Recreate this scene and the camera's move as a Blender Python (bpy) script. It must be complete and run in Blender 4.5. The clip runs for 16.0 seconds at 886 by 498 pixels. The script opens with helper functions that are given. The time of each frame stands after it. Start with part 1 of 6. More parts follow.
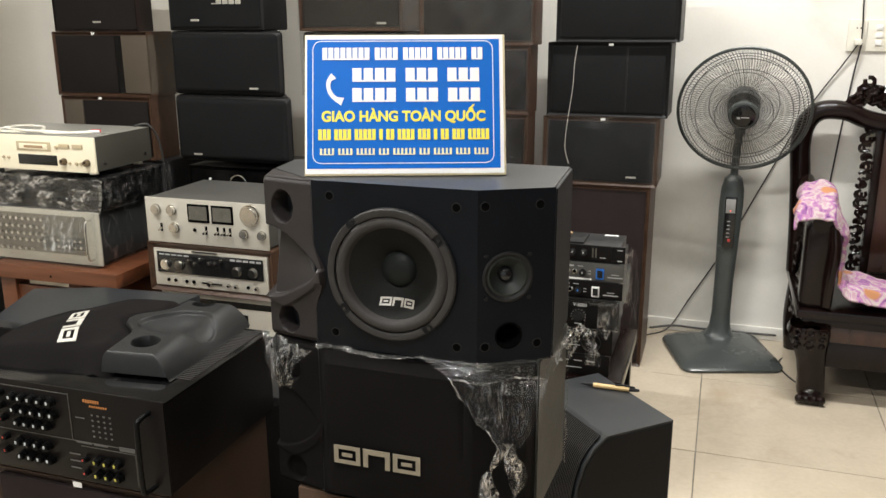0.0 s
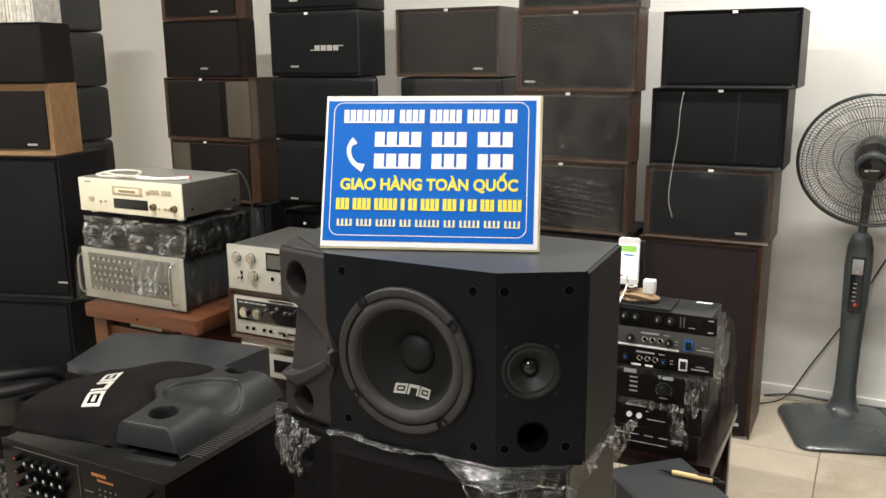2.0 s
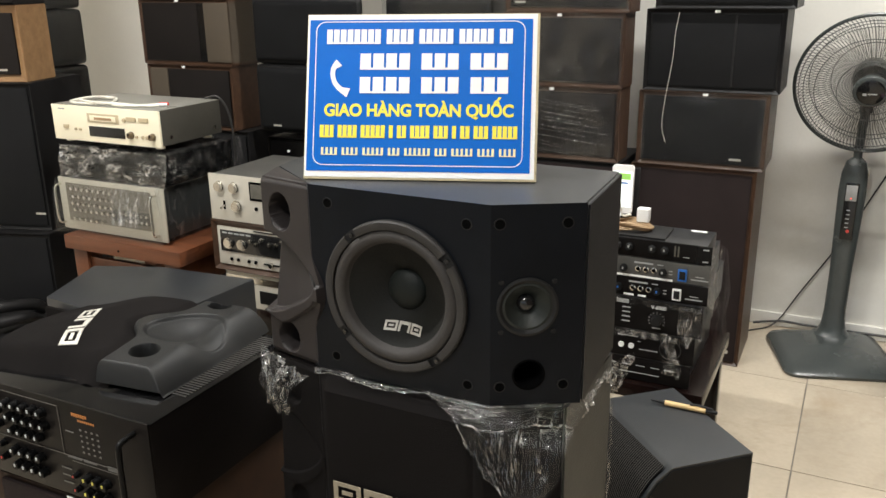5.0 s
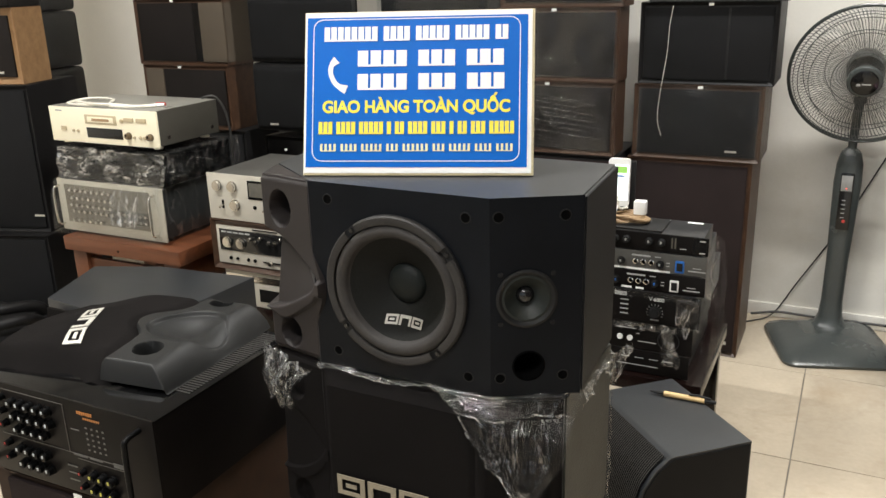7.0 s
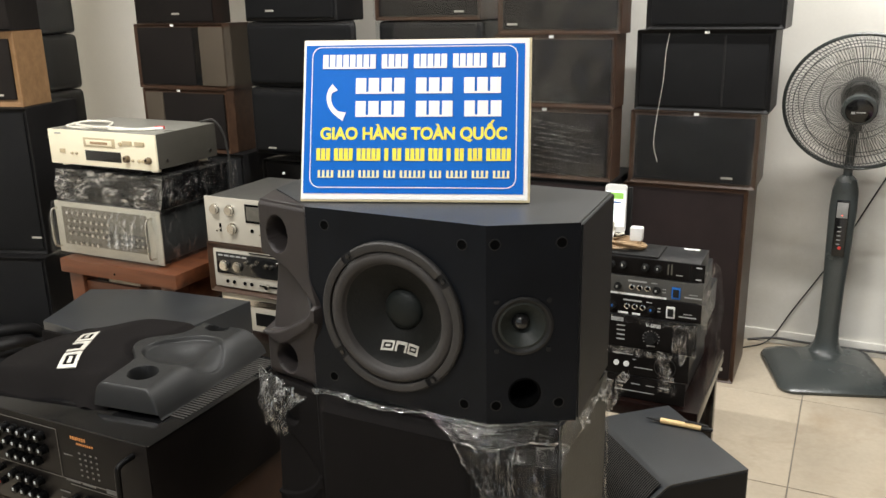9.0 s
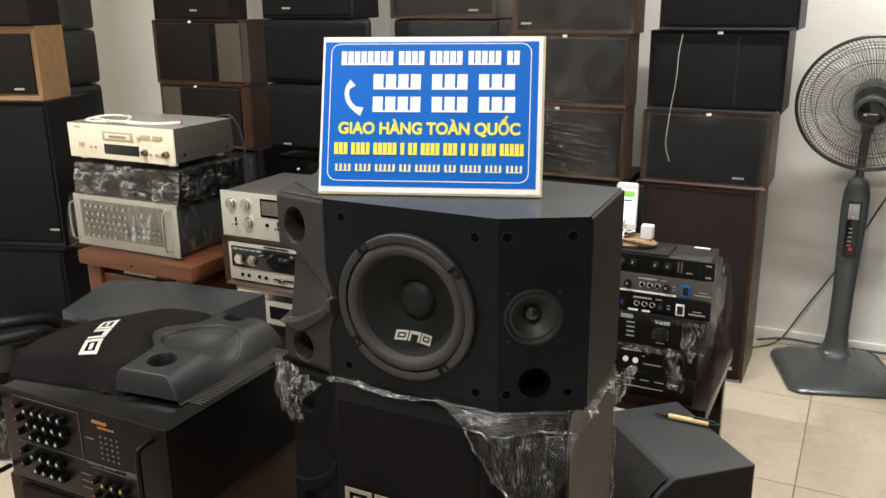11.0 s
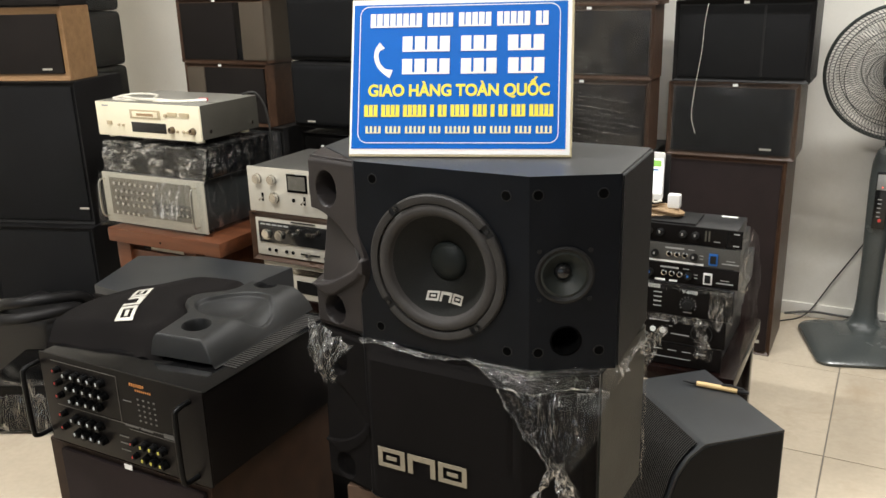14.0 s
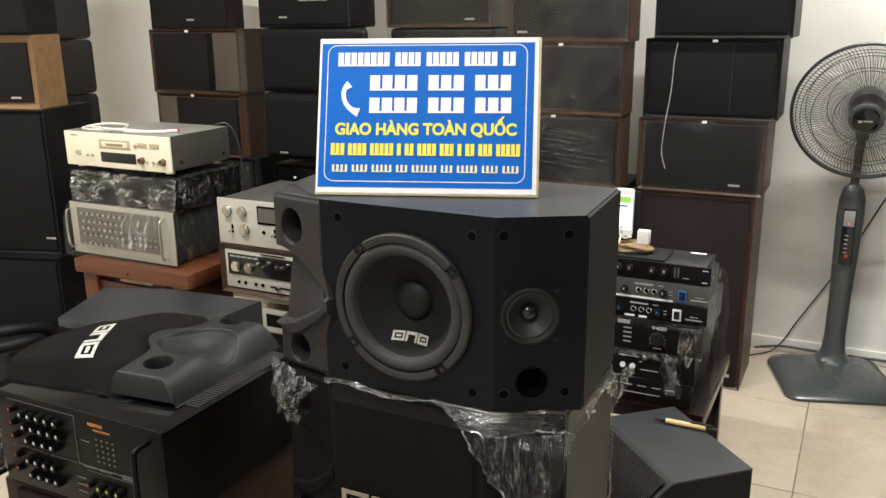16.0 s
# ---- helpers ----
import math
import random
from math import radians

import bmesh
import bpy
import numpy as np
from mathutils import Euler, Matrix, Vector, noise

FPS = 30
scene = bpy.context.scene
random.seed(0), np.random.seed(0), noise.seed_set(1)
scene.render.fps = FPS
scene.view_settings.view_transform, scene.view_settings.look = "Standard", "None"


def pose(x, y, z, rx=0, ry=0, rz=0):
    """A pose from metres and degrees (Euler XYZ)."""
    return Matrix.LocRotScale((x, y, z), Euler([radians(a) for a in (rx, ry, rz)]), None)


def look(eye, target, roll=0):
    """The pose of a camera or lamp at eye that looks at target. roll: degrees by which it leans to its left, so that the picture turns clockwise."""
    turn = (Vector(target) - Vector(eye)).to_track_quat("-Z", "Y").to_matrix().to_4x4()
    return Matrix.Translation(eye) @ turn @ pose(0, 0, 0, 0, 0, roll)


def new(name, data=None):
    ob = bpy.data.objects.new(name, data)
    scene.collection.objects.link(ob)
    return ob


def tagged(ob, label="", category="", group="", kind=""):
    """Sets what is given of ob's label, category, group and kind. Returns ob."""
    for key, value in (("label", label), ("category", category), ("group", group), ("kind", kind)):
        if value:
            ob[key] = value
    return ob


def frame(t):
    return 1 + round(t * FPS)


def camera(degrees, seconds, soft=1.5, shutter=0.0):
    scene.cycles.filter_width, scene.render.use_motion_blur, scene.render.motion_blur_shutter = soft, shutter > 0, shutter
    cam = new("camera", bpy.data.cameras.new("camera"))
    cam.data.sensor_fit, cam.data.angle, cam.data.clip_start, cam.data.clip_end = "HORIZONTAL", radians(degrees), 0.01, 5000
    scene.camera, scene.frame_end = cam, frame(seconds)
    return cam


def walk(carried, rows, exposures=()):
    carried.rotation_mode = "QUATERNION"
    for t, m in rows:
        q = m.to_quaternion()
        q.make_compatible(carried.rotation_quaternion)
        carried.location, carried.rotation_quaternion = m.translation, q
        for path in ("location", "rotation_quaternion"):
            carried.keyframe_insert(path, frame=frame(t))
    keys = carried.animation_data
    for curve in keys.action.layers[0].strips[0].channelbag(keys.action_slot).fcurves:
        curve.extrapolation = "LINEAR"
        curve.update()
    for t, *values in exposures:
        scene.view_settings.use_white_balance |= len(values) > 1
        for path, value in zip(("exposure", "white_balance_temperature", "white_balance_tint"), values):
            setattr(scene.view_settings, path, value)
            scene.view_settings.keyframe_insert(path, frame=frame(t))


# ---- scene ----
cam = camera(55.1, 16.0)
PATH = [
    (0, (0.013, 0.018, 1.333), (-0.589, 1.852, 0.808), -0.2),
    (0.5, (0.032, 0.049, 1.336), (-0.619, 1.863, 0.803), -0.5),
    (1, (0.059, 0.114, 1.345), (-0.684, 1.903, 0.85), -0.5),
    (1.5, (0.081, 0.17, 1.358), (-0.781, 1.914, 0.896), -1.4),
    (2, (0.101, 0.202, 1.362), (-0.792, 1.936, 0.919), -0.6),
    (2.5, (0.093, 0.224, 1.365), (-0.778, 1.959, 0.887), 0.7),
    (3, (0.071, 0.238, 1.362), (-0.807, 1.953, 0.825), 0.3),
    (3.5, (0.065, 0.253, 1.361), (-0.767, 1.986, 0.808), -0.4),
    (4, (0.062, 0.257, 1.36), (-0.782, 1.986, 0.813), -0.2),
    (4.5, (0.065, 0.254, 1.358), (-0.785, 1.975, 0.798), -0.3),
    (5, (0.069, 0.251, 1.353), (-0.777, 1.958, 0.744), -0.7),
    (5.2, (0.068, 0.25, 1.352), (-0.775, 1.949, 0.719), -0.8),
    (7.3, (0.074, 0.238, 1.354), (-0.766, 1.948, 0.745), -1.5),
    (7.5, (0.075, 0.238, 1.356), (-0.763, 1.954, 0.762), -1.3),
    (8, (0.078, 0.238, 1.359), (-0.748, 1.968, 0.789), -1.2),
    (8.5, (0.078, 0.238, 1.359), (-0.75, 1.97, 0.796), -1.1),
    (9, (0.074, 0.238, 1.358), (-0.766, 1.963, 0.794), -1.1),
    (9.5, (0.075, 0.237, 1.355), (-0.774, 1.955, 0.781), -1.2),
    (11.8, (0.086, 0.194, 1.359), (-0.781, 1.906, 0.796), -0.5),
    (12, (0.086, 0.191, 1.35), (-0.78, 1.903, 0.783), -0.7),
    (12.5, (0.089, 0.189, 1.34), (-0.777, 1.886, 0.73), -1.0),
    (13, (0.088, 0.188, 1.331), (-0.789, 1.872, 0.701), -1.5),
    (13.5, (0.087, 0.188, 1.332), (-0.809, 1.868, 0.718), -1.8),
    (14, (0.08, 0.191, 1.332), (-0.824, 1.87, 0.729), -1.6),
    (14.5, (0.075, 0.198, 1.331), (-0.829, 1.88, 0.734), -1.3),
    (15, (0.074, 0.206, 1.338), (-0.819, 1.902, 0.767), -0.9),
    (15.5, (0.079, 0.206, 1.345), (-0.799, 1.92, 0.805), -0.7),
    (16, (0.086, 0.206, 1.343), (-0.774, 1.93, 0.804), -0.7),
]
walk(cam, [(t, look(eye, target, roll)) for t, eye, target, roll in PATH])

# ---- world and light ----
world = bpy.data.worlds.new("world")
scene.world = world
world.use_nodes = True
wn = world.node_tree
sky = wn.nodes.new("ShaderNodeTexSky")
sky.sky_type, sky.sun_disc = "NISHITA", False
sky.sun_elevation, sky.sun_rotation = radians(50), radians(160)
wn.links.new(sky.outputs[0], wn.nodes["Background"].inputs[0])
wn.nodes["Background"].inputs[1].default_value = 0.08


def area(name, m, sx, sy, watts, colour):
    lamp = bpy.data.lights.new(name, "AREA")
    lamp.shape, lamp.size, lamp.size_y, lamp.energy, lamp.color = "RECTANGLE", sx, sy, watts, colour
    ob = new(name, lamp)
    ob.matrix_world = m
    return ob


TUBES = [(0.20, 2.65, 80), (-1.75, 0.82, 92), (-0.3, -0.45, 60)]
for tx, ty, watts in TUBES:
    area("tube_lamp", pose(tx, ty, 3.05, 0, 0, 0), 1.2, 0.06, watts, (0.97, 0.96, 0.93))
# Weak broad fill added behind the camera; no such source is known.
area("shopfront_daylight", look((-0.6, -2.45, 1.5), (-0.6, 3.0, 1.2)), 3.6, 2.2, 7, (0.95, 0.97, 1.0))


# ---- materials ----
def nodes_of(name):
    m = bpy.data.materials.new(name)
    m.use_nodes = True
    t = m.node_tree
    return m, t, t.nodes["Principled BSDF"]


def add(t, kind, **inputs):
    n = t.nodes.new(kind)
    for key, value in inputs.items():
        n.inputs[key.replace("_", " ")].default_value = value
    return n


def scaled(c, k):
    return (min(1, c[0] * k), min(1, c[1] * k), min(1, c[2] * k), 1)


def mat(name, c, rough=0.5, metal=0.0, var=0.15, scale=9.0, bump=0.15, fine=260.0, stretch=(1, 1, 1), c2=None, coat=0.0, vary=0.0, spec=0.5, rv=0.1, speck=0.35):
    """A surface with broad blotches, fine grain, uneven gloss and slight relief."""
    m, t, p = nodes_of(name)
    at = add(t, "ShaderNodeTexCoord")
    mp = add(t, "ShaderNodeMapping")
    mp.inputs["Scale"].default_value = stretch
    t.links.new(at.outputs["Object"], mp.inputs[0])
    broad = add(t, "ShaderNodeTexNoise", Scale=scale, Detail=6.0, Roughness=0.6)
    grain = add(t, "ShaderNodeTexNoise", Scale=fine, Detail=3.0)
    for n in (broad, grain):
        t.links.new(mp.outputs[0], n.inputs["Vector"])
    ramp = add(t, "ShaderNodeValToRGB")
    e = ramp.color_ramp.elements
    e[0].position, e[1].position = 0.3, 0.72
    e[0].color = scaled(c, 1 - var)
    e[1].color = scaled(c2 or c, 1 + (0 if c2 else var))
    t.links.new(broad.outputs[0], ramp.inputs[0])
    mix = add(t, "ShaderNodeMix")
    mix.data_type, mix.blend_type = "RGBA", "MULTIPLY"
    mix.inputs[0].default_value = speck
    t.links.new(ramp.outputs[0], mix.inputs[6])
    t.links.new(grain.outputs[0], mix.inputs[7])
    bright = add(t, "ShaderNodeHueSaturation")
    bright.inputs["Value"].default_value = 1 / (1 - speck / 2)
    t.links.new(mix.outputs[2], bright.inputs["Color"])
    if vary:
        info = add(t, "ShaderNodeObjectInfo")
        rng = add(t, "ShaderNodeMapRange")
        rng.inputs[3].default_value, rng.inputs[4].default_value = 1 / (1 - speck / 2) - vary, 1 / (1 - speck / 2) + vary
        t.links.new(info.outputs["Random"], rng.inputs[0])
        t.links.new(rng.outputs[0], bright.inputs["Value"])
    t.links.new(bright.outputs[0], p.inputs["Base Color"])
    gl = add(t, "ShaderNodeMapRange")
    gl.inputs[3].default_value, gl.inputs[4].default_value = max(0.02, rough - rv), min(1, rough + rv)
    t.links.new(broad.outputs[0], gl.inputs[0])
    t.links.new(gl.outputs[0], p.inputs["Roughness"])
    p.inputs["Metallic"].default_value = metal
    p.inputs["Coat Weight"].default_value = coat
    p.inputs["Specular IOR Level"].default_value = spec
    if bump:
        b = add(t, "ShaderNodeBump", Strength=bump, Distance=0.002)
        t.links.new(grain.outputs[0], b.inputs["Height"])
        t.links.new(b.outputs[0], p.inputs["Normal"])
    return m


def calc(t, op, a, b=0.0, clamp=False):
    n = t.nodes.new("ShaderNodeMath")
    n.operation, n.use_clamp = op, clamp
    for k, x in enumerate((a, b)):
        if isinstance(x, (int, float)):
            n.inputs[k].default_value = x
        else:
            t.links.new(x, n.inputs[k])
    return n.outputs[0]


def stained(m, colour, scale, low, high, amount):
    """Lays uneven stains of a colour over a finished surface."""
    t = m.node_tree
    p = t.nodes["Principled BSDF"]
    was = p.inputs["Base Color"].links[0].from_socket
    place = add(t, "ShaderNodeNewGeometry")
    n = add(t, "ShaderNodeTexNoise", Scale=scale, Detail=7.0, Roughness=0.65, Distortion=0.4)
    t.links.new(place.outputs["Position"], n.inputs["Vector"])
    rng = add(t, "ShaderNodeMapRange")
    rng.inputs[1].default_value, rng.inputs[2].default_value, rng.inputs[4].default_value = low, high, amount
    t.links.new(n.outputs[0], rng.inputs[0])
    mix = add(t, "ShaderNodeMix")
    mix.data_type = "RGBA"
    mix.inputs[7].default_value = (*colour, 1)
    t.links.new(rng.outputs[0], mix.inputs[0])
    t.links.new(was, mix.inputs[6])
    t.links.new(mix.outputs[2], p.inputs["Base Color"])
    return m


def film(name, tint=(0.94, 0.95, 0.95), low=0.03, high=0.4, size=60.0, line=0.05, stretch=(1, 1, 1), tilt=0.9, milk=0.15, rough=0.12, shard=0.2):
    """Thin crinkled clear plastic: mostly see-through, with fine curved creases and small glinting folds."""
    m = bpy.data.materials.new(name)
    m.use_nodes = True
    t = m.node_tree
    t.nodes.remove(t.nodes["Principled BSDF"])
    out = t.nodes["Material Output"]
    at = add(t, "ShaderNodeTexCoord")
    turn = add(t, "ShaderNodeMapping")
    turn.inputs["Rotation"].default_value = (0.2, 0.35, 0.3)
    turn.inputs["Scale"].default_value = stretch
    t.links.new(at.outputs["Object"], turn.inputs[0])

    def folded(scale, width, warp):
        n = add(t, "ShaderNodeTexNoise", Scale=scale, Detail=2.0, Roughness=0.55, Distortion=warp)
        t.links.new(turn.outputs[0], n.inputs["Vector"])
        off = calc(t, "ABSOLUTE", calc(t, "SUBTRACT", n.outputs[0], 0.5))
        return n, calc(t, "SUBTRACT", 1.0, calc(t, "DIVIDE", off, width), True)

    broad, big = folded(size * 0.30, line, 0.8)
    fine, small = folded(size * 0.85, line * 1.1, 1.2)
    patch = add(t, "ShaderNodeTexNoise", Scale=size * 0.22, Detail=1.0)
    t.links.new(turn.outputs[0], patch.inputs["Vector"])
    some = calc(t, "MULTIPLY", calc(t, "SUBTRACT", patch.outputs[0], 0.40, True), 5.0, True)
    creases = calc(t, "ADD", calc(t, "POWER", big, 2.0), calc(t, "MULTIPLY", calc(t, "POWER", small, 2.0), 0.6), True)
    sheen = calc(t, "MULTIPLY", calc(t, "POWER", fine.outputs[0], 3.0), shard)
    fac = calc(t, "ADD", calc(t, "MULTIPLY", calc(t, "MULTIPLY", creases, some), high), calc(t, "ADD", sheen, low), True)
    relief = add(t, "ShaderNodeBump", Strength=min(1.0, tilt), Distance=0.01)
    t.links.new(calc(t, "ADD", broad.outputs[0], calc(t, "MULTIPLY", fine.outputs[0], 0.4)), relief.inputs["Height"])
    clear = add(t, "ShaderNodeBsdfTransparent")
    clear.inputs[0].default_value = (*tint, 1)
    gloss = add(t, "ShaderNodeBsdfGlossy", Roughness=rough)
    gloss.inputs[0].default_value = (0.95, 0.95, 0.95, 1)
    t.links.new(relief.outputs[0], gloss.inputs["Normal"])
    # White diffuse share paints lamp streaks into the creases.
    soft = add(t, "ShaderNodeBsdfDiffuse")
    soft.inputs[0].default_value = (0.75, 0.74, 0.72, 1)
    both = add(t, "ShaderNodeMixShader")
    both.inputs[0].default_value = milk
    t.links.new(gloss.outputs[0], both.inputs[1])
    t.links.new(soft.outputs[0], both.inputs[2])
    mix = add(t, "ShaderNodeMixShader")
    t.links.new(fac, mix.inputs[0])
    t.links.new(clear.outputs[0], mix.inputs[1])
    t.links.new(both.outputs[0], mix.inputs[2])
    t.links.new(mix.outputs[0], out.inputs[0])
    return m


def glow(name, c, strength):
    m, t, p = nodes_of(name)
    p.inputs["Base Color"].default_value = (*c, 1)
    p.inputs["Emission Color"].default_value = (*c, 1)
    p.inputs["Emission Strength"].default_value = strength
    return m


def wood(name, c, dark, rough=0.4, along=0, coat=0.0, spec=0.5):
    st = [30.0, 30.0, 30.0]
    st[along] = 1.6
    return mat(name, dark, rough, var=0.1, scale=1.0, c2=c, fine=14.0, stretch=tuple(st), bump=0.12, coat=coat, spec=spec)


M = {
    "wall": mat("white_plaster", (0.79, 0.765, 0.705), 0.75, var=0.08, scale=0.9, bump=0.02, fine=90, speck=0.06),
    "ceiling": mat("white_ceiling", (0.75, 0.75, 0.73), 0.85, var=0.04, scale=2.0),
    "tile": mat("cream_tile", (0.53, 0.455, 0.35), 0.14, var=0.07, scale=5.0, bump=0.02, fine=60, vary=0.05, speck=0.15),
    "grout": mat("grey_grout", (0.22, 0.20, 0.17), 0.9, var=0.25, scale=30),
    "black_paint": mat("black_textured_paint", (0.0056, 0.0066, 0.0086), 0.34, spec=0.11, rv=0.02, var=0.2, scale=14, bump=0.12, fine=700),
    # One vinyl in two tones: lightened for lit tops, darkened for shaded sides.
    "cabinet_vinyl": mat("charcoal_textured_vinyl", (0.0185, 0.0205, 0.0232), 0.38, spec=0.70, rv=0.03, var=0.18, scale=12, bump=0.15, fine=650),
    "side_shade_vinyl": mat("shaded_vinyl", (0.0060, 0.0066, 0.0075), 0.5, spec=0.16, rv=0.03, var=0.18, scale=12, bump=0.15, fine=650),
    "black_vinyl": mat("black_vinyl", (0.0125, 0.0120, 0.0122), 0.45, spec=0.25, var=0.25, scale=10, bump=0.3, fine=420),
    "grey_plastic": mat("charcoal_plastic", (0.0135, 0.0138, 0.0138), 0.45, spec=0.24, rv=0.03, var=0.14, scale=12, bump=0.2, fine=800),
    # Same charcoal plastic, lighter and warmer to suit the light on the upright module.
    "module_plastic": mat("lit_charcoal_plastic", (0.024, 0.0205, 0.0200), 0.45, spec=0.28, rv=0.03, var=0.14, scale=12, bump=0.2, fine=800),
    "cloth": mat("black_grille_cloth", (0.0062, 0.0053, 0.0051), 0.92, spec=0.08, var=0.2, scale=7, bump=0.6, fine=900),
    "wall_cloth": mat("charcoal_grille_cloth", (0.0105, 0.0106, 0.0112), 0.9, spec=0.15, var=0.2, scale=7, bump=0.6, fine=900),
    "brown_cloth": mat("dark_brown_grille_cloth", (0.013, 0.0105, 0.0095), 0.9, spec=0.2, var=0.25, scale=6, bump=0.6, fine=900),
    "plum_cloth": mat("dark_plum_grille_cloth", (0.0185, 0.0125, 0.0122), 0.85, spec=0.2, var=0.25, scale=6, bump=0.5, fine=900),
    "beige_cloth": mat("tan_grille_cloth", (0.085, 0.066, 0.046), 0.85, var=0.1, scale=8, bump=0.5, fine=700),
    "walnut": wood("walnut_veneer", (0.095, 0.05, 0.028), (0.05, 0.025, 0.015), 0.42),
    "mid_walnut": wood("mid_walnut_veneer", (0.048, 0.025, 0.014), (0.026, 0.013, 0.008), 0.45),
    "dark_walnut": wood("dark_walnut_veneer", (0.020, 0.0105, 0.0065), (0.011, 0.006, 0.0045), 0.4),
    "oak": wood("oak_veneer", (0.36, 0.215, 0.105), (0.25, 0.14, 0.065), 0.45),
    "table_wood": wood("orange_stained_wood", (0.155, 0.052, 0.021), (0.085, 0.028, 0.012), 0.4),
    "dark_wood": wood("dark_lacquered_rosewood", (0.012, 0.0055, 0.0045), (0.006, 0.0034, 0.003), 0.15, along=2, coat=0.0, spec=0.3),
    "panel_wood": wood("reddish_wood_panel", (0.062, 0.023, 0.012), (0.032, 0.012, 0.008), 0.3, along=2, coat=0.3),
    "carton": mat("brown_cardboard", (0.058, 0.031, 0.016), 0.85, var=0.12, scale=6),
    "rubber": mat("black_rubber", (0.009, 0.009, 0.009), 0.6, spec=0.3, var=0.1, scale=20),
    "gasket": mat("worn_grey_rubber", (0.027, 0.025, 0.0235), 0.6, spec=0.3, var=0.2, scale=25),
    "surround": mat("grey_cloth_surround", (0.033, 0.030, 0.028), 0.7, spec=0.3, var=0.12, scale=30),
    "cone": mat("black_pressed_paper", (0.0075, 0.0076, 0.0066), 0.7, spec=0.18, var=0.25, scale=20, bump=0.3, fine=300),
    "dome": mat("dark_dust_cap", (0.0085, 0.0105, 0.0095), 0.55, spec=0.2, var=0.15, scale=40),
    "tweeter_cone": mat("grey_green_paper", (0.016, 0.019, 0.017), 0.5, spec=0.3, var=0.12, scale=40),
    "knob_black": mat("satin_black_plastic", (0.0035, 0.0035, 0.0036), 0.4, spec=0.12, var=0.1),
    "amp_lid": mat("smooth_black_lid", (0.0045, 0.0045, 0.0048), 0.14, spec=0.25, var=0.3, scale=8, bump=0.03),
    # Disc player cover in two tones: overhead light painted on top, shade on sides.
    "deck_top": mat("lit_metal_top", (0.25, 0.243, 0.215), 0.3, 0.1, var=0.08, scale=6),
    "deck_lid": mat("shaded_sheet_metal_side", (0.062, 0.058, 0.048), 0.35, 0.1, var=0.1, scale=6),
    "gloss_black": mat("gloss_black", (0.01, 0.01, 0.01), 0.12, var=0.2, scale=10, bump=0.0),
    "matt_case": mat("matt_black_case", (0.0075, 0.0064, 0.0060), 0.38, spec=0.12, var=0.3, scale=8, bump=0.05),
    "hole": mat("dark_hole", (0.0020, 0.0020, 0.0020), 0.95, spec=0.03, var=0.1),
    "white": mat("white_paint", (0.82, 0.82, 0.80), 0.45, var=0.03, scale=12, speck=0.06),
    "logo": mat("pale_metal_badge", (0.46, 0.44, 0.39), 0.4, 0.1, var=0.1, scale=60),
    "gold_badge": mat("dull_gold_badge", (0.24, 0.21, 0.155), 0.4, 0.1, var=0.1, scale=60),
    "tan_gold": mat("tan_gold_plastic", (0.52, 0.43, 0.28), 0.35, 0.1, var=0.06, scale=30, bump=0.0, speck=0.08),
    "bronze_knob": mat("bronze_knob", (0.17, 0.125, 0.075), 0.3, 0.4, var=0.1, scale=30, bump=0.0),
    "champagne": mat("champagne_aluminium", (0.90, 0.83, 0.64), 0.34, 0.1, var=0.05, scale=5, bump=0.1, fine=500, stretch=(0.1, 1, 1), speck=0.08),
    "olive_silver": mat("aged_aluminium", (0.47, 0.44, 0.365), 0.36, 0.2, var=0.08, scale=5, bump=0.15, fine=500, stretch=(0.1, 1, 1)),
    "bronze_panel": mat("bronze_painted_panel", (0.15, 0.132, 0.10), 0.4, var=0.12, scale=14),
    "case_grey": mat("dark_grey_case", (0.030, 0.032, 0.031), 0.38, 0.1, var=0.12, scale=6),
    "silver": mat("brushed_aluminium", (0.54, 0.51, 0.44), 0.34, 0.25, var=0.06, scale=5, bump=0.15, fine=500, stretch=(0.1, 1, 1), speck=0.10),
    "chrome": mat("satin_chrome", (0.66, 0.64, 0.60), 0.16, 1.0, var=0.05, scale=20, bump=0.0),
    "grey_metal": mat("grey_sheet_metal", (0.085, 0.083, 0.076), 0.38, 0.15, var=0.12, scale=6),
    "black_metal": mat("black_sheet_metal", (0.003, 0.0028, 0.0028), 0.2, 0.0, spec=0.15, var=0.3, scale=8, bump=0.05),
    "rack_metal": mat("grey_black_sheet_metal", (0.024, 0.024, 0.0245), 0.33, 0.0, spec=0.6, var=0.3, scale=8, bump=0.05),
    "blue": mat("blue_print", (0.0, 0.118, 0.50), 0.45, spec=0.15, var=0.04, scale=8, bump=0.0, speck=0.06),
    "yellow": mat("yellow_print", (0.85, 0.72, 0.05), 0.4, var=0.03, bump=0.0, speck=0.06),
    "pale_yellow": mat("pale_yellow_print", (0.80, 0.76, 0.42), 0.4, var=0.03, bump=0.0, speck=0.06),
    "orange": mat("orange_print", (0.50, 0.20, 0.05), 0.4, var=0.05, bump=0.0),
    "red": mat("red_plastic", (0.55, 0.05, 0.04), 0.4, var=0.1, bump=0.0),
    "bright_blue": mat("blue_plastic", (0.02, 0.13, 0.45), 0.35, var=0.1, bump=0.0),
    "aged_edge": mat("yellowed_edge", (0.62, 0.53, 0.33), 0.6, var=0.12, scale=20),
    "pale_ink": mat("pale_ink", (0.35, 0.35, 0.34), 0.5, var=0.15, scale=60, bump=0.0),
    "dim_ink": mat("dim_ink", (0.10, 0.10, 0.095), 0.5, var=0.15, scale=60, bump=0.0),
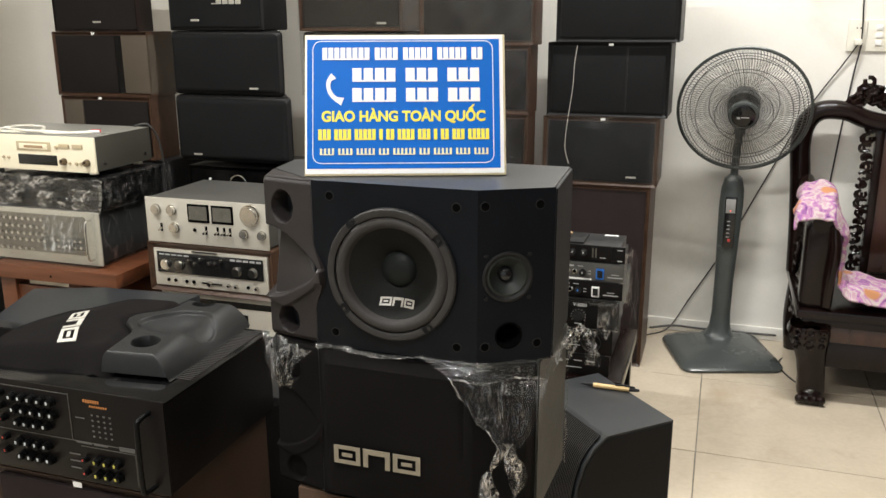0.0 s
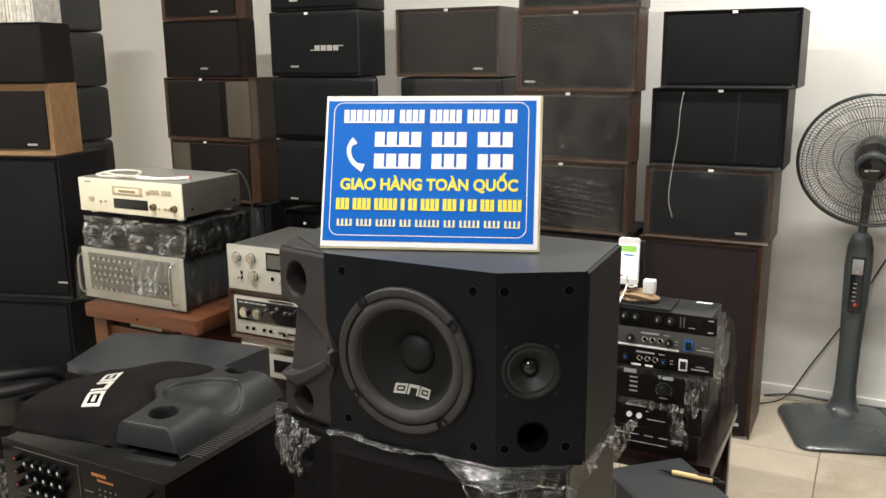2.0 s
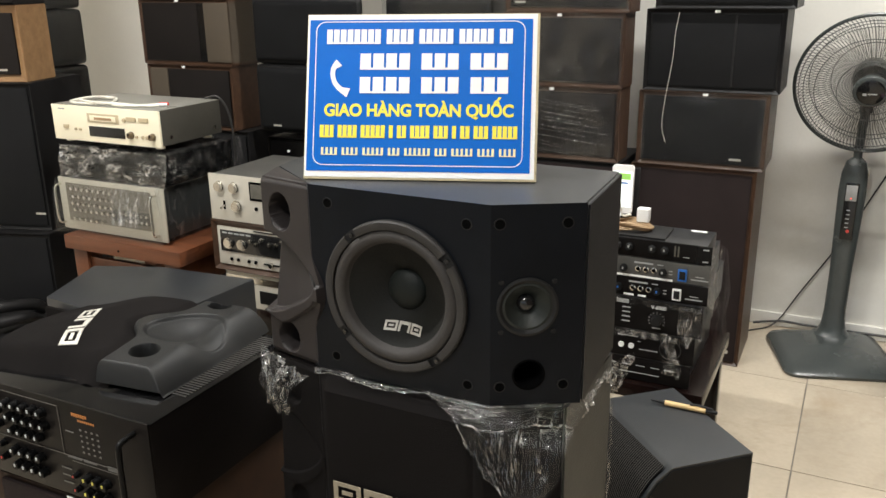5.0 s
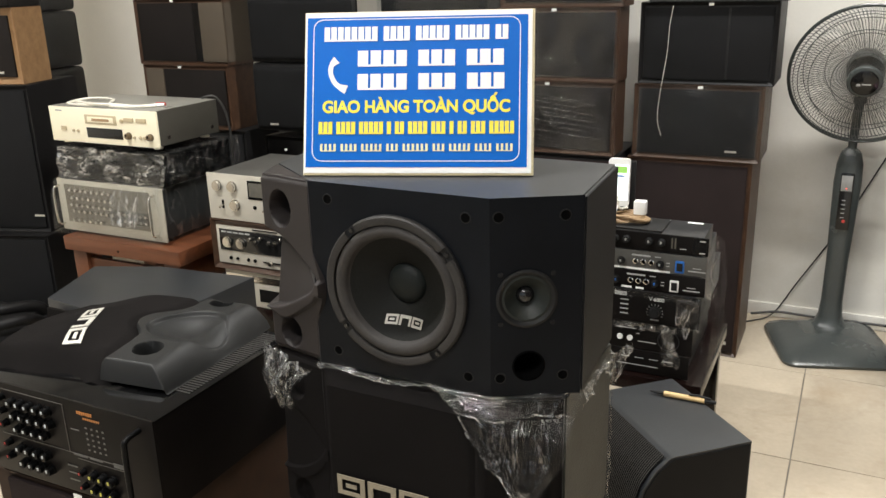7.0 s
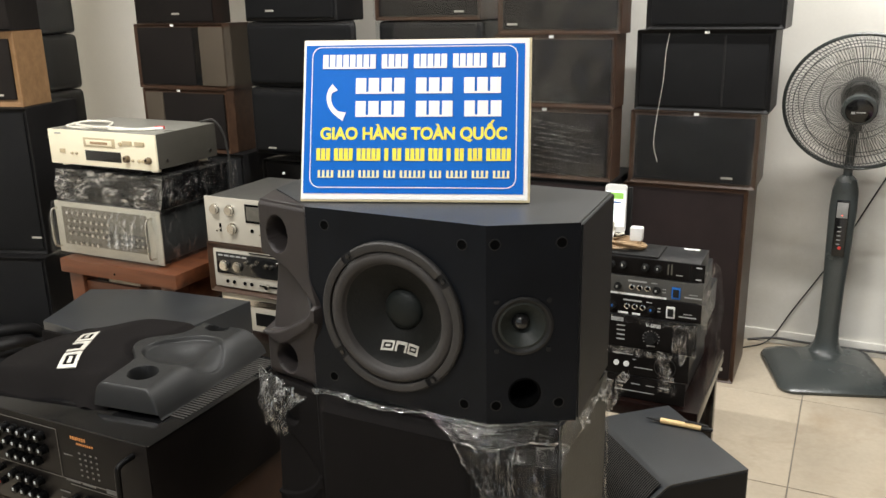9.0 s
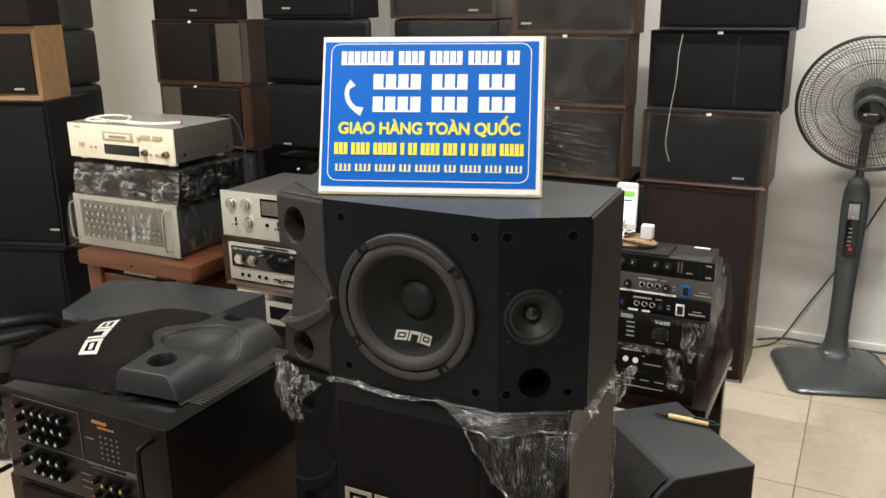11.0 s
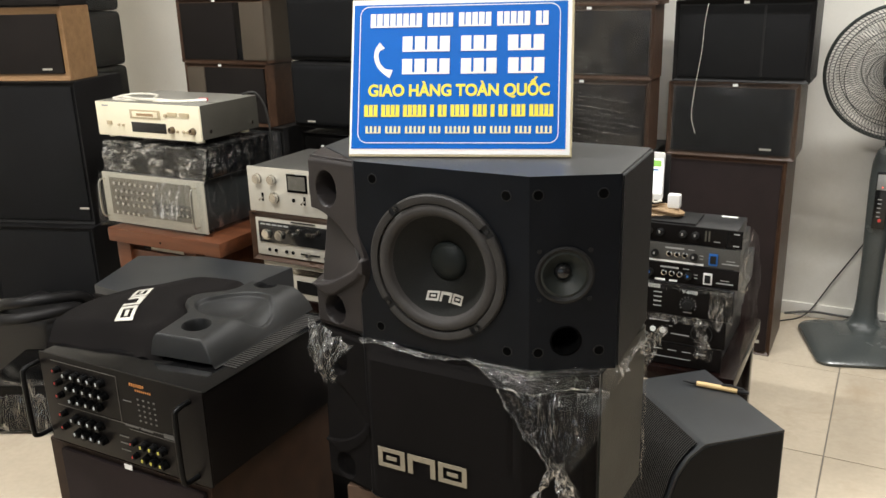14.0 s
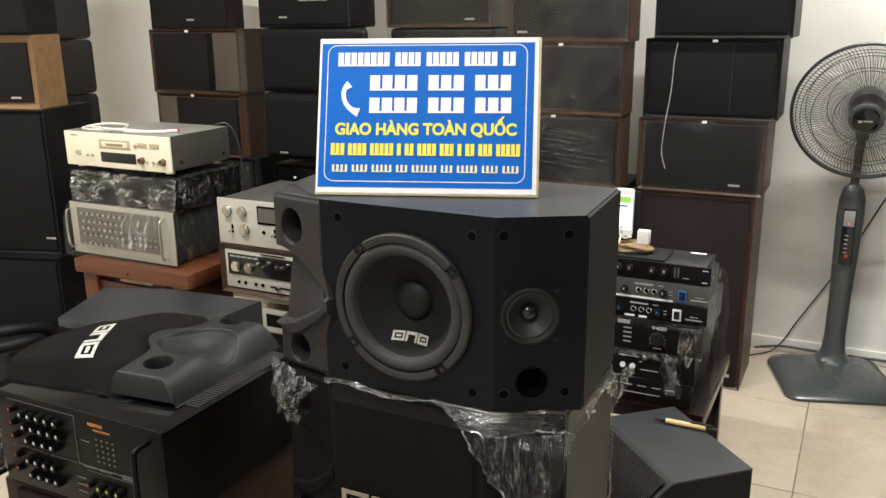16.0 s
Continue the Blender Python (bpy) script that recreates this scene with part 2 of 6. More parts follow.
    "fan_grey": mat("slate_grey_plastic", (0.055, 0.062, 0.060), 0.25, var=0.1, scale=8, bump=0.05),
    "fan_wire": mat("grey_coated_wire", (0.075, 0.075, 0.07), 0.4, 0.0, var=0.1),
    "cable": mat("black_cable", (0.02, 0.019, 0.017), 0.5, var=0.2),
    "white_cable": mat("white_cable", (0.72, 0.69, 0.60), 0.5, var=0.08),
    "tan_cable": mat("tan_cable", (0.36, 0.24, 0.13), 0.55, var=0.15),
    "bamboo": wood("pale_bamboo", (0.72, 0.52, 0.25), (0.58, 0.38, 0.16), 0.45),
    "paper": mat("record_sleeves", (0.66, 0.62, 0.55), 0.8, var=0.3, scale=40, vary=0.3),
    "film": film("clear_plastic_film", low=0.02, high=0.4, size=80.0, line=0.05, stretch=(1.4, 1.0, 0.4), shard=0.10),
    "film_heavy": film("crumpled_plastic_film", low=0.025, high=0.75, size=260.0, line=0.075, stretch=(1.2, 1.0, 0.4), shard=0.16, milk=0.2),
    "grey_vinyl": mat("grey_green_vinyl", (0.015, 0.0165, 0.0130), 0.45, spec=0.3, var=0.15, scale=6, bump=0.2),
    "film_loose": film("loose_plastic_film", low=0.055, high=0.85, size=130.0, line=0.05, stretch=(0.4, 1.0, 1.0), shard=0.06, rough=0.16, milk=0.22),
    "film_streak": film("pleated_plastic_film", low=0.02, high=0.95, size=190.0, line=0.06, stretch=(1.5, 1.0, 0.14), shard=0.12, milk=0.35),
    "film_taut": film("stretched_plastic_film", low=0.03, high=0.28, size=230.0, line=0.05, stretch=(0.25, 1.0, 1.0), tilt=0.5, shard=0.05, milk=0.2),
    "film_drape": film("draped_plastic_film", low=0.022, high=0.26, size=170.0, line=0.06, stretch=(1.3, 1.0, 0.10), tilt=0.5, shard=0.07, milk=0.25),
    "film_hem": film("rolled_film_edge", low=0.0, high=0.8, size=170.0, line=0.10, shard=0.35, milk=0.3),
    "film_thin": film("taut_plastic_film", low=0.050, high=0.06, size=6.0, line=0.03, tilt=0.15, shard=0.02),
    "screen": glow("phone_screen", (0.85, 0.9, 0.88), 1.1),
    "led_red": glow("red_led", (1.0, 0.12, 0.08), 0.8),
    "led_green": glow("screen_green", (0.25, 0.5, 0.1), 0.7),
    "tube": glow("lamp_tube", (1.0, 0.94, 0.85), 9.0),
    "grey_window": mat("grey_display_window", (0.26, 0.26, 0.25), 0.2, var=0.15, scale=30, bump=0.0),
    "smoke_glass": mat("smoked_meter_glass", (0.10, 0.095, 0.08), 0.12, var=0.2, scale=30, bump=0.0),
}


def floral():
    m, t, p = nodes_of("pink_floral_fabric")
    at = add(t, "ShaderNodeTexCoord")
    v = add(t, "ShaderNodeTexVoronoi", Scale=9.0)
    n = add(t, "ShaderNodeTexNoise", Scale=16.0, Detail=4.0, Distortion=2.0)
    t.links.new(at.outputs["Object"], v.inputs["Vector"])
    t.links.new(at.outputs["Object"], n.inputs["Vector"])
    base = add(t, "ShaderNodeValToRGB")
    base.color_ramp.interpolation = "CONSTANT"
    e = base.color_ramp.elements
    e[0].color, e[1].color = (0.44, 0.27, 0.33, 1), (0.26, 0.10, 0.28, 1)
    e[0].position, e[1].position = 0.0, 0.58
    for pos, col in ((0.42, (0.50, 0.42, 0.41, 1)), (0.49, (0.40, 0.19, 0.34, 1)), (0.66, (0.12, 0.04, 0.17, 1))):
        base.color_ramp.elements.new(pos).color = col
    t.links.new(n.outputs[0], base.inputs[0])
    spot = add(t, "ShaderNodeValToRGB")
    spot.color_ramp.elements[0].position, spot.color_ramp.elements[1].position = 0.22, 0.30
    spot.color_ramp.elements[0].color, spot.color_ramp.elements[1].color = (1, 1, 1, 1), (0, 0, 0, 1)
    t.links.new(v.outputs["Distance"], spot.inputs[0])
    mix = add(t, "ShaderNodeMix")
    mix.data_type = "RGBA"
    mix.inputs[7].default_value = (0.45, 0.20, 0.09, 1)
    t.links.new(spot.outputs[0], mix.inputs[0])
    t.links.new(base.outputs[0], mix.inputs[6])
    t.links.new(mix.outputs[2], p.inputs["Base Color"])
    p.inputs["Roughness"].default_value = 0.85
    return m


stained(M["tile"], (0.34, 0.25, 0.16), 2.6, 0.54, 0.72, 0.55)
stained(M["wall"], (0.56, 0.52, 0.43), 1.7, 0.52, 0.74, 0.5)
M["floral"] = floral()
M["fan_blade"] = film("clear_smoky_plastic", tint=(0.86, 0.85, 0.84), low=0.06, high=0.0, size=3.0, tilt=0.0, shard=0.0, rough=0.16)


# ---- building helpers ----
PLACE = {}


def thing(name, label, category, m=None, group="", kind=""):
    ob = new(name)
    ob.empty_display_size = 0.05
    PLACE[ob] = m or Matrix()
    ob.matrix_world = PLACE[ob]
    return tagged(ob, label, category, group, kind)


def mesh_of(name, bm, material, smooth=40):
    bmesh.ops.recalc_face_normals(bm, faces=bm.faces)
    me = bpy.data.meshes.new(name)
    bm.to_mesh(me)
    bm.free()
    me.materials.append(material)
    if smooth:
        for f in me.polygons:
            f.use_smooth = True
        me.set_sharp_from_angle(angle=radians(smooth))
    return me


SMALL_PRINT = {"print", "print_pale", "print_orange", "lettering", "slots", "dial_marks", "label_dots"}


def part(name, bm, material, parent=None, label="", local=True, smooth=40):
    """One mesh under a thing or a part; bm is in the thing's own axes, or in the world's with local=False."""
    if parent is not None and not local:
        bmesh.ops.transform(bm, matrix=PLACE[parent].inverted(), verts=bm.verts)
    ob = new(name, mesh_of(name, bm, material, smooth))
    if parent is not None:
        ob.parent = parent
        PLACE[ob] = PLACE[parent]
    else:
        PLACE[ob] = Matrix()
    return tagged(ob, label, kind="stuff" if name in SMALL_PRINT else "")


def bx(bm, x0, x1, y0, y1, z0, z1, bev=0.0, seg=2, m=None):
    r = bmesh.ops.create_cube(bm, size=1.0)
    vs = r["verts"]
    mm = Matrix.Translation(((x0 + x1) / 2, (y0 + y1) / 2, (z0 + z1) / 2)) @ Matrix.Diagonal((abs(x1 - x0), abs(y1 - y0), abs(z1 - z0), 1))
    bmesh.ops.transform(bm, matrix=(m @ mm if m else mm), verts=vs)
    if bev:
        es = list({e for v in vs for e in v.link_edges})
        bmesh.ops.bevel(bm, geom=es, offset=bev, segments=seg, profile=0.6, affect="EDGES")
    return bm


def box(*a, **k):
    return bx(bmesh.new(), *a, **k)


def aim(p, axis):
    return Matrix.Translation(p) @ Vector((0, 0, 1)).rotation_difference(Vector(axis)).to_matrix().to_4x4()


def cy(bm, p, axis, r, h, seg=20, r2=None, bev=0.0):
    """A cylinder that starts at p and goes h along axis."""
    m = aim(p, axis) @ Matrix.Translation((0, 0, h / 2))
    res = bmesh.ops.create_cone(bm, cap_ends=True, segments=seg, radius1=r, radius2=r if r2 is None else r2, depth=h, matrix=m)
    if bev:
        es = [e for e in {e for v in res["verts"] for e in v.link_edges} if any(len(f.verts) > 4 for f in e.link_faces)]
        bmesh.ops.bevel(bm, geom=es, offset=bev, segments=2, affect="EDGES")
    return bm


def lathe(bm, profile, m, seg=48, a0=0.0, a1=360.0):
    """Turns (radius, height) round z, then places it by m."""
    full = abs(a1 - a0) >= 359.9
    n = seg if full else seg + 1
    rings = []
    for i in range(n):
        a = radians(a0 + (a1 - a0) * i / seg)
        rings.append([bm.verts.new(m @ Vector((r * math.cos(a), r * math.sin(a), z))) for r, z in profile])
    for i in range(seg):
        p, q = rings[i], rings[(i + 1) % n]
        for k in range(len(profile) - 1):
            bm.faces.new((p[k], q[k], q[k + 1], p[k + 1]))
    bmesh.ops.remove_doubles(bm, verts=bm.verts, dist=1e-5)
    return bm


def tube(bm, pts, r, seg=8, closed=False, r_end=None):
    pts = [Vector(p) for p in pts]
    n = len(pts)
    rings, up = [], Vector((0.13, 0.21, 0.97))
    for i, p in enumerate(pts):
        d = (pts[(i + 1) % n] - pts[i - 1]) if closed else (pts[min(i + 1, n - 1)] - pts[max(i - 1, 0)])
        d.normalize()
        a = up.cross(d)
        if a.length < 1e-3:
            a = Vector((1, 0, 0)).cross(d)
        a.normalize()
        b = d.cross(a)
        up = b if b.length else up
        rr = r if r_end is None else r + (r_end - r) * i / (n - 1)
        rings.append([bm.verts.new(p + rr * (math.cos(2 * math.pi * k / seg) * a + math.sin(2 * math.pi * k / seg) * b)) for k in range(seg)])
    for i in range(n if closed else n - 1):
        p, q = rings[i], rings[(i + 1) % n]
        for k in range(seg):
            bm.faces.new((p[k], p[(k + 1) % seg], q[(k + 1) % seg], q[k]))
    if not closed:
        bm.faces.new(rings[0][::-1])
        bm.faces.new(rings[-1])
    return bm


def curve_pts(ctrl, n=8):
    """A smooth line through the control points."""
    c = [Vector(p) for p in ctrl]
    c = [c[0] * 2 - c[1]] + c + [c[-1] * 2 - c[-2]]
    out = []
    for i in range(1, len(c) - 2):
        for k in range(n):
            t = k / n
            out.append(0.5 * (2 * c[i] + (c[i + 1] - c[i - 1]) * t + (2 * c[i - 1] - 5 * c[i] + 4 * c[i + 1] - c[i + 2]) * t * t + (3 * c[i] - c[i - 1] - 3 * c[i + 1] + c[i + 2]) * t ** 3))
    out.append(c[-2])
    return out


def prism(bm, poly, z0, z1, bev=0.0, m=None, seg=2):
    lo = [bm.verts.new((x, y, z0)) for x, y in poly]
    hi = [bm.verts.new((x, y, z1)) for x, y in poly]
    n = len(poly)
    fs = [bm.faces.new(lo[::-1]), bm.faces.new(hi)]
    fs += [bm.faces.new((lo[i], lo[(i + 1) % n], hi[(i + 1) % n], hi[i])) for i in range(n)]
    if m:
        bmesh.ops.transform(bm, matrix=m, verts=lo + hi)
    if bev:
        es = list({e for f in fs for e in f.edges})
        bmesh.ops.bevel(bm, geom=es, offset=bev, segments=seg, profile=0.6, affect="EDGES")
    return bm


def rounded(x0, x1, y0, y1, r, n=5):
    pts = []
    for cx, cyy, a in ((x1 - r, y1 - r, 0), (x0 + r, y1 - r, 90), (x0 + r, y0 + r, 180), (x1 - r, y0 + r, 270)):
        pts += [(cx + r * math.cos(radians(a + 90 * k / n)), cyy + r * math.sin(radians(a + 90 * k / n))) for k in range(n + 1)]
    return pts


def sheet(fn, nu, nv):
    """An open grid from a function of u and v in 0..1."""
    bm = bmesh.new()
    g = [[bm.verts.new(fn(i / nu, j / nv)) for j in range(nv + 1)] for i in range(nu + 1)]
    for i in range(nu):
        for j in range(nv):
            bm.faces.new((g[i][j], g[i + 1][j], g[i + 1][j + 1], g[i][j + 1]))
    return bm


def crumple(v, amp, size, seed=0.0):
    return Vector(noise.noise_vector(Vector(v) * size + Vector((seed, seed * 1.7, -seed)))) * amp


def writing(name, text, m, height, material, parent, bold=0.0, width=None):
    """Raised lettering in the built-in font, on the plane of m (x along the line, y up)."""
    cu = bpy.data.curves.new(name, "FONT")
    cu.body, cu.size, cu.align_x, cu.align_y, cu.extrude, cu.offset = text, 1.0, "CENTER", "CENTER", 0.004, bold
    tmp = new(name, cu)
    bpy.context.view_layer.update()
    me = bpy.data.meshes.new_from_object(tmp.evaluated_get(bpy.context.evaluated_depsgraph_get()))
    bpy.data.objects.remove(tmp)
    xs = [v.co.x for v in me.vertices]
    ys = [v.co.y for v in me.vertices]
    sx = sy = height
    if width:
        sx = width / (max(xs) - min(xs))
    mid = Vector(((max(xs) + min(xs)) / 2, (max(ys) + min(ys)) / 2, 0))
    inv = PLACE[parent].inverted()
    me.transform(inv @ m @ Matrix.Diagonal((sx, sy, 0.1, 1)) @ Matrix.Translation(-mid))
    me.materials.append(material)
    ob = new(name, me)
    ob.parent = parent
    PLACE[ob] = PLACE[parent]
    return ob


def bars(bm, m, rows):
    """Flat bars (x0, x1, y0, y1) on the plane of m."""
    for x0, x1, y0, y1 in rows:
        bx(bm, x0, x1, y0, y1, 0, 0.0008, m=m)
    return bm


def badge_block(bm, m, w, h, k):
    """One of the three plain shapes of a maker's mark: a frame round a bar, an arch, a frame round a bar."""
    x0 = -w / 2 + k * w * 0.345
    x1 = x0 + w * 0.31
    t = h * 0.20
    if k == 1:
        strips = [(x0, x0 + t * 1.3, -h / 2, h / 2), (x0 + t * 1.3, x1 - t * 1.3, h / 2 - t * 1.4, h / 2), (x1 - t * 1.3, x1, -h / 2, h / 2)]
    else:
        strips = [(x0, x0 + t * 1.2, -h / 2, h / 2), (x0 + t * 1.2, x1 - t * 1.2, h / 2 - t, h / 2), (x0 + t * 1.2, x1 - t * 1.2, -h / 2, -h / 2 + t), (x1 - t * 1.2, x1, -h / 2, h / 2), (x0 + w * 0.095, x1 - w * 0.095, -t / 2, t / 2)]
    for xa, xb, ya, yb in strips:
        n = max(1, int((xb - xa) / (h * 0.25)))
        for i in range(n):
            bx(bm, xa + (xb - xa) * i / n, xa + (xb - xa) * (i + 1) / n, ya, yb, 0, 0.0013, m=m)
    bmesh.ops.remove_doubles(bm, verts=bm.verts, dist=1e-5)
    return bm


def front(x, y, z):
    """A plane on a front that looks towards -y: x to the right, y up, out of the front."""
    return pose(x, y, z, 90, 0, 0)


# ---- room ----
X0, X1, Y0, Y1, TOP = -4.3, 2.2, -2.5, 3.69, 3.1
back_wall = tagged(part("wall_north", box(X0 - 0.12, X1 + 0.12, Y1, Y1 + 0.12, 0, TOP), M["wall"]), "white painted plaster wall behind the speaker stacks", "wall", kind="structure")
# Out of view; dark so that the cabinet sides reflect less light.
tagged(part("wall_east", box(X1, X1 + 0.12, Y0, Y1, 0, TOP), M["panel_wood"]), "unseen side wall, dark to cut reflections", "wall", kind="structure")
tagged(part("wall_west", box(X0 - 0.12, X0, Y0, Y1, 0, TOP), M["wall"]), "plain white plaster side wall", "wall", kind="structure")
# Wall behind the camera, unseen; its opening is assumed for the fill.
bm = bmesh.new()
for a in ((X0 - 0.12, -2.6, 0, TOP), (1.4, X1 + 0.12, 0, TOP), (-2.6, 1.4, 2.7, TOP)):
    bx(bm, a[0], a[1], Y0 - 0.12, Y0, a[2], a[3])
tagged(part("wall_south", bm, M["wall"]), "unseen white wall with an assumed wide opening", "wall", kind="structure")
tagged(part("ceiling", box(X0, X1, Y0, Y1, TOP, TOP + 0.1), M["ceiling"]), "plain white ceiling", "ceiling", kind="structure")
floor = tagged(part("floor", box(X0 - 0.1, X1 + 0.1, Y0 - 0.1, Y1 + 0.1, -0.12, -0.006), M["grout"]), "cream polished floor tiles with thin dark joints", "floor", kind="structure")
tagged(part("ground", box(-40, 40, -60, Y0 - 0.12, -0.25, -0.03), M["grout"]), "grey pavement outside the shop", "ground", kind="structure")
tagged(part("baseboard", box(X0, X1, Y1 - 0.012, Y1, 0, 0.055, bev=0.003), M["wall"]), "white skirting at the foot of the wall", "baseboard", kind="structure")

for tx, ty, watts in TUBES:
    lamp = thing("tube_light", "white ceiling batten with a lit fluorescent tube", "ceiling light", pose(tx, ty, 3.1), "ceiling tubes")
    part("batten", box(-0.62, 0.62, -0.02, 0.02, -0.03, -0.001, bev=0.004), M["white"], lamp)
    bm = bmesh.new()
    cy(bm, (-0.6, 0.045, -0.03), (1, 0, 0), 0.011, 1.2, 12)
    part("tube", bm, M["tube"], lamp, "glowing white tube")

# ---- loudspeakers along the wall ----
SIDE = 0.25


def sticker(parent, x, y, z, w=0.017, h=0.009):
    part("price_sticker", bars(bmesh.new(), front(x, y - 0.0008, z), [(-w / 2, w / 2, -h / 2, h / 2)]), M["white"], parent, "small white price sticker")


def shell(w, h, d, rim, lip, bev):
    """A cabinet whose front is sunk inside a rim."""
    bm = bmesh.new()
    bx(bm, -w / 2, w / 2, 0, d, 0, h)
    face = min(bm.faces, key=lambda f: f.calc_center_median().y)
    bmesh.ops.bevel(bm, geom=list(bm.edges), offset=bev, segments=2, affect="EDGES")
    face = min(bm.faces, key=lambda f: (round(f.calc_center_median().y, 5), -f.calc_area()))
    r = bmesh.ops.inset_individual(bm, faces=[face], thickness=rim - bev)
    bmesh.ops.translate(bm, verts=list(face.verts), vec=(0, lip, 0))
    return bm


def folds(w, h, d, seed, amp=0.004):
    """A taut film round front and both sides, gathered at the edges."""
    def at(u, v):
        s = u * (w + 2 * d) - d
        x = max(-w / 2 - 0.004, min(w / 2 + 0.004, s - w / 2))
        y = -0.006
        if s < 0:
            y = -0.006 - s
        elif s > w:
            y = -0.006 + (s - w)
        p = Vector((x, y, 0.004 + v * (h - 0.006)))
        return p + crumple(p, amp, 14, seed)
    return sheet(at, 44, 14)


def cabinet_speaker(name, label, x0, x1, y, z0, z1, body, cloth, rim=0.016, depth=SIDE, tan=None, badge=None, wrap=None, price=None, flank=None, rot=0.0, round_front=0.0, taper=0.0, group="stacked speakers"):
    w, h = x1 - x0, z1 - z0
    th = thing(name, label, "loudspeaker", pose((x0 + x1) / 2, y, z0, 0, 0, rot), group)
    if round_front:
        bm = box(-w / 2, w / 2, 0.012, depth, 0, h, bev=round_front, seg=3)
        for v in bm.verts:
            v.co.x *= 1 - taper * max(0.0, v.co.y - 0.03) / depth
        part("cabinet", bm, body, th)
        part("grille", box(-w / 2 + 0.012, w / 2 - 0.012, 0, 0.05, 0.012, h - 0.012, bev=round_front * 0.9, seg=3), cloth, th)
        face = 0.0
    else:
        part("cabinet", shell(w, h, depth, rim, 0.012, 0.002), body, th)
        a, b = -w / 2 + rim + 0.001, w / 2 - rim - 0.001
        face = 0.003
        if tan:
            f0, f1 = tan
            part("side_grille", box(-w / 2 + f0 * w, -w / 2 + f1 * w, 0.0, 0.0118, rim + 0.001, h - rim - 0.001, bev=0.003), M["beige_cloth"], th, "tan cloth panel")
            if f0 > 0.3:
                b = -w / 2 + f0 * w - 0.035
                part("waveguide", box(b + 0.002, -w / 2 + f0 * w - 0.001, 0.006, 0.0118, rim + 0.001, h - rim - 0.001), M["gloss_black"], th)
            else:
                a = -w / 2 + f1 * w + 0.002
        part("grille", box(a, b, face, 0.0118, rim + 0.001, h - rim - 0.001, bev=0.003), cloth, th)
    if flank:
        part("side_panel", box(w / 2, w / 2 + 0.0025, 0.006, depth, 0.014, h - 0.014), flank, th, "tan cloth side panel")
    if badge:
        bxm, bzm = badge
        part("badge", bars(bmesh.new(), front(bxm * w, face - 0.001, bzm * h), [(-0.019, 0.019, -0.0035, 0.0035)]), M["logo"], th, "small silver maker's badge")
    if price is not None:
        sticker(th, price * w, 0.0, h - rim * 0.5)
    if wrap:
        part("wrap", folds(w, h, depth * 0.9, x0 * 7 + z0 * 3, 0.003), wrap, th, "clear stretched plastic film")
    return th


BK, WN = M["black_vinyl"], M["walnut"]
# the stack by the fan
YS = 3.212
t = cabinet_speaker("floor_speaker", "tall dark brown floor speaker with plum cloth front", -0.648, -0.222, YS + 0.004, 0.0, 0.718, WN, M["plum_cloth"], rim=0.014, depth=0.29)
part("nameplate", bars(bmesh.new(), front(0.14, 0.002, 0.052), [(-0.035, 0.035, -0.006, 0.006)]), M["logo"], t, "pale nameplate")
cabinet_speaker("bookshelf_speaker", "walnut bookshelf speaker wrapped in clear film", -0.632, -0.202, YS, 0.719, 0.976, WN, M["wall_cloth"], badge=(0.28, 0.14), wrap=M["film_thin"], price=0.02)
t = cabinet_speaker("bookshelf_speaker", "black vinyl bookshelf speaker with a black grille", -0.622, -0.178, YS, 0.977, 1.246, BK, M["wall_cloth"], price=0.02)
part("divider", box(0.065, 0.072, 0.0, 0.004, 0.02, 0.25), BK, t, "thin vertical grille seam")
cabinet_speaker("bookshelf_speaker", "black vinyl bookshelf speaker on top of its stack", -0.592, -0.152, YS - 0.012, 1.247, 1.502, BK, M["wall_cloth"], depth=0.27, price=0.03)
cord = thing("hanging_cord", "thin white cord hanging down the speaker fronts", "cord")
part("strand", tube(bmesh.new(), curve_pts([(-0.512, YS - 0.008, 1.235), (-0.520, YS - 0.012, 1.17), (-0.524, YS - 0.012, 1.08), (-0.540, YS - 0.012, 0.95), (-0.545, YS - 0.014, 0.86), (-0.530, YS - 0.012, 0.80)]), 0.0009, 6), M["white_cable"], cord)

# the two film-wrapped walnut stacks behind the sign
YB = 3.10
cabinet_speaker("floor_speaker", "tall dark floor speaker under wrapped walnut speakers", -1.10, -0.66, YB, 0.0, 0.734, BK, M["plum_cloth"], depth=0.3)
t = cabinet_speaker("bookshelf_speaker", "walnut bookshelf speaker in tightly pleated plastic film", -1.12, -0.668, YB, 0.735, 0.988, WN, M["brown_cloth"], depth=0.13, wrap=M["film_thin"], price=-0.04)


def pleats(w, z0, z1, n, slope, seed):
    bm = bmesh.new()
    rnd = random.Random(seed)
    for k in range(n):
        z = z0 + (z1 - z0) * k / n
        a = -w / 2 + rnd.uniform(0.01, 0.05)
        b = w / 2 - rnd.uniform(0.02, 0.2) * (1 if slope < 0.02 else 0.3)
        pts = [(a + (b - a) * i / 6, -0.008 + rnd.uniform(-0.001, 0.001), min(z1 + 0.03, z + slope * i / 6 + rnd.uniform(-0.002, 0.002))) for i in range(7)]
        tube(bm, pts, 0.0009, 4)
    return bm


part("pleats", pleats(0.43, 0.05, 0.235, 16, -0.035, 3), M["film_heavy"], t, "ridges of stretched film")
t = cabinet_speaker("bookshelf_speaker", "walnut bookshelf speaker in pleated plastic film", -1.10, -0.664, YB, 0.989, 1.236, WN, M["brown_cloth"], depth=0.13, wrap=M["film_thin"], price=-0.02)
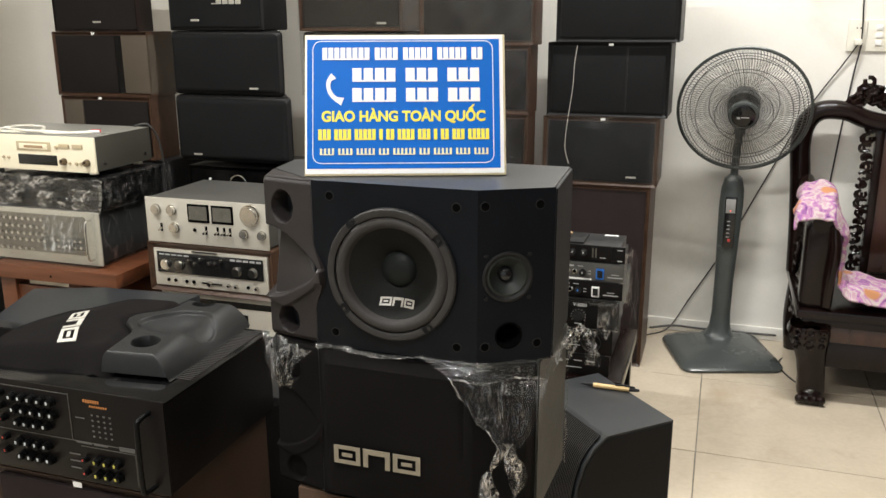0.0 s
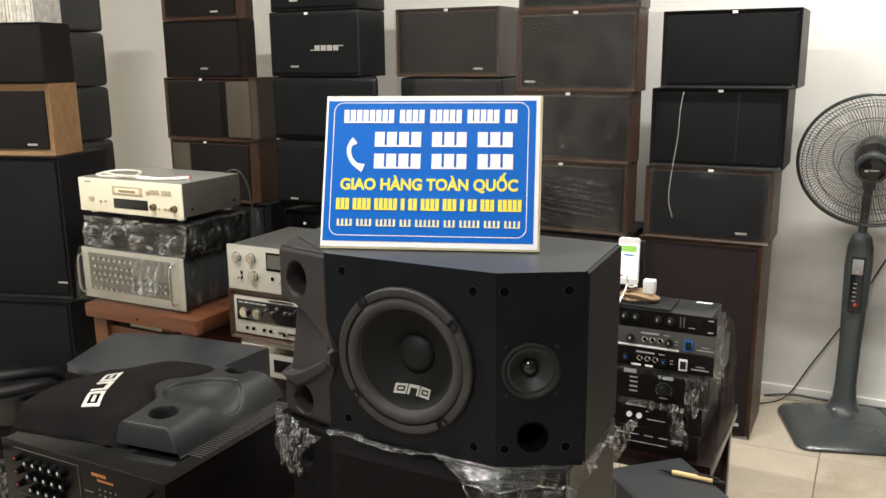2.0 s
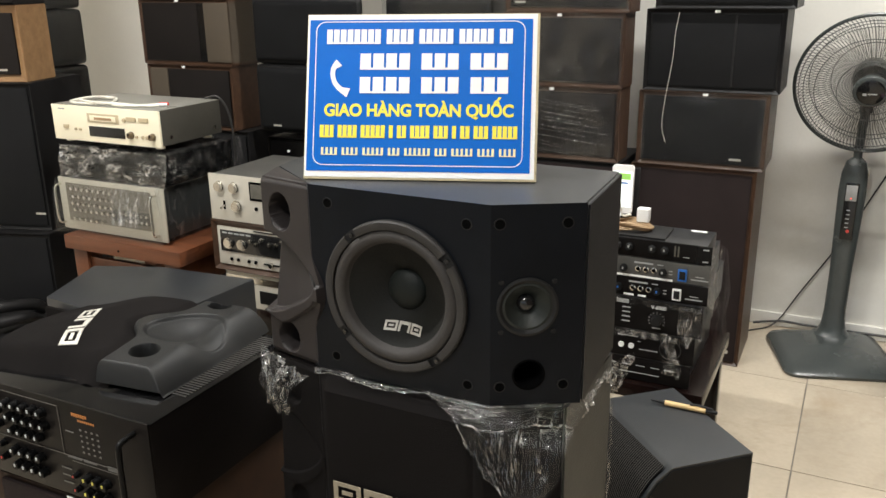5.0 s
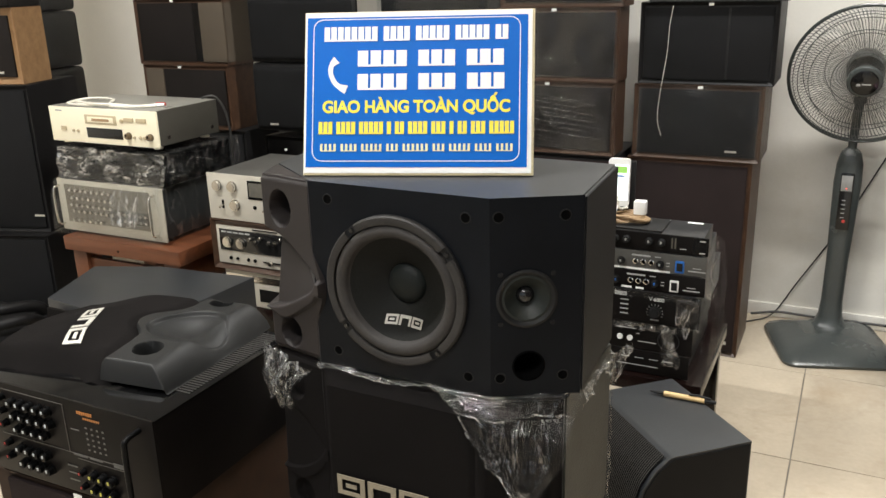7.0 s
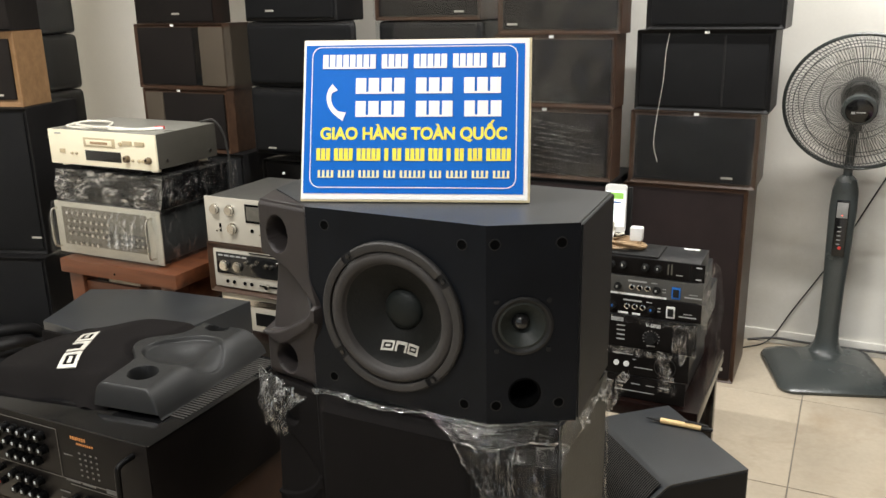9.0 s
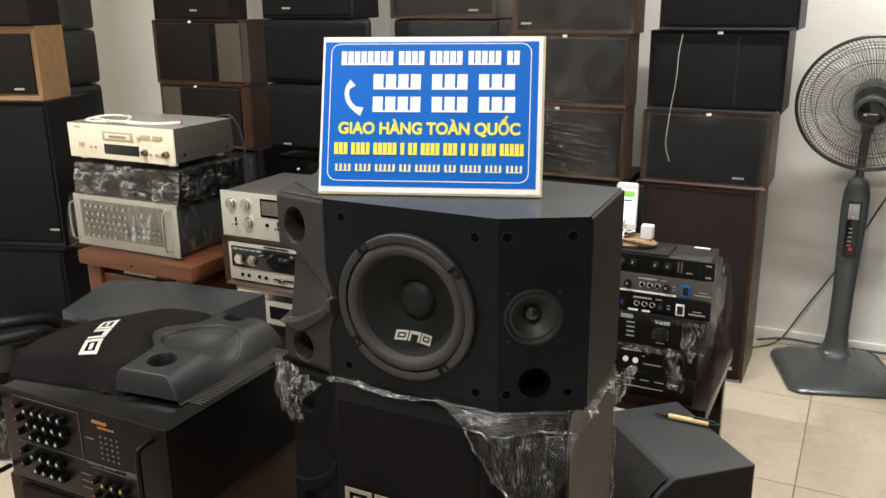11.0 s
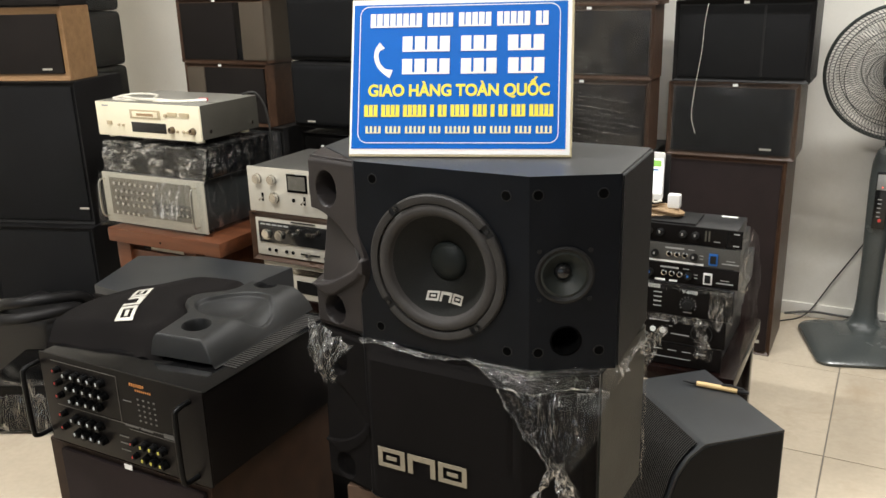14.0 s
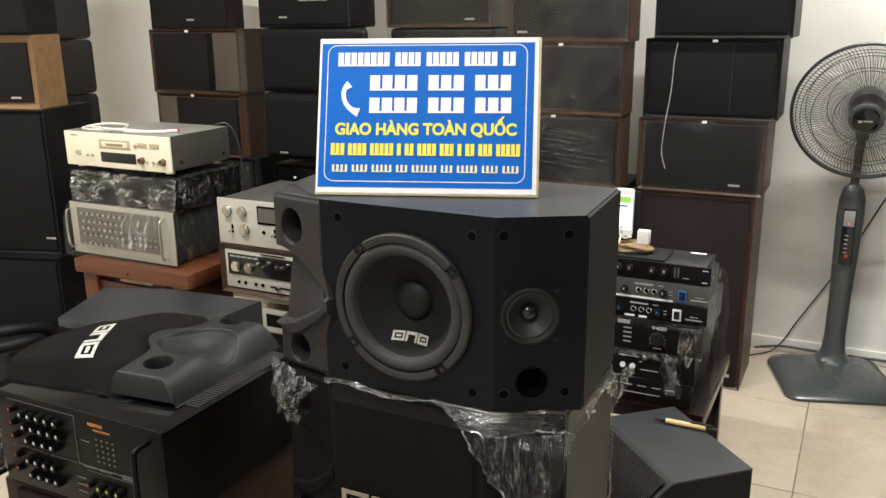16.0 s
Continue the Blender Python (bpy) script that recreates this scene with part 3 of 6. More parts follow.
part("pleats", pleats(0.40, 0.02, 0.10, 7, 0.0, 5), M["film_heavy"], t, "ridges of stretched film")
cabinet_speaker("bookshelf_speaker", "walnut bookshelf speaker with grey cloth under glossy film", -1.088, -0.650, YB, 1.237, 1.512, WN, M["brown_cloth"], depth=0.13, badge=(-0.38, 0.12), wrap=M["film_thin"], price=0.0)
cabinet_speaker("bookshelf_speaker", "walnut speaker with black baffle on a high stack", -1.08, -0.645, YB, 1.513, 1.77, WN, M["wall_cloth"], depth=0.13, wrap=M["film_thin"])
YC = 3.13
cabinet_speaker("bookshelf_speaker", "walnut bookshelf speaker with grey cloth wrapped in film", -1.602, -1.166, YC, 1.285, 1.538, WN, M["brown_cloth"], badge=(0.3, 0.12), wrap=M["film_thin"], price=0.0)
cabinet_speaker("bookshelf_speaker", "black rounded speaker wrapped in film", -1.598, -1.160, YC, 1.03, 1.283, BK, M["wall_cloth"], round_front=0.02, wrap=M["film_thin"])
cabinet_speaker("bookshelf_speaker", "black rounded speaker in the middle of its stack", -1.598, -1.160, YC, 0.775, 1.028, BK, M["wall_cloth"], round_front=0.02)
cabinet_speaker("floor_speaker", "tall black floor speaker at the wall", -1.575, -1.14, YC, 0.0, 0.773, BK, M["wall_cloth"], depth=0.3)

# the black stage speakers
YD = 2.95
t = cabinet_speaker("stage_speaker", "black rounded stage speaker with a pale maker's mark", -2.08, -1.662, YD, 1.289, 1.535, BK, M["wall_cloth"], round_front=0.008, depth=0.20, badge=(-0.2, 0.16))
bm = bmesh.new()
for k in range(4):
    bx(bm, 0.045 + k * 0.028, 0.068 + k * 0.028, 0.0, 0.02, 0, 0.0012, m=front(-0.03, -0.0012, 0.098) @ Matrix.Shear("XZ", 4, (0.0, 0.0)))
bx(bm, 0.025, 0.05, 0.0, 0.004, 0, 0.0014, m=front(-0.03, -0.0012, 0.098))
bx(bm, 0.15, 0.175, 0.016, 0.02, 0, 0.0014, m=front(-0.03, -0.0012, 0.098))
part("maker_mark", bm, M["logo"], t, "row of pale blocks")
sticker(t, -0.02, 0.0, 0.237)
cabinet_speaker("stage_speaker", "black rounded stage speaker, top of its stack", -2.07, -1.66, YD, 1.536, 1.78, BK, M["wall_cloth"], round_front=0.008, depth=0.20, badge=(-0.2, 0.16))
cabinet_speaker("stage_speaker", "black rounded stage speaker in a stack", -2.085, -1.597, YD, 1.043, 1.288, BK, M["wall_cloth"], round_front=0.02, depth=0.24, taper=0.62, badge=(0.26, 0.12))
cabinet_speaker("stage_speaker", "black rounded stage speaker in a stack", -2.09, -1.572, YD, 0.775, 1.042, BK, M["wall_cloth"], round_front=0.025, depth=0.24, taper=0.62, badge=(-0.3, 0.12))
t = cabinet_speaker("power_amplifier", "black rack amplifier under the stage speakers", -2.02, -1.56, YD - 0.03, 0.58, 0.765, M["black_metal"], M["black_metal"], rim=0.012, depth=0.34)
bm = bmesh.new()
lathe(bm, [(0.034, 0), (0.036, 0.001), (0.038, 0)], front(0.0, -0.006, 0.12))
part("ring", bm, M["chrome"], t, "thin bright ring")
bm = bmesh.new()
cy(bm, (-0.13, 0.002, 0.135), (0, -1, 0), 0.005, 0.006, 12)
part("knob", bm, M["white"], t)
cabinet_speaker("floor_speaker", "black floor speaker under a rack amplifier", -2.06, -1.58, YD + 0.01, 0.0, 0.578, BK, M["wall_cloth"], depth=0.32)

# walnut speakers with tan panels
YE = 2.92
cabinet_speaker("bookshelf_speaker", "walnut bookshelf speaker, top of its stack", -2.60, -2.20, YE, 1.515, 1.77, WN, M["brown_cloth"], depth=0.10, badge=(0.2, 0.12))
cabinet_speaker("bookshelf_speaker", "dark walnut bookshelf speaker in a stack", -2.60, -2.198, YE, 1.286, 1.514, M["dark_walnut"], M["brown_cloth"], rim=0.006, depth=0.10, badge=(0.02, 0.16))
cabinet_speaker("bookshelf_speaker", "walnut bookshelf speaker with tan panel and dark waveguide", -2.62, -2.164, YE, 1.03, 1.285, WN, M["brown_cloth"], tan=(0.735, 1.0), price=-0.05, rim=0.014, depth=0.17, flank=M["beige_cloth"])
cabinet_speaker("bookshelf_speaker", "walnut bookshelf speaker with tan panel beside dark cloth", -2.61, -2.172, YE, 0.775, 1.029, WN, M["brown_cloth"], tan=(0.03, 0.24), price=-0.05, rim=0.016, depth=0.17)
cabinet_speaker("floor_speaker", "black floor speaker under walnut speakers", -2.60, -2.12, YE + 0.01, 0.0, 0.774, BK, M["wall_cloth"], depth=0.3)

# the far corner
for z in (0.0, 0.248, 0.496, 0.744, 0.992, 1.24, 1.488):
    t = cabinet_speaker("small_speaker", "small black speaker in shiny gathered film", -3.415, -3.185, 2.90, z, z + 0.246, BK, M["black_vinyl"], round_front=0.03, depth=0.24, wrap=M["film_thin"], group="film-wrapped column")
    for ends in (((-0.112, -0.004, 0.238), (0.112, -0.004, 0.238)), ((-0.116, -0.006, 0.01), (-0.112, -0.006, 0.236))):
        lo, hi = Vector(ends[0]), Vector(ends[1])
        line = [lo.lerp(hi, k / 24) + crumple((k * 0.3, z * 9, ends[0][2]), 0.008, 1.0) for k in range(25)]
        part("wrap_edge", tube(bmesh.new(), line, 0.0026, 5), M["film_hem"], t, "gathered glinting film edge", smooth=0)
R7 = 17.0


def corner_speaker(name, label, z0, z1, body, cloth, **k):
    c = pose(-2.49, 2.25, 0, 0, 0, R7) @ Vector((-0.22 + k.pop("dx", 0.0), k.pop("dy", 0.0), 0))
    return cabinet_speaker(name, label, c.x - 0.22, c.x + 0.22, c.y, z0, z1, body, cloth, rot=R7, **k)


corner_speaker("bookshelf_speaker", "light oak bookshelf speaker with brown cloth", 1.03, 1.283, M["oak"], M["brown_cloth"], rim=0.024, depth=0.165, badge=(0.30, 0.16))
corner_speaker("wedge_speaker", "dark grey cloth speaker with slanted sides", 1.284, 1.49, M["brown_cloth"], M["brown_cloth"], rim=0.004, depth=0.17, dy=-0.01)
corner_speaker("large_speaker", "large black speaker under the oak one", 0.51, 1.029, BK, M["wall_cloth"], depth=0.30, badge=(0.42, 0.12), dx=0.02, dy=-0.02)
corner_speaker("large_speaker", "large black speaker standing on the floor", 0.0, 0.509, BK, M["wall_cloth"], depth=0.36, dx=0.03, dy=-0.06)
rack = thing("record_row", "row of upright record sleeves with pale spines", "records", pose(-2.49, 2.25, 1.49, 0, 0, R7))
rnd = random.Random(4)
x = -0.44
while x < -0.03:
    w = rnd.uniform(0.004, 0.009)
    part("sleeve", box(x, x + w * 0.8, 0.0 + rnd.uniform(0, 0.006), 0.16, 0.001, 0.26 + rnd.uniform(-0.012, 0.006)), M["paper"], rack, smooth=0)
    x += w

# ---- hi-fi on the low table ----
side_table = thing("low_table", "orange-stained wooden low table with a thick top", "table", pose(-1.95, 2.24, 0))
part("tabletop", box(-0.243, 0.245, -0.18, 0.2, 0.533, 0.58, bev=0.006), M["table_wood"], side_table)
for sx in (-0.20, 0.19):
    for sy in (-0.13, 0.16):
        part("leg", box(sx - 0.03, sx + 0.03, sy - 0.03, sy + 0.03, 0, 0.533, bev=0.004), M["table_wood"], side_table)
part("apron", box(-0.17, 0.16, -0.148, -0.13, 0.44, 0.505, bev=0.003), M["table_wood"], side_table)
part("apron", box(0.20, 0.215, -0.1, 0.13, 0.44, 0.53, bev=0.003), M["table_wood"], side_table)
part("nail", cy(bmesh.new(), (-0.005, -0.18, 0.553), (0, -1, 0), 0.004, 0.001, 10), M["hole"], side_table)


def knob(parent, x, y, z, r, h, mtl, name="knob", ridge=True, mark=None):
    bm = bmesh.new()
    cy(bm, (x, y, z), (0, -1, 0), r * 1.12, h * 0.3, 20)
    cy(bm, (x, y - h * 0.3, z), (0, -1, 0), r, h * 0.7, 24, r2=r * 0.92, bev=r * 0.12)
    k = part(name, bm, mtl, parent, local=False)
    if mark:
        part("marker", bx(bmesh.new(), x - r * 0.24, x + r * 0.24, y - h - 0.001, y - h, z - r * 0.1, z + r * 0.62, bev=r * 0.12), mark, k, local=False)
    return k


amp = thing("mixer_amplifier", "silver mixing amplifier with rows of knobs under film", "amplifier", pose(-2.005, 2.10, 0.581))
part("chassis", box(-0.205, 0.205, 0.006, 0.32, 0.012, 0.172, bev=0.003), M["case_grey"], amp)
part("faceplate", box(-0.222, 0.222, 0.0, 0.006, 0.008, 0.178, bev=0.002), M["olive_silver"], amp)
for sx in (-0.18, 0.18):
    part("foot", cy(bmesh.new(), (sx, 0.05, 0.0), (0, 0, 1), 0.015, 0.0125, 14), M["rubber"], amp)
    part("foot", cy(bmesh.new(), (sx, 0.27, 0.0), (0, 0, 1), 0.015, 0.0125, 14), M["rubber"], amp)
part("inset", bars(bmesh.new(), front(0, -0.0006, 0.09), [(-0.190, 0.172, -0.052, 0.072)]), M["bronze_panel"], amp, "bronze control panel")
part("band", bars(bmesh.new(), front(0, -0.0012, 0.09), [(0.0, 0.168, -0.036, 0.004)]), M["smoke_glass"], amp, "dark control band")
for row, z in enumerate((0.146, 0.121, 0.098, 0.078, 0.048)):
    for k in range(8 if row < 4 else 6):
        knob(amp, -2.005 - 0.155 + k * 0.024 + (row % 2) * 0.006, 2.099, 0.581 + z, 0.0055, 0.013, M["chrome"])
for row, z in enumerate((0.085, 0.065)):
    for k in range(6):
        knob(amp, -2.005 + 0.05 + k * 0.021, 2.099, 0.581 + z, 0.005, 0.012, M["chrome"])
for sx in (-0.213, 0.19):
    part("handle", tube(bmesh.new(), curve_pts([(sx, 0.0, 0.155), (sx, -0.022, 0.148), (sx, -0.026, 0.09), (sx, -0.022, 0.035), (sx, 0.0, 0.028)], 5), 0.0035, 10), M["chrome"], amp)
part("wrap", sheet(lambda u, v: Vector((-0.228 + 0.456 * u, -0.032 + 0.02 * v * v, 0.004 + 0.176 * v)) + crumple((u * 0.45, 0.3, v * 0.18), 0.006, 16, 2.0), 60, 26), M["film_thin"], amp, "loose clear film")
# Extra piece of film whose pale streaks draw in the glints.
part("wrap_fold", sheet(lambda u, v: Vector((0.02 + 0.135 * u + 0.03 * v, -0.034 + 0.014 * v, 0.055 + 0.115 * v)) + crumple((u * 0.22, 0.3, v * 0.08), 0.007, 46, 2.0), 60, 40), M["film_streak"], amp, "vertical film folds with painted pale glints")
part("wrap_side", sheet(lambda u, v: Vector((0.212, -0.02 + 0.35 * u, 0.004 + 0.172 * v)) + crumple((0.2, u * 0.4, v * 0.17), 0.008, 14, 5.0), 40, 20), M["film"], amp, "loose clear film")

wa = thing("wrapped_amplifier", "black amplifier in crumpled shiny plastic film", "amplifier", pose(-1.985, 2.10, 0.760))
part("chassis", box(-0.21, 0.21, 0.012, 0.32, 0.001, 0.096, bev=0.004), M["black_metal"], wa)
bm = bmesh.new()
for k in range(14):
    cy(bm, (-0.13 + k * 0.02, 0.012, 0.03), (0, -1, 0), 0.005, 0.01, 10)
part("controls", bm, M["gloss_black"], wa, "row of black buttons")
part("wrap", sheet(lambda u, v: Vector((-0.225 + 0.45 * u, -0.006 + 0.012 * v, 0.0 + 0.103 * v)) + crumple((u * 0.5, 0.1, v * 0.14), 0.009, 20, 9.0) + crumple((u * 0.3, 0.4, v * 0.14), 0.003, 60, 2.0), 150, 44), M["film_loose"], wa, "crumpled shiny film")
part("wrap_side", sheet(lambda u, v: Vector((0.218, 0.36 * u, 0.0 + 0.103 * v)) + crumple((0.3, u * 0.4, v * 0.12), 0.012, 18, 4.0) + crumple((0.7, u * 0.3, v * 0.12), 0.004, 70, 4.0), 90, 34), M["film"], wa, "crumpled shiny film")
part("wrap_top", sheet(lambda u, v: Vector((-0.22 + 0.44 * u, 0.34 * v, 0.100)) + crumple((u * 0.5, v * 0.4, 0.8), 0.004, 16, 6.0), 50, 30), M["film"], wa, "crumpled shiny film")

deck = thing("disc_player", "champagne gold disc player with a dark display", "disc player", pose(-2.02, 2.13, 0.868))
part("chassis", box(-0.222, 0.222, 0.007, 0.275, 0.012, 0.118, bev=0.002), M["deck_lid"], deck, "grey metal cover")
# Overlay brightens the cover's top as if lit from above.
part("lid", box(-0.2215, 0.2215, 0.0075, 0.2745, 0.1181, 0.1189, bev=0.0003), M["deck_top"], deck, "thin top overlay in a lit tone")
part("faceplate", box(-0.225, 0.225, 0.0, 0.007, 0.008, 0.118, bev=0.002), M["champagne"], deck)
for sx in (-0.19, 0.19):
    for sy in (0.03, 0.24):
        part("foot", cy(bmesh.new(), (sx, sy, 0.0), (0, 0, 1), 0.014, 0.0125, 16), M["champagne"], deck, "small gold foot")
part("display", box(-0.068, 0.082, -0.0015, 0.0005, 0.026, 0.058, bev=0.001), M["gloss_black"], deck, "dark display window")
part("tray_surround", box(-0.070, 0.062, -0.002, 0.0005, 0.069, 0.098, bev=0.0015), M["tan_gold"], deck)
part("tray", box(-0.058, 0.05, -0.0035, -0.001, 0.075, 0.092, bev=0.001), M["champagne"], deck)
part("tray_slot", box(-0.038, 0.034, -0.0045, -0.003, 0.079, 0.087), M["tan_cable"], deck)
for bxx, bz, bw in ((0.095, 0.082, 0.038), (0.145, 0.082, 0.038), (-0.178, 0.044, 0.022)):
    part("button", box(bxx, bxx + bw, -0.004, 0.0, bz, bz + 0.013, bev=0.001), M["tan_gold"], deck)
for kx, kz, kr in ((0.085, 0.084, 0.006), (-0.125, 0.045, 0.004), (-0.105, 0.045, 0.004), (0.13, 0.036, 0.004), (0.155, 0.036, 0.005), (0.172, 0.036, 0.005)):
    knob(deck, -2.02 + kx, 2.13, 0.868 + kz, kr, 0.006, M["tan_gold"], "button")
for kx in (0.108, 0.195):
    knob(deck, -2.02 + kx, 2.13, 0.868 + 0.04, 0.010, 0.014, M["bronze_knob"], mark=M["hole"])
for sy in (0.045, 0.24):
    part("screw", cy(bmesh.new(), (0.222, sy, 0.035), (1, 0, 0), 0.006, 0.003, 12), M["chrome"], deck)
part("lettering", bars(bmesh.new(), front(-0.18, -0.0005, 0.106), [(-0.014, 0.014, -0.002, 0.002)]), M["pale_ink"], deck)

lead = thing("white_lead", "coiled white audio lead with red and white plugs", "cable")
zt = 0.868 + 0.1190 + 0.0045
part("wire", tube(bmesh.new(), curve_pts([(-2.07, 2.15, zt), (-2.16, 2.15, zt), (-2.205, 2.18, zt), (-2.19, 2.25, zt + 0.004), (-2.10, 2.26, zt + 0.003), (-2.05, 2.20, zt), (-2.00, 2.155, zt), (-1.93, 2.16, zt), (-1.86, 2.20, zt)]), 0.0042, 8), M["white_cable"], lead)
part("wire", tube(bmesh.new(), curve_pts([(-2.15, 2.162, zt + 0.008), (-2.06, 2.145, zt + 0.006), (-1.98, 2.16, zt + 0.004), (-1.92, 2.175, zt), (-1.87, 2.215, zt)]), 0.0042, 8), M["white_cable"], lead)
part("plug", cy(bmesh.new(), (-1.87, 2.205, zt + 0.001), (0.8, 0.5, 0), 0.005, 0.03, 10), M["white"], lead)
part("plug", cy(bmesh.new(), (-1.88, 2.225, zt + 0.001), (0.9, 0.3, 0), 0.005, 0.03, 10), M["red"], lead, "red plug")
pl = thing("power_lead", "black power lead hanging behind the disc player", "cable")
part("wire", tube(bmesh.new(), curve_pts([(-1.84, 2.385, 0.991), (-1.80, 2.40, 0.996), (-1.775, 2.415, 0.95), (-1.765, 2.42, 0.87), (-1.77, 2.425, 0.78), (-1.79, 2.43, 0.70)]), 0.0035, 8), M["cable"], pl)

# vintage amplifiers
stand = thing("equipment_stand", "plain dark wooden stand under silver amplifiers", "stand", pose(-1.43, 2.3, 0))
part("top", box(-0.21, 0.21, -0.14, 0.17, 0.36, 0.395, bev=0.004), M["dark_wood"], stand)
for sx in (-0.19, 0.19):
    part("side", box(sx - 0.012, sx + 0.012, -0.13, 0.16, 0, 0.36, bev=0.002), M["dark_wood"], stand)
lowamp = thing("silver_deck", "silver-fronted hi-fi unit with a small window", "hi-fi unit", pose(-1.42, 2.165, 0.396))
part("chassis", box(-0.2, 0.2, 0.006, 0.28, 0.002, 0.115, bev=0.002), M["grey_metal"], lowamp)
part("faceplate", box(-0.205, 0.205, 0, 0.006, 0.0, 0.117, bev=0.0015), M["silver"], lowamp)
part("trim_strip", box(-0.2, 0.2, -0.002, 0.0, 0.08, 0.10), M["chrome"], lowamp)
part("window", box(-0.08, 0.1, -0.002, 0.0, 0.02, 0.06), M["gloss_black"], lowamp)
tuner = thing("wood_cased_amplifier", "silver amplifier with black dial strip in walnut case", "amplifier", pose(-1.433, 2.147, 0.514))
part("case", shell(0.436, 0.156, 0.30, 0.019, 0.012, 0.002), WN, tuner)
part("faceplate", box(-0.198, 0.198, 0.004, 0.0118, 0.0195, 0.1365, bev=0.001), M["silver"], tuner)
part("dial_strip", box(-0.185, 0.185, 0.0, 0.002, 0.062, 0.128, bev=0.001), M["gloss_black"], tuner)
part("lettering", bars(bmesh.new(), front(0, -0.0006, 0.12), [(-0.175 + k * 0.022, -0.158 + k * 0.022, -0.0022, 0.0022) for k in range(5)] + [(0.075 + k * 0.022, 0.092 + k * 0.022, -0.003, 0.003) for k in range(5)]), M["pale_ink"], tuner)
part("title_mark", bars(bmesh.new(), front(-0.02, 0.0012, 0.135), [(-0.04, 0.05, -0.002, 0.002)]), M["hole"], tuner)
for kx, kz, kr in ((-0.155, 0.088, 0.015), (-0.105, 0.088, 0.015), (0.095, 0.085, 0.015), (0.15, 0.085, 0.015), (-0.07, 0.105, 0.006), (-0.05, 0.097, 0.006), (-0.03, 0.112, 0.006), (0.0, 0.102, 0.006), (0.02, 0.102, 0.006), (0.042, 0.114, 0.006)):
    knob(tuner, -1.433 + kx, 2.147, 0.514 + kz, kr, 0.010, M["chrome"])
for kx in (-0.15, -0.125, -0.085, -0.06, 0.13):
    part("jack", cy(bmesh.new(), (kx, 0.003, 0.038), (0, -1, 0), 0.0055, 0.003, 14), M["hole"], tuner, "dark jack socket")
for kx in (0.065, 0.09, 0.16):
    knob(tuner, -1.433 + kx, 2.149, 0.514 + 0.038, 0.005, 0.01, M["chrome"])
part("slider", box(-0.03, 0.04, 0.0, 0.0025, 0.036, 0.04), M["hole"], tuner)
knob(tuner, -1.433, 2.149, 0.514 + 0.038, 0.007, 0.012, M["chrome"])
pre = thing("stereo_amplifier", "brushed silver stereo amplifier with two square meters", "amplifier", pose(-1.433, 2.147, 0.671))
part("chassis", box(-0.205, 0.205, 0.006, 0.31, 0.006, 0.138, bev=0.002), M["grey_metal"], pre)
part("faceplate", box(-0.21, 0.21, 0, 0.006, 0.002, 0.141, bev=0.0015), M["silver"], pre)
for mx in (-0.06, 0.022):
    mt = part("meter", box(mx, mx + 0.074, -0.003, 0.0, 0.072, 0.128, bev=0.0015), M["hole"], pre, "square dark meter")
    part("meter_face", box(mx + 0.006, mx + 0.068, -0.0042, -0.003, 0.08, 0.122), M["smoke_glass"], mt)
for kx, kz, kr in ((-0.17, 0.105, 0.015), (-0.115, 0.105, 0.015), (0.153, 0.105, 0.03), (-0.11, 0.05, 0.016), (0.13, 0.048, 0.013), (0.19, 0.048, 0.013)):
    knob(pre, -1.433 + kx, 2.147, 0.671 + kz, kr, 0.014, M["chrome"])
for kx in (-0.157, 0.0, 0.04, 0.062, 0.082):
    part("slot", box(kx - 0.004, kx + 0.004, -0.0008, 0.0, 0.036, 0.062), M["hole"], pre)
    part("lever", cy(bmesh.new(), (kx, 0.0, 0.048), (0, -1, -0.3), 0.0035, 0.018, 10), M["chrome"], pre)
part("jack", cy(bmesh.new(), (-0.04, 0.0, 0.048), (0, -1, 0), 0.006, 0.002, 14), M["hole"], pre)


# ---- the karaoke speakers in the middle ----
def holed(bm, outer, holes):
    """A flat face with round holes: outer is a ring of points, holes are rings too."""
    edges = []
    for ring in (outer, *holes):
        vs = [bm.verts.new(p) for p in ring]
        edges += [bm.edges.new((vs[i], vs[(i + 1) % len(vs)])) for i in range(len(vs))]
    bmesh.ops.triangle_fill(bm, use_beauty=True, use_dissolve=False, edges=edges)
    return bm


def circle(m, r, n=48, z=0.0, ry=None):
    return [m @ Vector((r * math.cos(2 * math.pi * k / n), (ry or r) * math.sin(2 * math.pi * k / n), z)) for k in range(n)]


PI, PB, PR = Vector((-0.548, 1.113)), Vector((-0.295, 1.109)), Vector((-0.198, 1.164))
PRB, PK, PLB, PS, PL = Vector((-0.206, 1.337)), Vector((-0.46, 1.345)), Vector((-0.660, 1.275)), Vector((-0.650, 1.188)), Vector((-0.636, 1.130))
smooth01 = lambda a: (lambda c: c * c * (3 - 2 * c))(max(0.0, min(1.0, a)))


def cabinet_body(z0, z1, pr):
    """The wedge-shaped cabinet without its two front faces."""
    bm = bmesh.new()
    poly = [PI, PB, pr, PRB, PK, PLB, PS]
    lo = [bm.verts.new((p.x, p.y, z0)) for p in poly]
    hi = [bm.verts.new((p.x, p.y, z1)) for p in poly]
    bm.faces.new(lo[::-1])
    bm.faces.new(hi)
    for i in range(2, len(poly)):
        j = (i + 1) % len(poly)
        bm.faces.new((lo[i], lo[j], hi[j], hi[i]))
    es = [e for e in bm.edges if len(e.link_faces) == 2]
    bmesh.ops.bevel(bm, geom=es, offset=0.0025, segments=2, affect="EDGES")
    return bm


def port_module(z0, z1, flat=1.0):
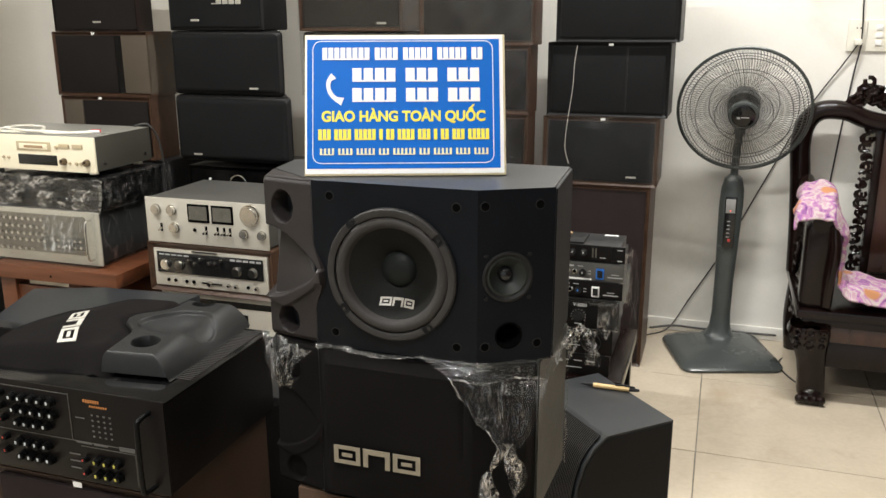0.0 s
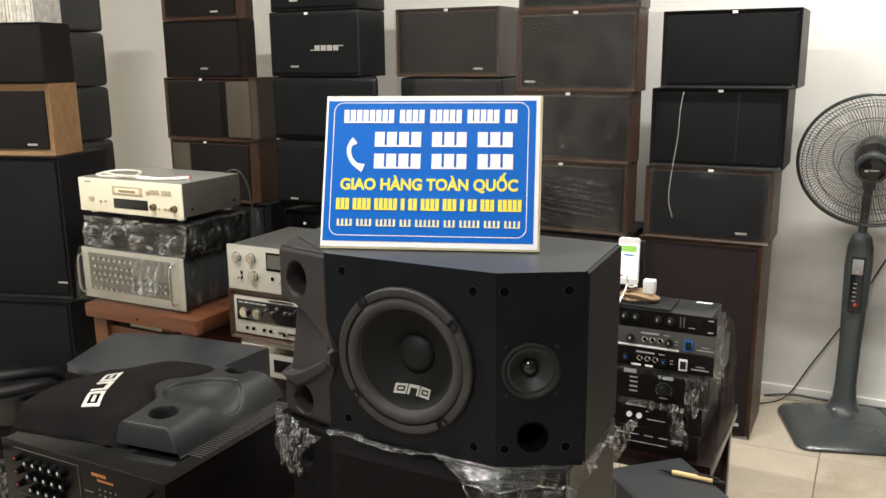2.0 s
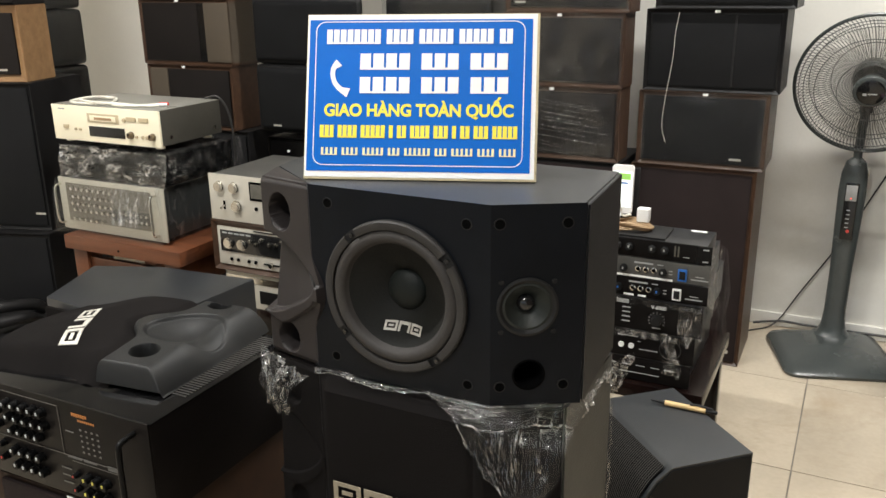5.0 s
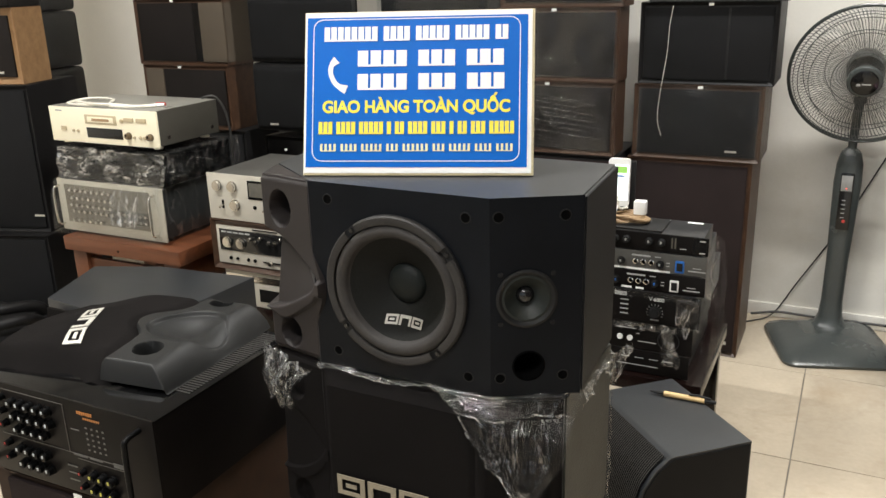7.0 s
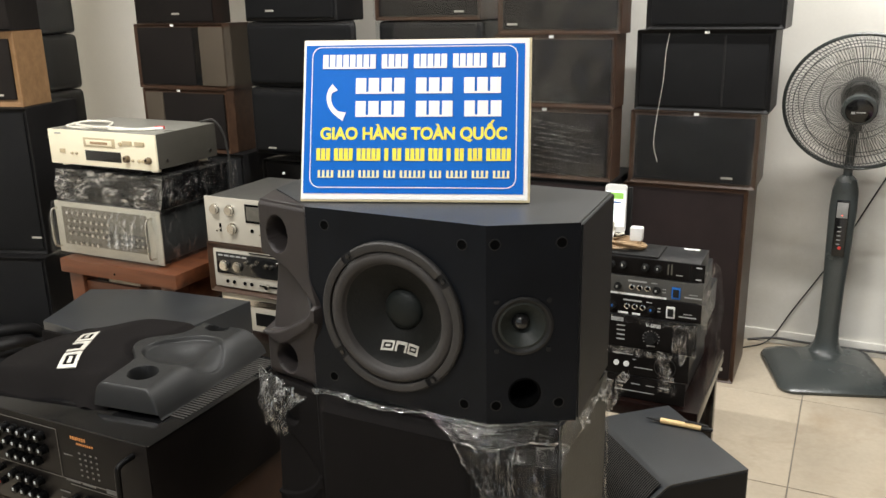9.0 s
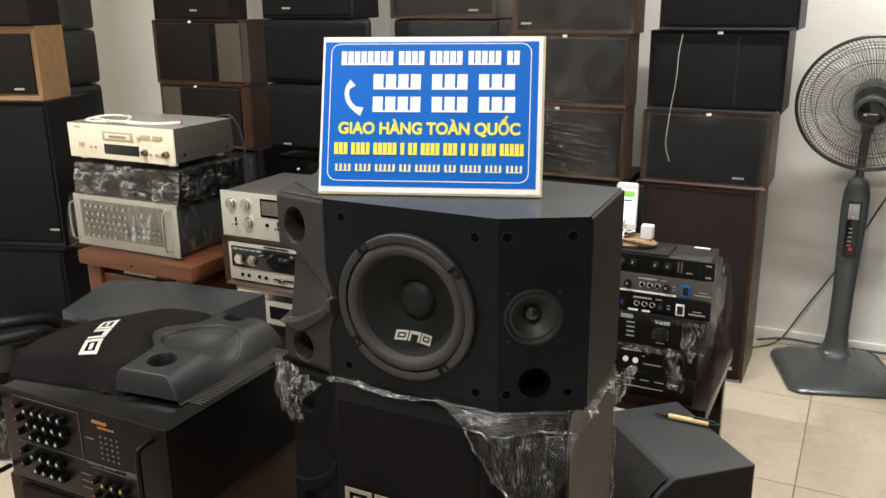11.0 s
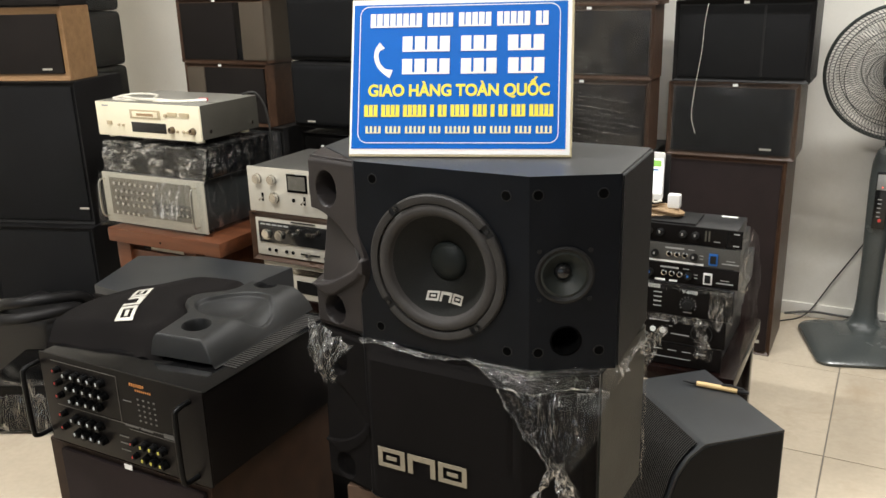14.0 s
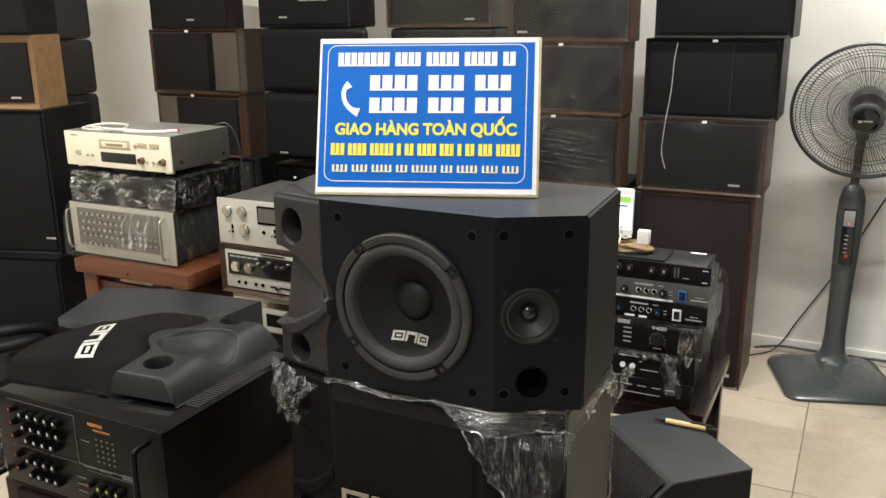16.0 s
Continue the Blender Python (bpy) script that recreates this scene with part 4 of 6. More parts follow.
    """The moulded end piece: two ports with a slanting scoop and a crescent lip between them."""
    h = z1 - z0
    n = Vector((PI.y - PL.y, PL.x - PI.x)).normalized()
    n = n if n.y < 0 else -n

    def at(u, v):
        s = -0.65 + 1.65 * u
        p = PL.lerp(PS, -s / 0.65) if s < 0 else PL.lerp(PI, s)
        c = max(0.0, s)
        d = 0.0
        if s > -0.3:
            for pv, ps, ry in ((0.825, 0.034, 0.0265), (0.118, 0.037, 0.0230)):
                r = math.hypot((s * 0.092 - ps) / 0.0205, (v - pv) * h / ry)
                d -= 0.050 * smooth01((1.0 - r) / 0.16)
        hh = 0.222 * max(0.0, 1 - (max(0.0, s - 0.02) / 0.90) ** 1.8) ** 0.70
        vc = 0.485 - 0.01 * c
        vt, vb = vc + hh, vc - hh
        k = max(0.0, min(1.0, (v - vb) / max(0.02, vt - vb)))
        cut = smooth01((vt - v) / 0.035) * smooth01((v - vb + 0.012) / 0.014) * smooth01(hh / 0.05)
        scoop = cut * (0.007 + 0.011 * k) * (0.35 + 0.65 * hh / 0.222)
        wide = 0.034 + 0.062 * smooth01(s / 0.4)
        lip = smooth01((vb + 0.004 - v) / 0.014) * smooth01((v - vb + wide) / 0.022)
        bulge = 0.019 * smooth01((c - 0.50) / 0.50) * math.exp(-(abs(v - 0.425) / 0.140) ** 2.6)
        d += 0.007 * lip + 0.5 * bulge - scoop
        if s > 0.985:
            d = -0.002
        d *= flat
        bulge *= flat
        scoop *= flat
        q = p + n * d
        q.x += bulge + 0.75 * scoop * max(0.0, 1 - c) ** 1.5 - 0.003 * lip * max(0.0, 1 - c) ** 2
        q -= n * 0.004 * (smooth01((0.03 - v) / 0.03) + smooth01((v - 0.97) / 0.03))
        return Vector((q.x, q.y, z0 + 0.0015 + v * (h - 0.003)))

    bm = sheet(at, 100, 190)
    prism(bm, [(PS.x, PS.y), (PL.x + 0.003, PL.y + 0.003), (PI.x, PI.y + 0.003)], z1 - 0.006, z1, 0.002)
    prism(bm, [(PS.x + 0.020, PS.y), (PL.x + 0.030, PL.y + 0.052), (PI.x, PI.y + 0.05)], z0, z1 - 0.006)
    return bm


def karaoke_speaker(name, label, z0, z1, pr, covered):
    th = thing(name, label, "loudspeaker", pose(-0.42, 1.22, z0), "karaoke speakers")
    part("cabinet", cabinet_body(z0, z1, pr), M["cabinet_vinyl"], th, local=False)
    part("port_module", port_module(z0, z1, 0.22 if covered else 1.0), M["cloth"] if covered else M["module_plastic"], th, "black cloth-covered end piece" if covered else "charcoal moulded end piece with two ports", local=False, smooth=70)
    return th


ZA, ZB = 0.853, 1.107
main = karaoke_speaker("karaoke_speaker", "black karaoke speaker without its grille on film-draped twin", ZA, ZB, PR, False)
WM = front(-0.4235, 1.1107, 0.9755) @ Matrix.Diagonal((0.98, 0.98, 1, 1))
tdir = (PR - PB).normalized()
tn = Vector((tdir.y, -tdir.x))


def tweeter_plane(s, z):
    p = PB.lerp(PR, s)
    m = Matrix(((tdir.x, 0, tn.x, p.x), (tdir.y, 0, tn.y, p.y), (0, 1, 0, z), (0, 0, 0, 1)))
    return m


TM, OM = tweeter_plane(0.395, 0.982), tweeter_plane(0.42, 0.8935)
bm = bmesh.new()
holed(bm, [(PI.x, PI.y, ZA), (PB.x, PB.y, ZA), (PB.x, PB.y, ZB), (PI.x, PI.y, ZB)], [circle(WM, 0.090)])
part("woofer_baffle", bm, M["black_paint"], main, local=False)
bm = bmesh.new()
holed(bm, [(PB.x, PB.y, ZA), (PR.x, PR.y, ZA), (PR.x, PR.y, ZB), (PB.x, PB.y, ZB)], [circle(TM, 0.033), circle(OM, 0.0185, 32)])
part("tweeter_baffle", bm, M["black_paint"], main, local=False)
bm = bmesh.new()
lathe(bm, [(0.0205, 0.0005), (0.0185, 0.0012), (0.0175, -0.002), (0.0172, -0.05), (0.0, -0.05)], OM, 32)
part("port_tube", bm, M["hole"], main, "dark round port", local=False)
woofer = part("woofer", lathe(bmesh.new(), [(0.0895, -0.004), (0.0895, 0.0005), (0.1015, 0.0005), (0.1015, 0.004), (0.0905, 0.0045), (0.0895, 0.002)], WM, 64), M["rubber"], main, "ten-inch paper woofer", local=False)
for a in (38, 128, 218, 308):
    bm = lathe(bmesh.new(), [(0.0895, 0.004), (0.0895, 0.0085), (0.092, 0.0095), (0.099, 0.009), (0.101, 0.007), (0.1012, 0.003)], WM, 20, a + 5, a + 85)
    part("gasket_segment", bm, M["gasket"], woofer, "worn grey rubber segment", local=False)
for a in (38, 128, 218, 308):
    c = WM @ Vector((0.096 * math.cos(radians(a)), 0.096 * math.sin(radians(a)), 0.004))
    part("screw", cy(bmesh.new(), c, (0, -1, 0), 0.0032, 0.003, 12, bev=0.0006), M["gloss_black"], woofer, local=False)
part("surround", lathe(bmesh.new(), [(0.0895, 0.003)] + [(0.0805 + 0.0085 * math.cos(math.pi * k / 10), 0.002 + 0.0075 * math.sin(math.pi * k / 10)) for k in range(11)] + [(0.070, -0.001)], WM, 72), M["surround"], woofer, "grey cloth surround", local=False)
part("cone", lathe(bmesh.new(), [(0.0725, 0.001), (0.066, -0.004), (0.050, -0.015), (0.034, -0.026), (0.024, -0.033)], WM, 72), M["cone"], woofer, "black paper cone", local=False)
part("dust_cap", lathe(bmesh.new(), [(0.0275, -0.035), (0.0275, -0.032)] + [(0.0275 * math.cos(radians(a)), -0.032 + 0.014 * math.sin(radians(a))) for a in range(10, 91, 10)], WM, 40), M["dome"], woofer, local=False)
for k in range(3):
    mk = badge_block(bmesh.new(), Matrix.Translation((0.003, -0.047, 0)), 0.055, 0.0112, k)
    for v in mk.verts:
        r = math.hypot(v.co.x, v.co.y)
        v.co.z += (-0.0255 + (r - 0.034) * 0.69 if r < 0.050 else -0.0145 + (r - 0.050) * 0.69) + 0.0006
    bmesh.ops.transform(mk, matrix=WM, verts=mk.verts)
    part("maker_mark", mk, M["logo"], woofer, "pale framed block", local=False)
tweeter = part("tweeter", lathe(bmesh.new(), [(0.033, -0.003), (0.037, 0.0006), (0.037, 0.002), (0.034, 0.003), (0.031, 0.0015), (0.0295, -0.001)], TM, 48), M["rubber"], main, "small paper tweeter", local=False)
part("cone", lathe(bmesh.new(), [(0.030, 0.0), (0.027, 0.0005), (0.020, -0.007), (0.011, -0.014)], TM, 48), M["tweeter_cone"], tweeter, local=False)
part("dust_cap", lathe(bmesh.new(), [(0.0115, -0.014)] + [(0.0112 * math.cos(radians(a)), -0.013 + 0.009 * math.sin(radians(a))) for a in range(0, 91, 15)], TM, 28), M["gloss_black"], tweeter, local=False)
for sx in (-1, 1):
    for sz in (-1, 1):
        c = TM @ Vector((sx * 0.0315, sz * 0.0315, 0.0))
        part("screw", cy(bmesh.new(), c, (tn.x, tn.y, 0), 0.0032, 0.002, 12, bev=0.0005), M["rubber"], tweeter, local=False)
holes = [front(-0.519, 1.1125, 1.0855), front(-0.3255, 1.1095, 1.081), front(-0.325, 1.1095, 0.8755), front(-0.517, 1.1125, 0.8765)]
holes += [tweeter_plane(s, z) for s, z in ((0.095, 1.084), (0.80, 1.084), (0.105, 0.8785), (0.80, 0.8795))]
for m in holes:
    sock = part("peg_socket", lathe(bmesh.new(), [(0.0072, 0.0), (0.0072, 0.0007), (0.0060, 0.0009), (0.0056, 0.0006)], m, 24), M["rubber"], main, "round grille peg socket", local=False)
    part("socket_hole", lathe(bmesh.new(), [(0.0058, 0.0010), (0.0, 0.0008)], m, 20), M["hole"], sock, local=False)

# Thin overlay puts the side face's shade into its colour.
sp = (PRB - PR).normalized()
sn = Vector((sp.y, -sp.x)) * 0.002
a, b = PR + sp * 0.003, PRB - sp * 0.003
part("side_panel", prism(bmesh.new(), [(a.x, a.y), (a.x + sn.x, a.y + sn.y), (b.x + sn.x, b.y + sn.y), (b.x, b.y)], ZA + 0.003, ZB - 0.003), M["side_shade_vinyl"], main, "thin side overlay in a shaded tone", local=False)

ZC, ZD = 0.596, 0.8505
PR2 = Vector((-0.214, 1.150))
lower = karaoke_speaker("karaoke_speaker", "black karaoke speaker with its cloth grille on", ZC, ZD, PR2, True)


def grille_at(u, v, off=0.0):
    a = PI.lerp(PB, u / 0.68) if u < 0.68 else PB.lerp(PR2, (u - 0.68) / 0.32)
    out = 0.020 * smooth01(u / 0.07) * smooth01((1 - u) / 0.05) * smooth01(v / 0.06) * smooth01((1 - v) / 0.06)
    out += 0.006 * math.sin(math.pi * v) * smooth01(u * 5) * smooth01((1 - u) * 5)
    out -= 0.004 * math.exp(-((u - 0.64) / 0.006) ** 2) * smooth01((v - 0.42) / 0.03) * smooth01((0.93 - v) / 0.03)
    return Vector((a.x + 0.2 * out * (u - 0.5), a.y - out - off, ZC + 0.004 + v * (ZD - ZC - 0.008)))


part("grille", sheet(grille_at, 90, 50), M["cloth"], lower, "black cloth grille", local=False)
for k in range(3):
    part("maker_mark", badge_block(bmesh.new(), pose(-0.4425, 1.0815, 0.6905, 90, 0, 0), 0.140, 0.030, k), M["gold_badge"], lower, "pale framed block", local=False)

sp = (PRB - PR2).normalized()
sn = Vector((sp.y, -sp.x)) * 0.0025
a, b = PR2 + sp * 0.004, PRB - sp * 0.004
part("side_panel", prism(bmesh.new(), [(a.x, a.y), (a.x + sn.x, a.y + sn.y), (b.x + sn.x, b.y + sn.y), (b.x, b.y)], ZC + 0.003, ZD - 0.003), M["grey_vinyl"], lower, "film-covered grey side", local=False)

carton = thing("carton", "brown cardboard carton under the speakers", "box", pose(-0.45, 1.21, 0))
part("body", box(-0.15, 0.20, -0.09, 0.12, 0, 0.595, bev=0.003), M["carton"], carton)


# film left hanging from the lower speaker
wrap = thing("loose_film", "crumpled clear plastic film pulled down the lower speaker", "plastic film", pose(-0.42, 1.1, 0.83))


def left_bunch(u, v):
    top = Vector((-0.642 + 0.094 * u, 1.116 - 0.024 * u, 0.872 - 0.020 * u))
    tip = Vector((-0.618 + 0.040 * u, 1.090, 0.782 + 0.018 * abs(math.sin(u * 7 + 0.6))))
    p = top.lerp(tip, v ** 0.9)
    p.x += 0.016 * (0.5 - u) * math.sin(math.pi * v)
    p.y -= 0.014 * math.sin(math.pi * v) + 0.008 * abs(math.sin(u * 13 + 2 * v)) * (1 - 0.5 * v)
    return p + crumple((u * 0.12, v * 0.05, 0.0), 0.006, 75, 3.3) + crumple((u * 0.10, v * 0.03, 2.0), 0.003, 190, 1.3)


def edge_strip(u, v):
    p = PI.lerp(PB, u * 0.78)
    w = (0.008 + 0.004 * noise.noise(Vector((u * 12, 0, 0)))) * (1 - 0.6 * smooth01((u - 0.4) / 0.4))
    q = Vector((p.x, p.y - 0.007 - 0.005 * math.sin(math.pi * v), 0.8565 - w * v - 0.003 * u + 0.003 * math.sin(u * 9)))
    return q + crumple((u * 0.25, v * 0.02, 4.0), 0.0022, 90, 1.3)


BAND = Vector((-0.385, PI.y))


def top_band(u, v):
    """The web of film under the front edge, pulled down to a bright pleat."""
    p = PB.lerp(PR, (u - 0.45) / 0.55) if u > 0.45 else BAND.lerp(PB, u / 0.45)
    w = 0.004 + 0.016 * smooth01(u / 0.5) + 0.010 * smooth01((u - 0.7) / 0.3)
    q = Vector((p.x + 0.004 * u, p.y - 0.007 - 0.030 * v * smooth01(u * 3) * (1 - 0.75 * smooth01((u - 0.6) / 0.4)), 0.857 - w * v))
    return q + crumple((u * 0.2, v * 0.03, 7.0), 0.0035, 60, 2.3) + crumple((u * 0.2, v * 0.03, 3.0), 0.0015, 160, 2.3)


def hanging(u, v):
    f = 0.30 + 0.68 * u
    a = top_band(f, 1.0)
    b = Vector((-0.247 + 0.026 * u, 1.066 + 0.006 * u, 0.752))
    p = a.lerp(b, v ** 0.95)
    p.x += 0.014 * u * math.sin(math.pi * v) * smooth01((u - 0.5) * 3)
    near = min(p.y, 1.076 + 0.40 * max(0.0, p.x + 0.265))
    p.y += (near - p.y) * smooth01(v / 0.15) - 0.003
    fold = 0.005 * math.sin(u * 19 + 2.5 * v) + 0.003 * math.sin(u * 43 + 4 * v)
    p.y -= abs(fold) * (0.3 + 0.7 * v)
    return p + crumple((u * 0.15, v * 0.10, 9.0), 0.004, 34, 4.3) + crumple((u * 0.15, v * 0.08, 5.0), 0.0015, 120, 4.3)


def side_strip(u, v):
    p = PR.lerp(PRB, u * 0.92)
    w = 0.013 + 0.004 * math.sin(u * 9) + 0.014 * smooth01((0.18 - u) / 0.18)
    q = Vector((p.x + 0.005 + 0.004 * math.sin(math.pi * v), p.y - 0.004, 0.858 - 0.014 * u - w * v))
    return q + crumple((u * 0.2, v * 0.05, 2.0), 0.004, 60, 6.3)


def corner_bunch(u, v):
    p = Vector((PRB.x + 0.006 + 0.022 * u, PRB.y - 0.050 + 0.075 * u, 0.848 - 0.010 * u))
    q = Vector((PRB.x + 0.008 + 0.006 * u, PRB.y - 0.022 + 0.035 * u, 0.792))
    r = p.lerp(q, v)
    return r + crumple((u * 0.1, v * 0.06, 12.0), 0.009, 60, 3.0) + crumple((u * 0.1, v * 0.06, 8.0), 0.003, 180, 3.0)


def back_edge(u, v):
    p = Vector((PRB.x + 0.006, PRB.y - 0.012 + 0.016 * u, 0.815 - 0.22 * v))
    return p + crumple((u * 0.1, v * 0.25, 15.0), 0.006, 26, 2.0)


def hem(fn, along, r, wobble):
    """A rolled, glinting edge of the film."""
    bm = bmesh.new()
    pts = [fn(*along(k / 60)) + crumple((k * 0.2, 3.0, 1.0), wobble, 1.7) for k in range(61)]
    tube(bm, pts, r, 5)
    for v in bm.verts:
        v.co += crumple(v.co, 0.0025, 190, 2.0)
    return bm


part("film", sheet(left_bunch, 70, 60), M["film_heavy"], wrap, "bunched corner of film", local=False, smooth=60)
part("film", sheet(edge_strip, 130, 6), M["film_heavy"], wrap, "pinched strip of film", local=False, smooth=60)
part("film", sheet(top_band, 110, 12), M["film_taut"], wrap, "gathered band of film", local=False, smooth=60)
part("film", sheet(hanging, 90, 70), M["film_drape"], wrap, "hanging folds of film", local=False, smooth=60)
part("film", sheet(side_strip, 60, 10), M["film_heavy"], wrap, "strip of film along the side", local=False, smooth=60)
part("film", sheet(corner_bunch, 34, 34), M["film_heavy"], wrap, "bunched film at the back corner", local=False, smooth=60)
part("film", sheet(back_edge, 6, 60), M["film_drape"], wrap, "film along the back edge", local=False, smooth=60)
part("hem", hem(hanging, lambda k: (0.0, k), 0.0011, 0.003), M["film_hem"], wrap, "glinting rolled edge", local=False, smooth=0)
part("hem", hem(top_band, lambda k: (0.34 + 0.64 * k, 0.97), 0.0014, 0.003), M["film_hem"], wrap, "glinting rolled edge", local=False, smooth=0)
part("hem", hem(edge_strip, lambda k: (k, 0.6), 0.0006, 0.0015), M["film_hem"], wrap, "glinting rolled edge", local=False, smooth=0)
part("hem", hem(side_strip, lambda k: (k, 0.5), 0.0010, 0.003), M["film_hem"], wrap, "glinting rolled edge", local=False, smooth=0)


def tail(k):
    """One strand of the twisted tail: it parts into a loop and meets again."""
    def at(u, v):
        a = 0.020 * math.sin(math.pi * min(1.0, u * 1.1)) * (1 if k else -1)
        c = Vector((-0.236 - 0.014 * u + a, 1.064, 0.760 - 0.150 * u))
        wide = 0.010 + 0.008 * math.sin(math.pi * u)
        twist = 5.0 * u + k * 2.1
        c += Vector((math.cos(twist), 0.35 * math.sin(twist), 0.15)) * wide * (v - 0.5) * 2
        return c + crumple((u * 0.14, v * 0.02, 20.0 + k), 0.005, 50, 1.0)
    return at


for k in range(2):
    part("twist", sheet(tail(k), 60, 10), M["film_heavy"], wrap, "twisted tail of film", local=False, smooth=60)

# ---- the advertising board ----
SBL, SBR, STL = Vector((-0.566, 1.131, 1.1085)), Vector((-0.286, 1.229, 1.1085)), Vector((-0.592, 1.196, 1.311))
ex = (SBR - SBL).normalized()
ey = (STL - SBL)
ey = (ey - ex * ey.dot(ex)).normalized()
ez = ex.cross(ey)
SW, SH = 0.2985, 0.2125
SM = Matrix(((ex.x, ey.x, ez.x, 0), (ex.y, ey.y, ez.y, 0), (ex.z, ey.z, ez.z, 0), (0, 0, 0, 1)))
SM = Matrix.Translation((SBL + SBR) / 2 + ey * SH / 2) @ SM
sign = thing("advertising_board", "blue and white printed board leaning on the speaker top", "sign", SM)
part("board", box(-SW / 2, SW / 2, -SH / 2, SH / 2, -0.009, -0.0004, bev=0.001), M["aged_edge"], sign, "yellowed board edge")
part("sheet", box(-SW / 2 + 0.001, SW / 2 - 0.003, -SH / 2 + 0.003, SH / 2 - 0.001, -0.0004, 0.0004), M["white"], sign, "white printed sheet")
part("panel", box(-SW / 2 + 0.0035, SW / 2 - 0.0085, -SH / 2 + 0.0105, SH / 2 - 0.0075, 0.0004, 0.0009), M["blue"], sign, "blue printed panel")


def ring(bm, x0, x1, y0, y1, r, t, z):
    o, i = rounded(x0, x1, y0, y1, r), rounded(x0 + t, x1 - t, y0 + t, y1 - t, r - t)
    a = [bm.verts.new((p[0], p[1], z)) for p in o]
    b = [bm.verts.new((p[0], p[1], z)) for p in i]
    for k in range(len(o)):
        j = (k + 1) % len(o)
        bm.faces.new((a[k], a[j], b[j], b[k]))
    return bm


part("border_line", ring(bmesh.new(), -0.1375, 0.1315, -0.0885, 0.0965, 0.013, 0.0011, 0.0014), M["white"], sign, "thin white rounded line", smooth=0)
flat = Matrix.Translation((0, 0, 0.0009))
rnd = random.Random(11)


def word_parts(name, words, x0, x1, y, h, gap, stem, mtl, label):
    """A comb-shaped bar in place of each word."""
    u = (x1 - x0) / (sum(words) + gap * (len(words) - 1))
    x = x0
    foot = y - h * 0.38
    for n in words:
        poly = [(x + u * 0.1, y - h / 2), (x + (n - 0.9 + stem) * u, y - h / 2)]
        for k in range(n - 1, -1, -1):
            a, b = x + (k + 0.1) * u, x + (k + 0.1 + stem) * u
            poly += [(b, y + h / 2), (a, y + h / 2)]
            if k:
                poly += [(a, foot), (a - (1 - stem) * u, foot)]
        part(name, prism(bmesh.new(), poly, 0.0009, 0.0017), mtl, sign, label, smooth=0)
        x += (n + gap) * u


word_parts("title_bar", [8, 4, 5, 5, 2], -0.1237, 0.1165, 0.0768, 0.0185, 0.7, 0.80, M["white"], "white bars")
word_parts("number_bar", [4, 3, 3], -0.080, 0.112, 0.0448, 0.0205, 0.7, 0.80, M["white"], "white bars")
word_parts("number_bar", [4, 3, 3], -0.080, 0.113, 0.0145, 0.0205, 0.7, 0.80, M["white"], "white bars")
word_parts("place_bar", [3, 4, 5, 1, 2, 4, 3, 1, 2, 3, 5], -0.1295, 0.125, -0.0450, 0.0160, 0.6, 0.78, M["yellow"], "yellow bars")
word_parts("place_bar", [4, 4, 5, 3, 6, 3, 5, 4, 4], -0.127, 0.125, -0.0705, 0.0095, 0.6, 0.50, M["pale_yellow"], "thin pale yellow bars")
writing("lettering", "GIAO HÀNG TOÀN QUỐC", SM @ Matrix.Translation((-0.0025, -0.0145, 0.0011)), 0.0215, M["yellow"], sign, bold=0.034, width=0.243)
hs = bmesh.new()
arc = [(-0.106, 0.0435), (-0.1125, 0.0370), (-0.1140, 0.0275), (-0.1105, 0.0170), (-0.1030, 0.0090), (-0.0930, 0.0045)]
wid = [0.0055, 0.0032, 0.0030, 0.0030, 0.0034, 0.006]
cp = curve_pts([(x, y, 0) for x, y in arc], 5)
left, right = [], []
for k, p in enumerate(cp):
    d = (cp[min(k + 1, len(cp) - 1)] - cp[max(k - 1, 0)]).normalized()
    f = k / (len(cp) - 1) * (len(wid) - 1)
    w = wid[int(f)] + (wid[min(int(f) + 1, len(wid) - 1)] - wid[int(f)]) * (f - int(f))
    left.append(hs.verts.new((p.x - d.y * w, p.y + d.x * w, 0.0016)))
    right.append(hs.verts.new((p.x + d.y * w, p.y - d.x * w, 0.0016)))
for k in range(len(cp) - 1):
    hs.faces.new((left[k], left[k + 1], right[k + 1], right[k]))
part("handset_symbol", hs, M["white"], sign, "white telephone handset symbol", smooth=0)

# ---- karaoke mixer amplifier on its cabinet ----
AX0, AX1, AY0, AY1, AZ0, AZ1 = -1.088, -0.742, 0.984, 1.302, 0.630, 0.783
cabinet_speaker("bookshelf_speaker", "brown wooden speaker cabinet under the mixer amplifier", -1.105, -0.752, AY0 + 0.004, 0.0, AZ0 - 0.006, M["mid_walnut"], M["plum_cloth"], rim=0.018, depth=0.30, price=0.02, group="")
mixer = thing("karaoke_amplifier", "black karaoke mixer amplifier with many small knobs", "amplifier", pose((AX0 + AX1) / 2, AY0, AZ0))
part("chassis", box(AX0 + 0.004, AX1, AY0 + 0.004, AY1, AZ0, AZ1 - 0.002, bev=0.002), M["matt_case"], mixer, local=False)
part("lid", box(AX0 + 0.003, AX1 + 0.001, AY0 + 0.003, AY1, AZ1 - 0.0018, AZ1, bev=0.0008), M["amp_lid"], mixer, "glossy black lid", local=False)
part("faceplate", box(AX0, AX1, AY0, AY0 + 0.004, AZ0 - 0.002, AZ1 + 0.001, bev=0.001), M["matt_case"], mixer, local=False)
for fx in (AX0 + 0.04, AX1 - 0.04):
    for fy in (AY0 + 0.04, AY1 - 0.04):
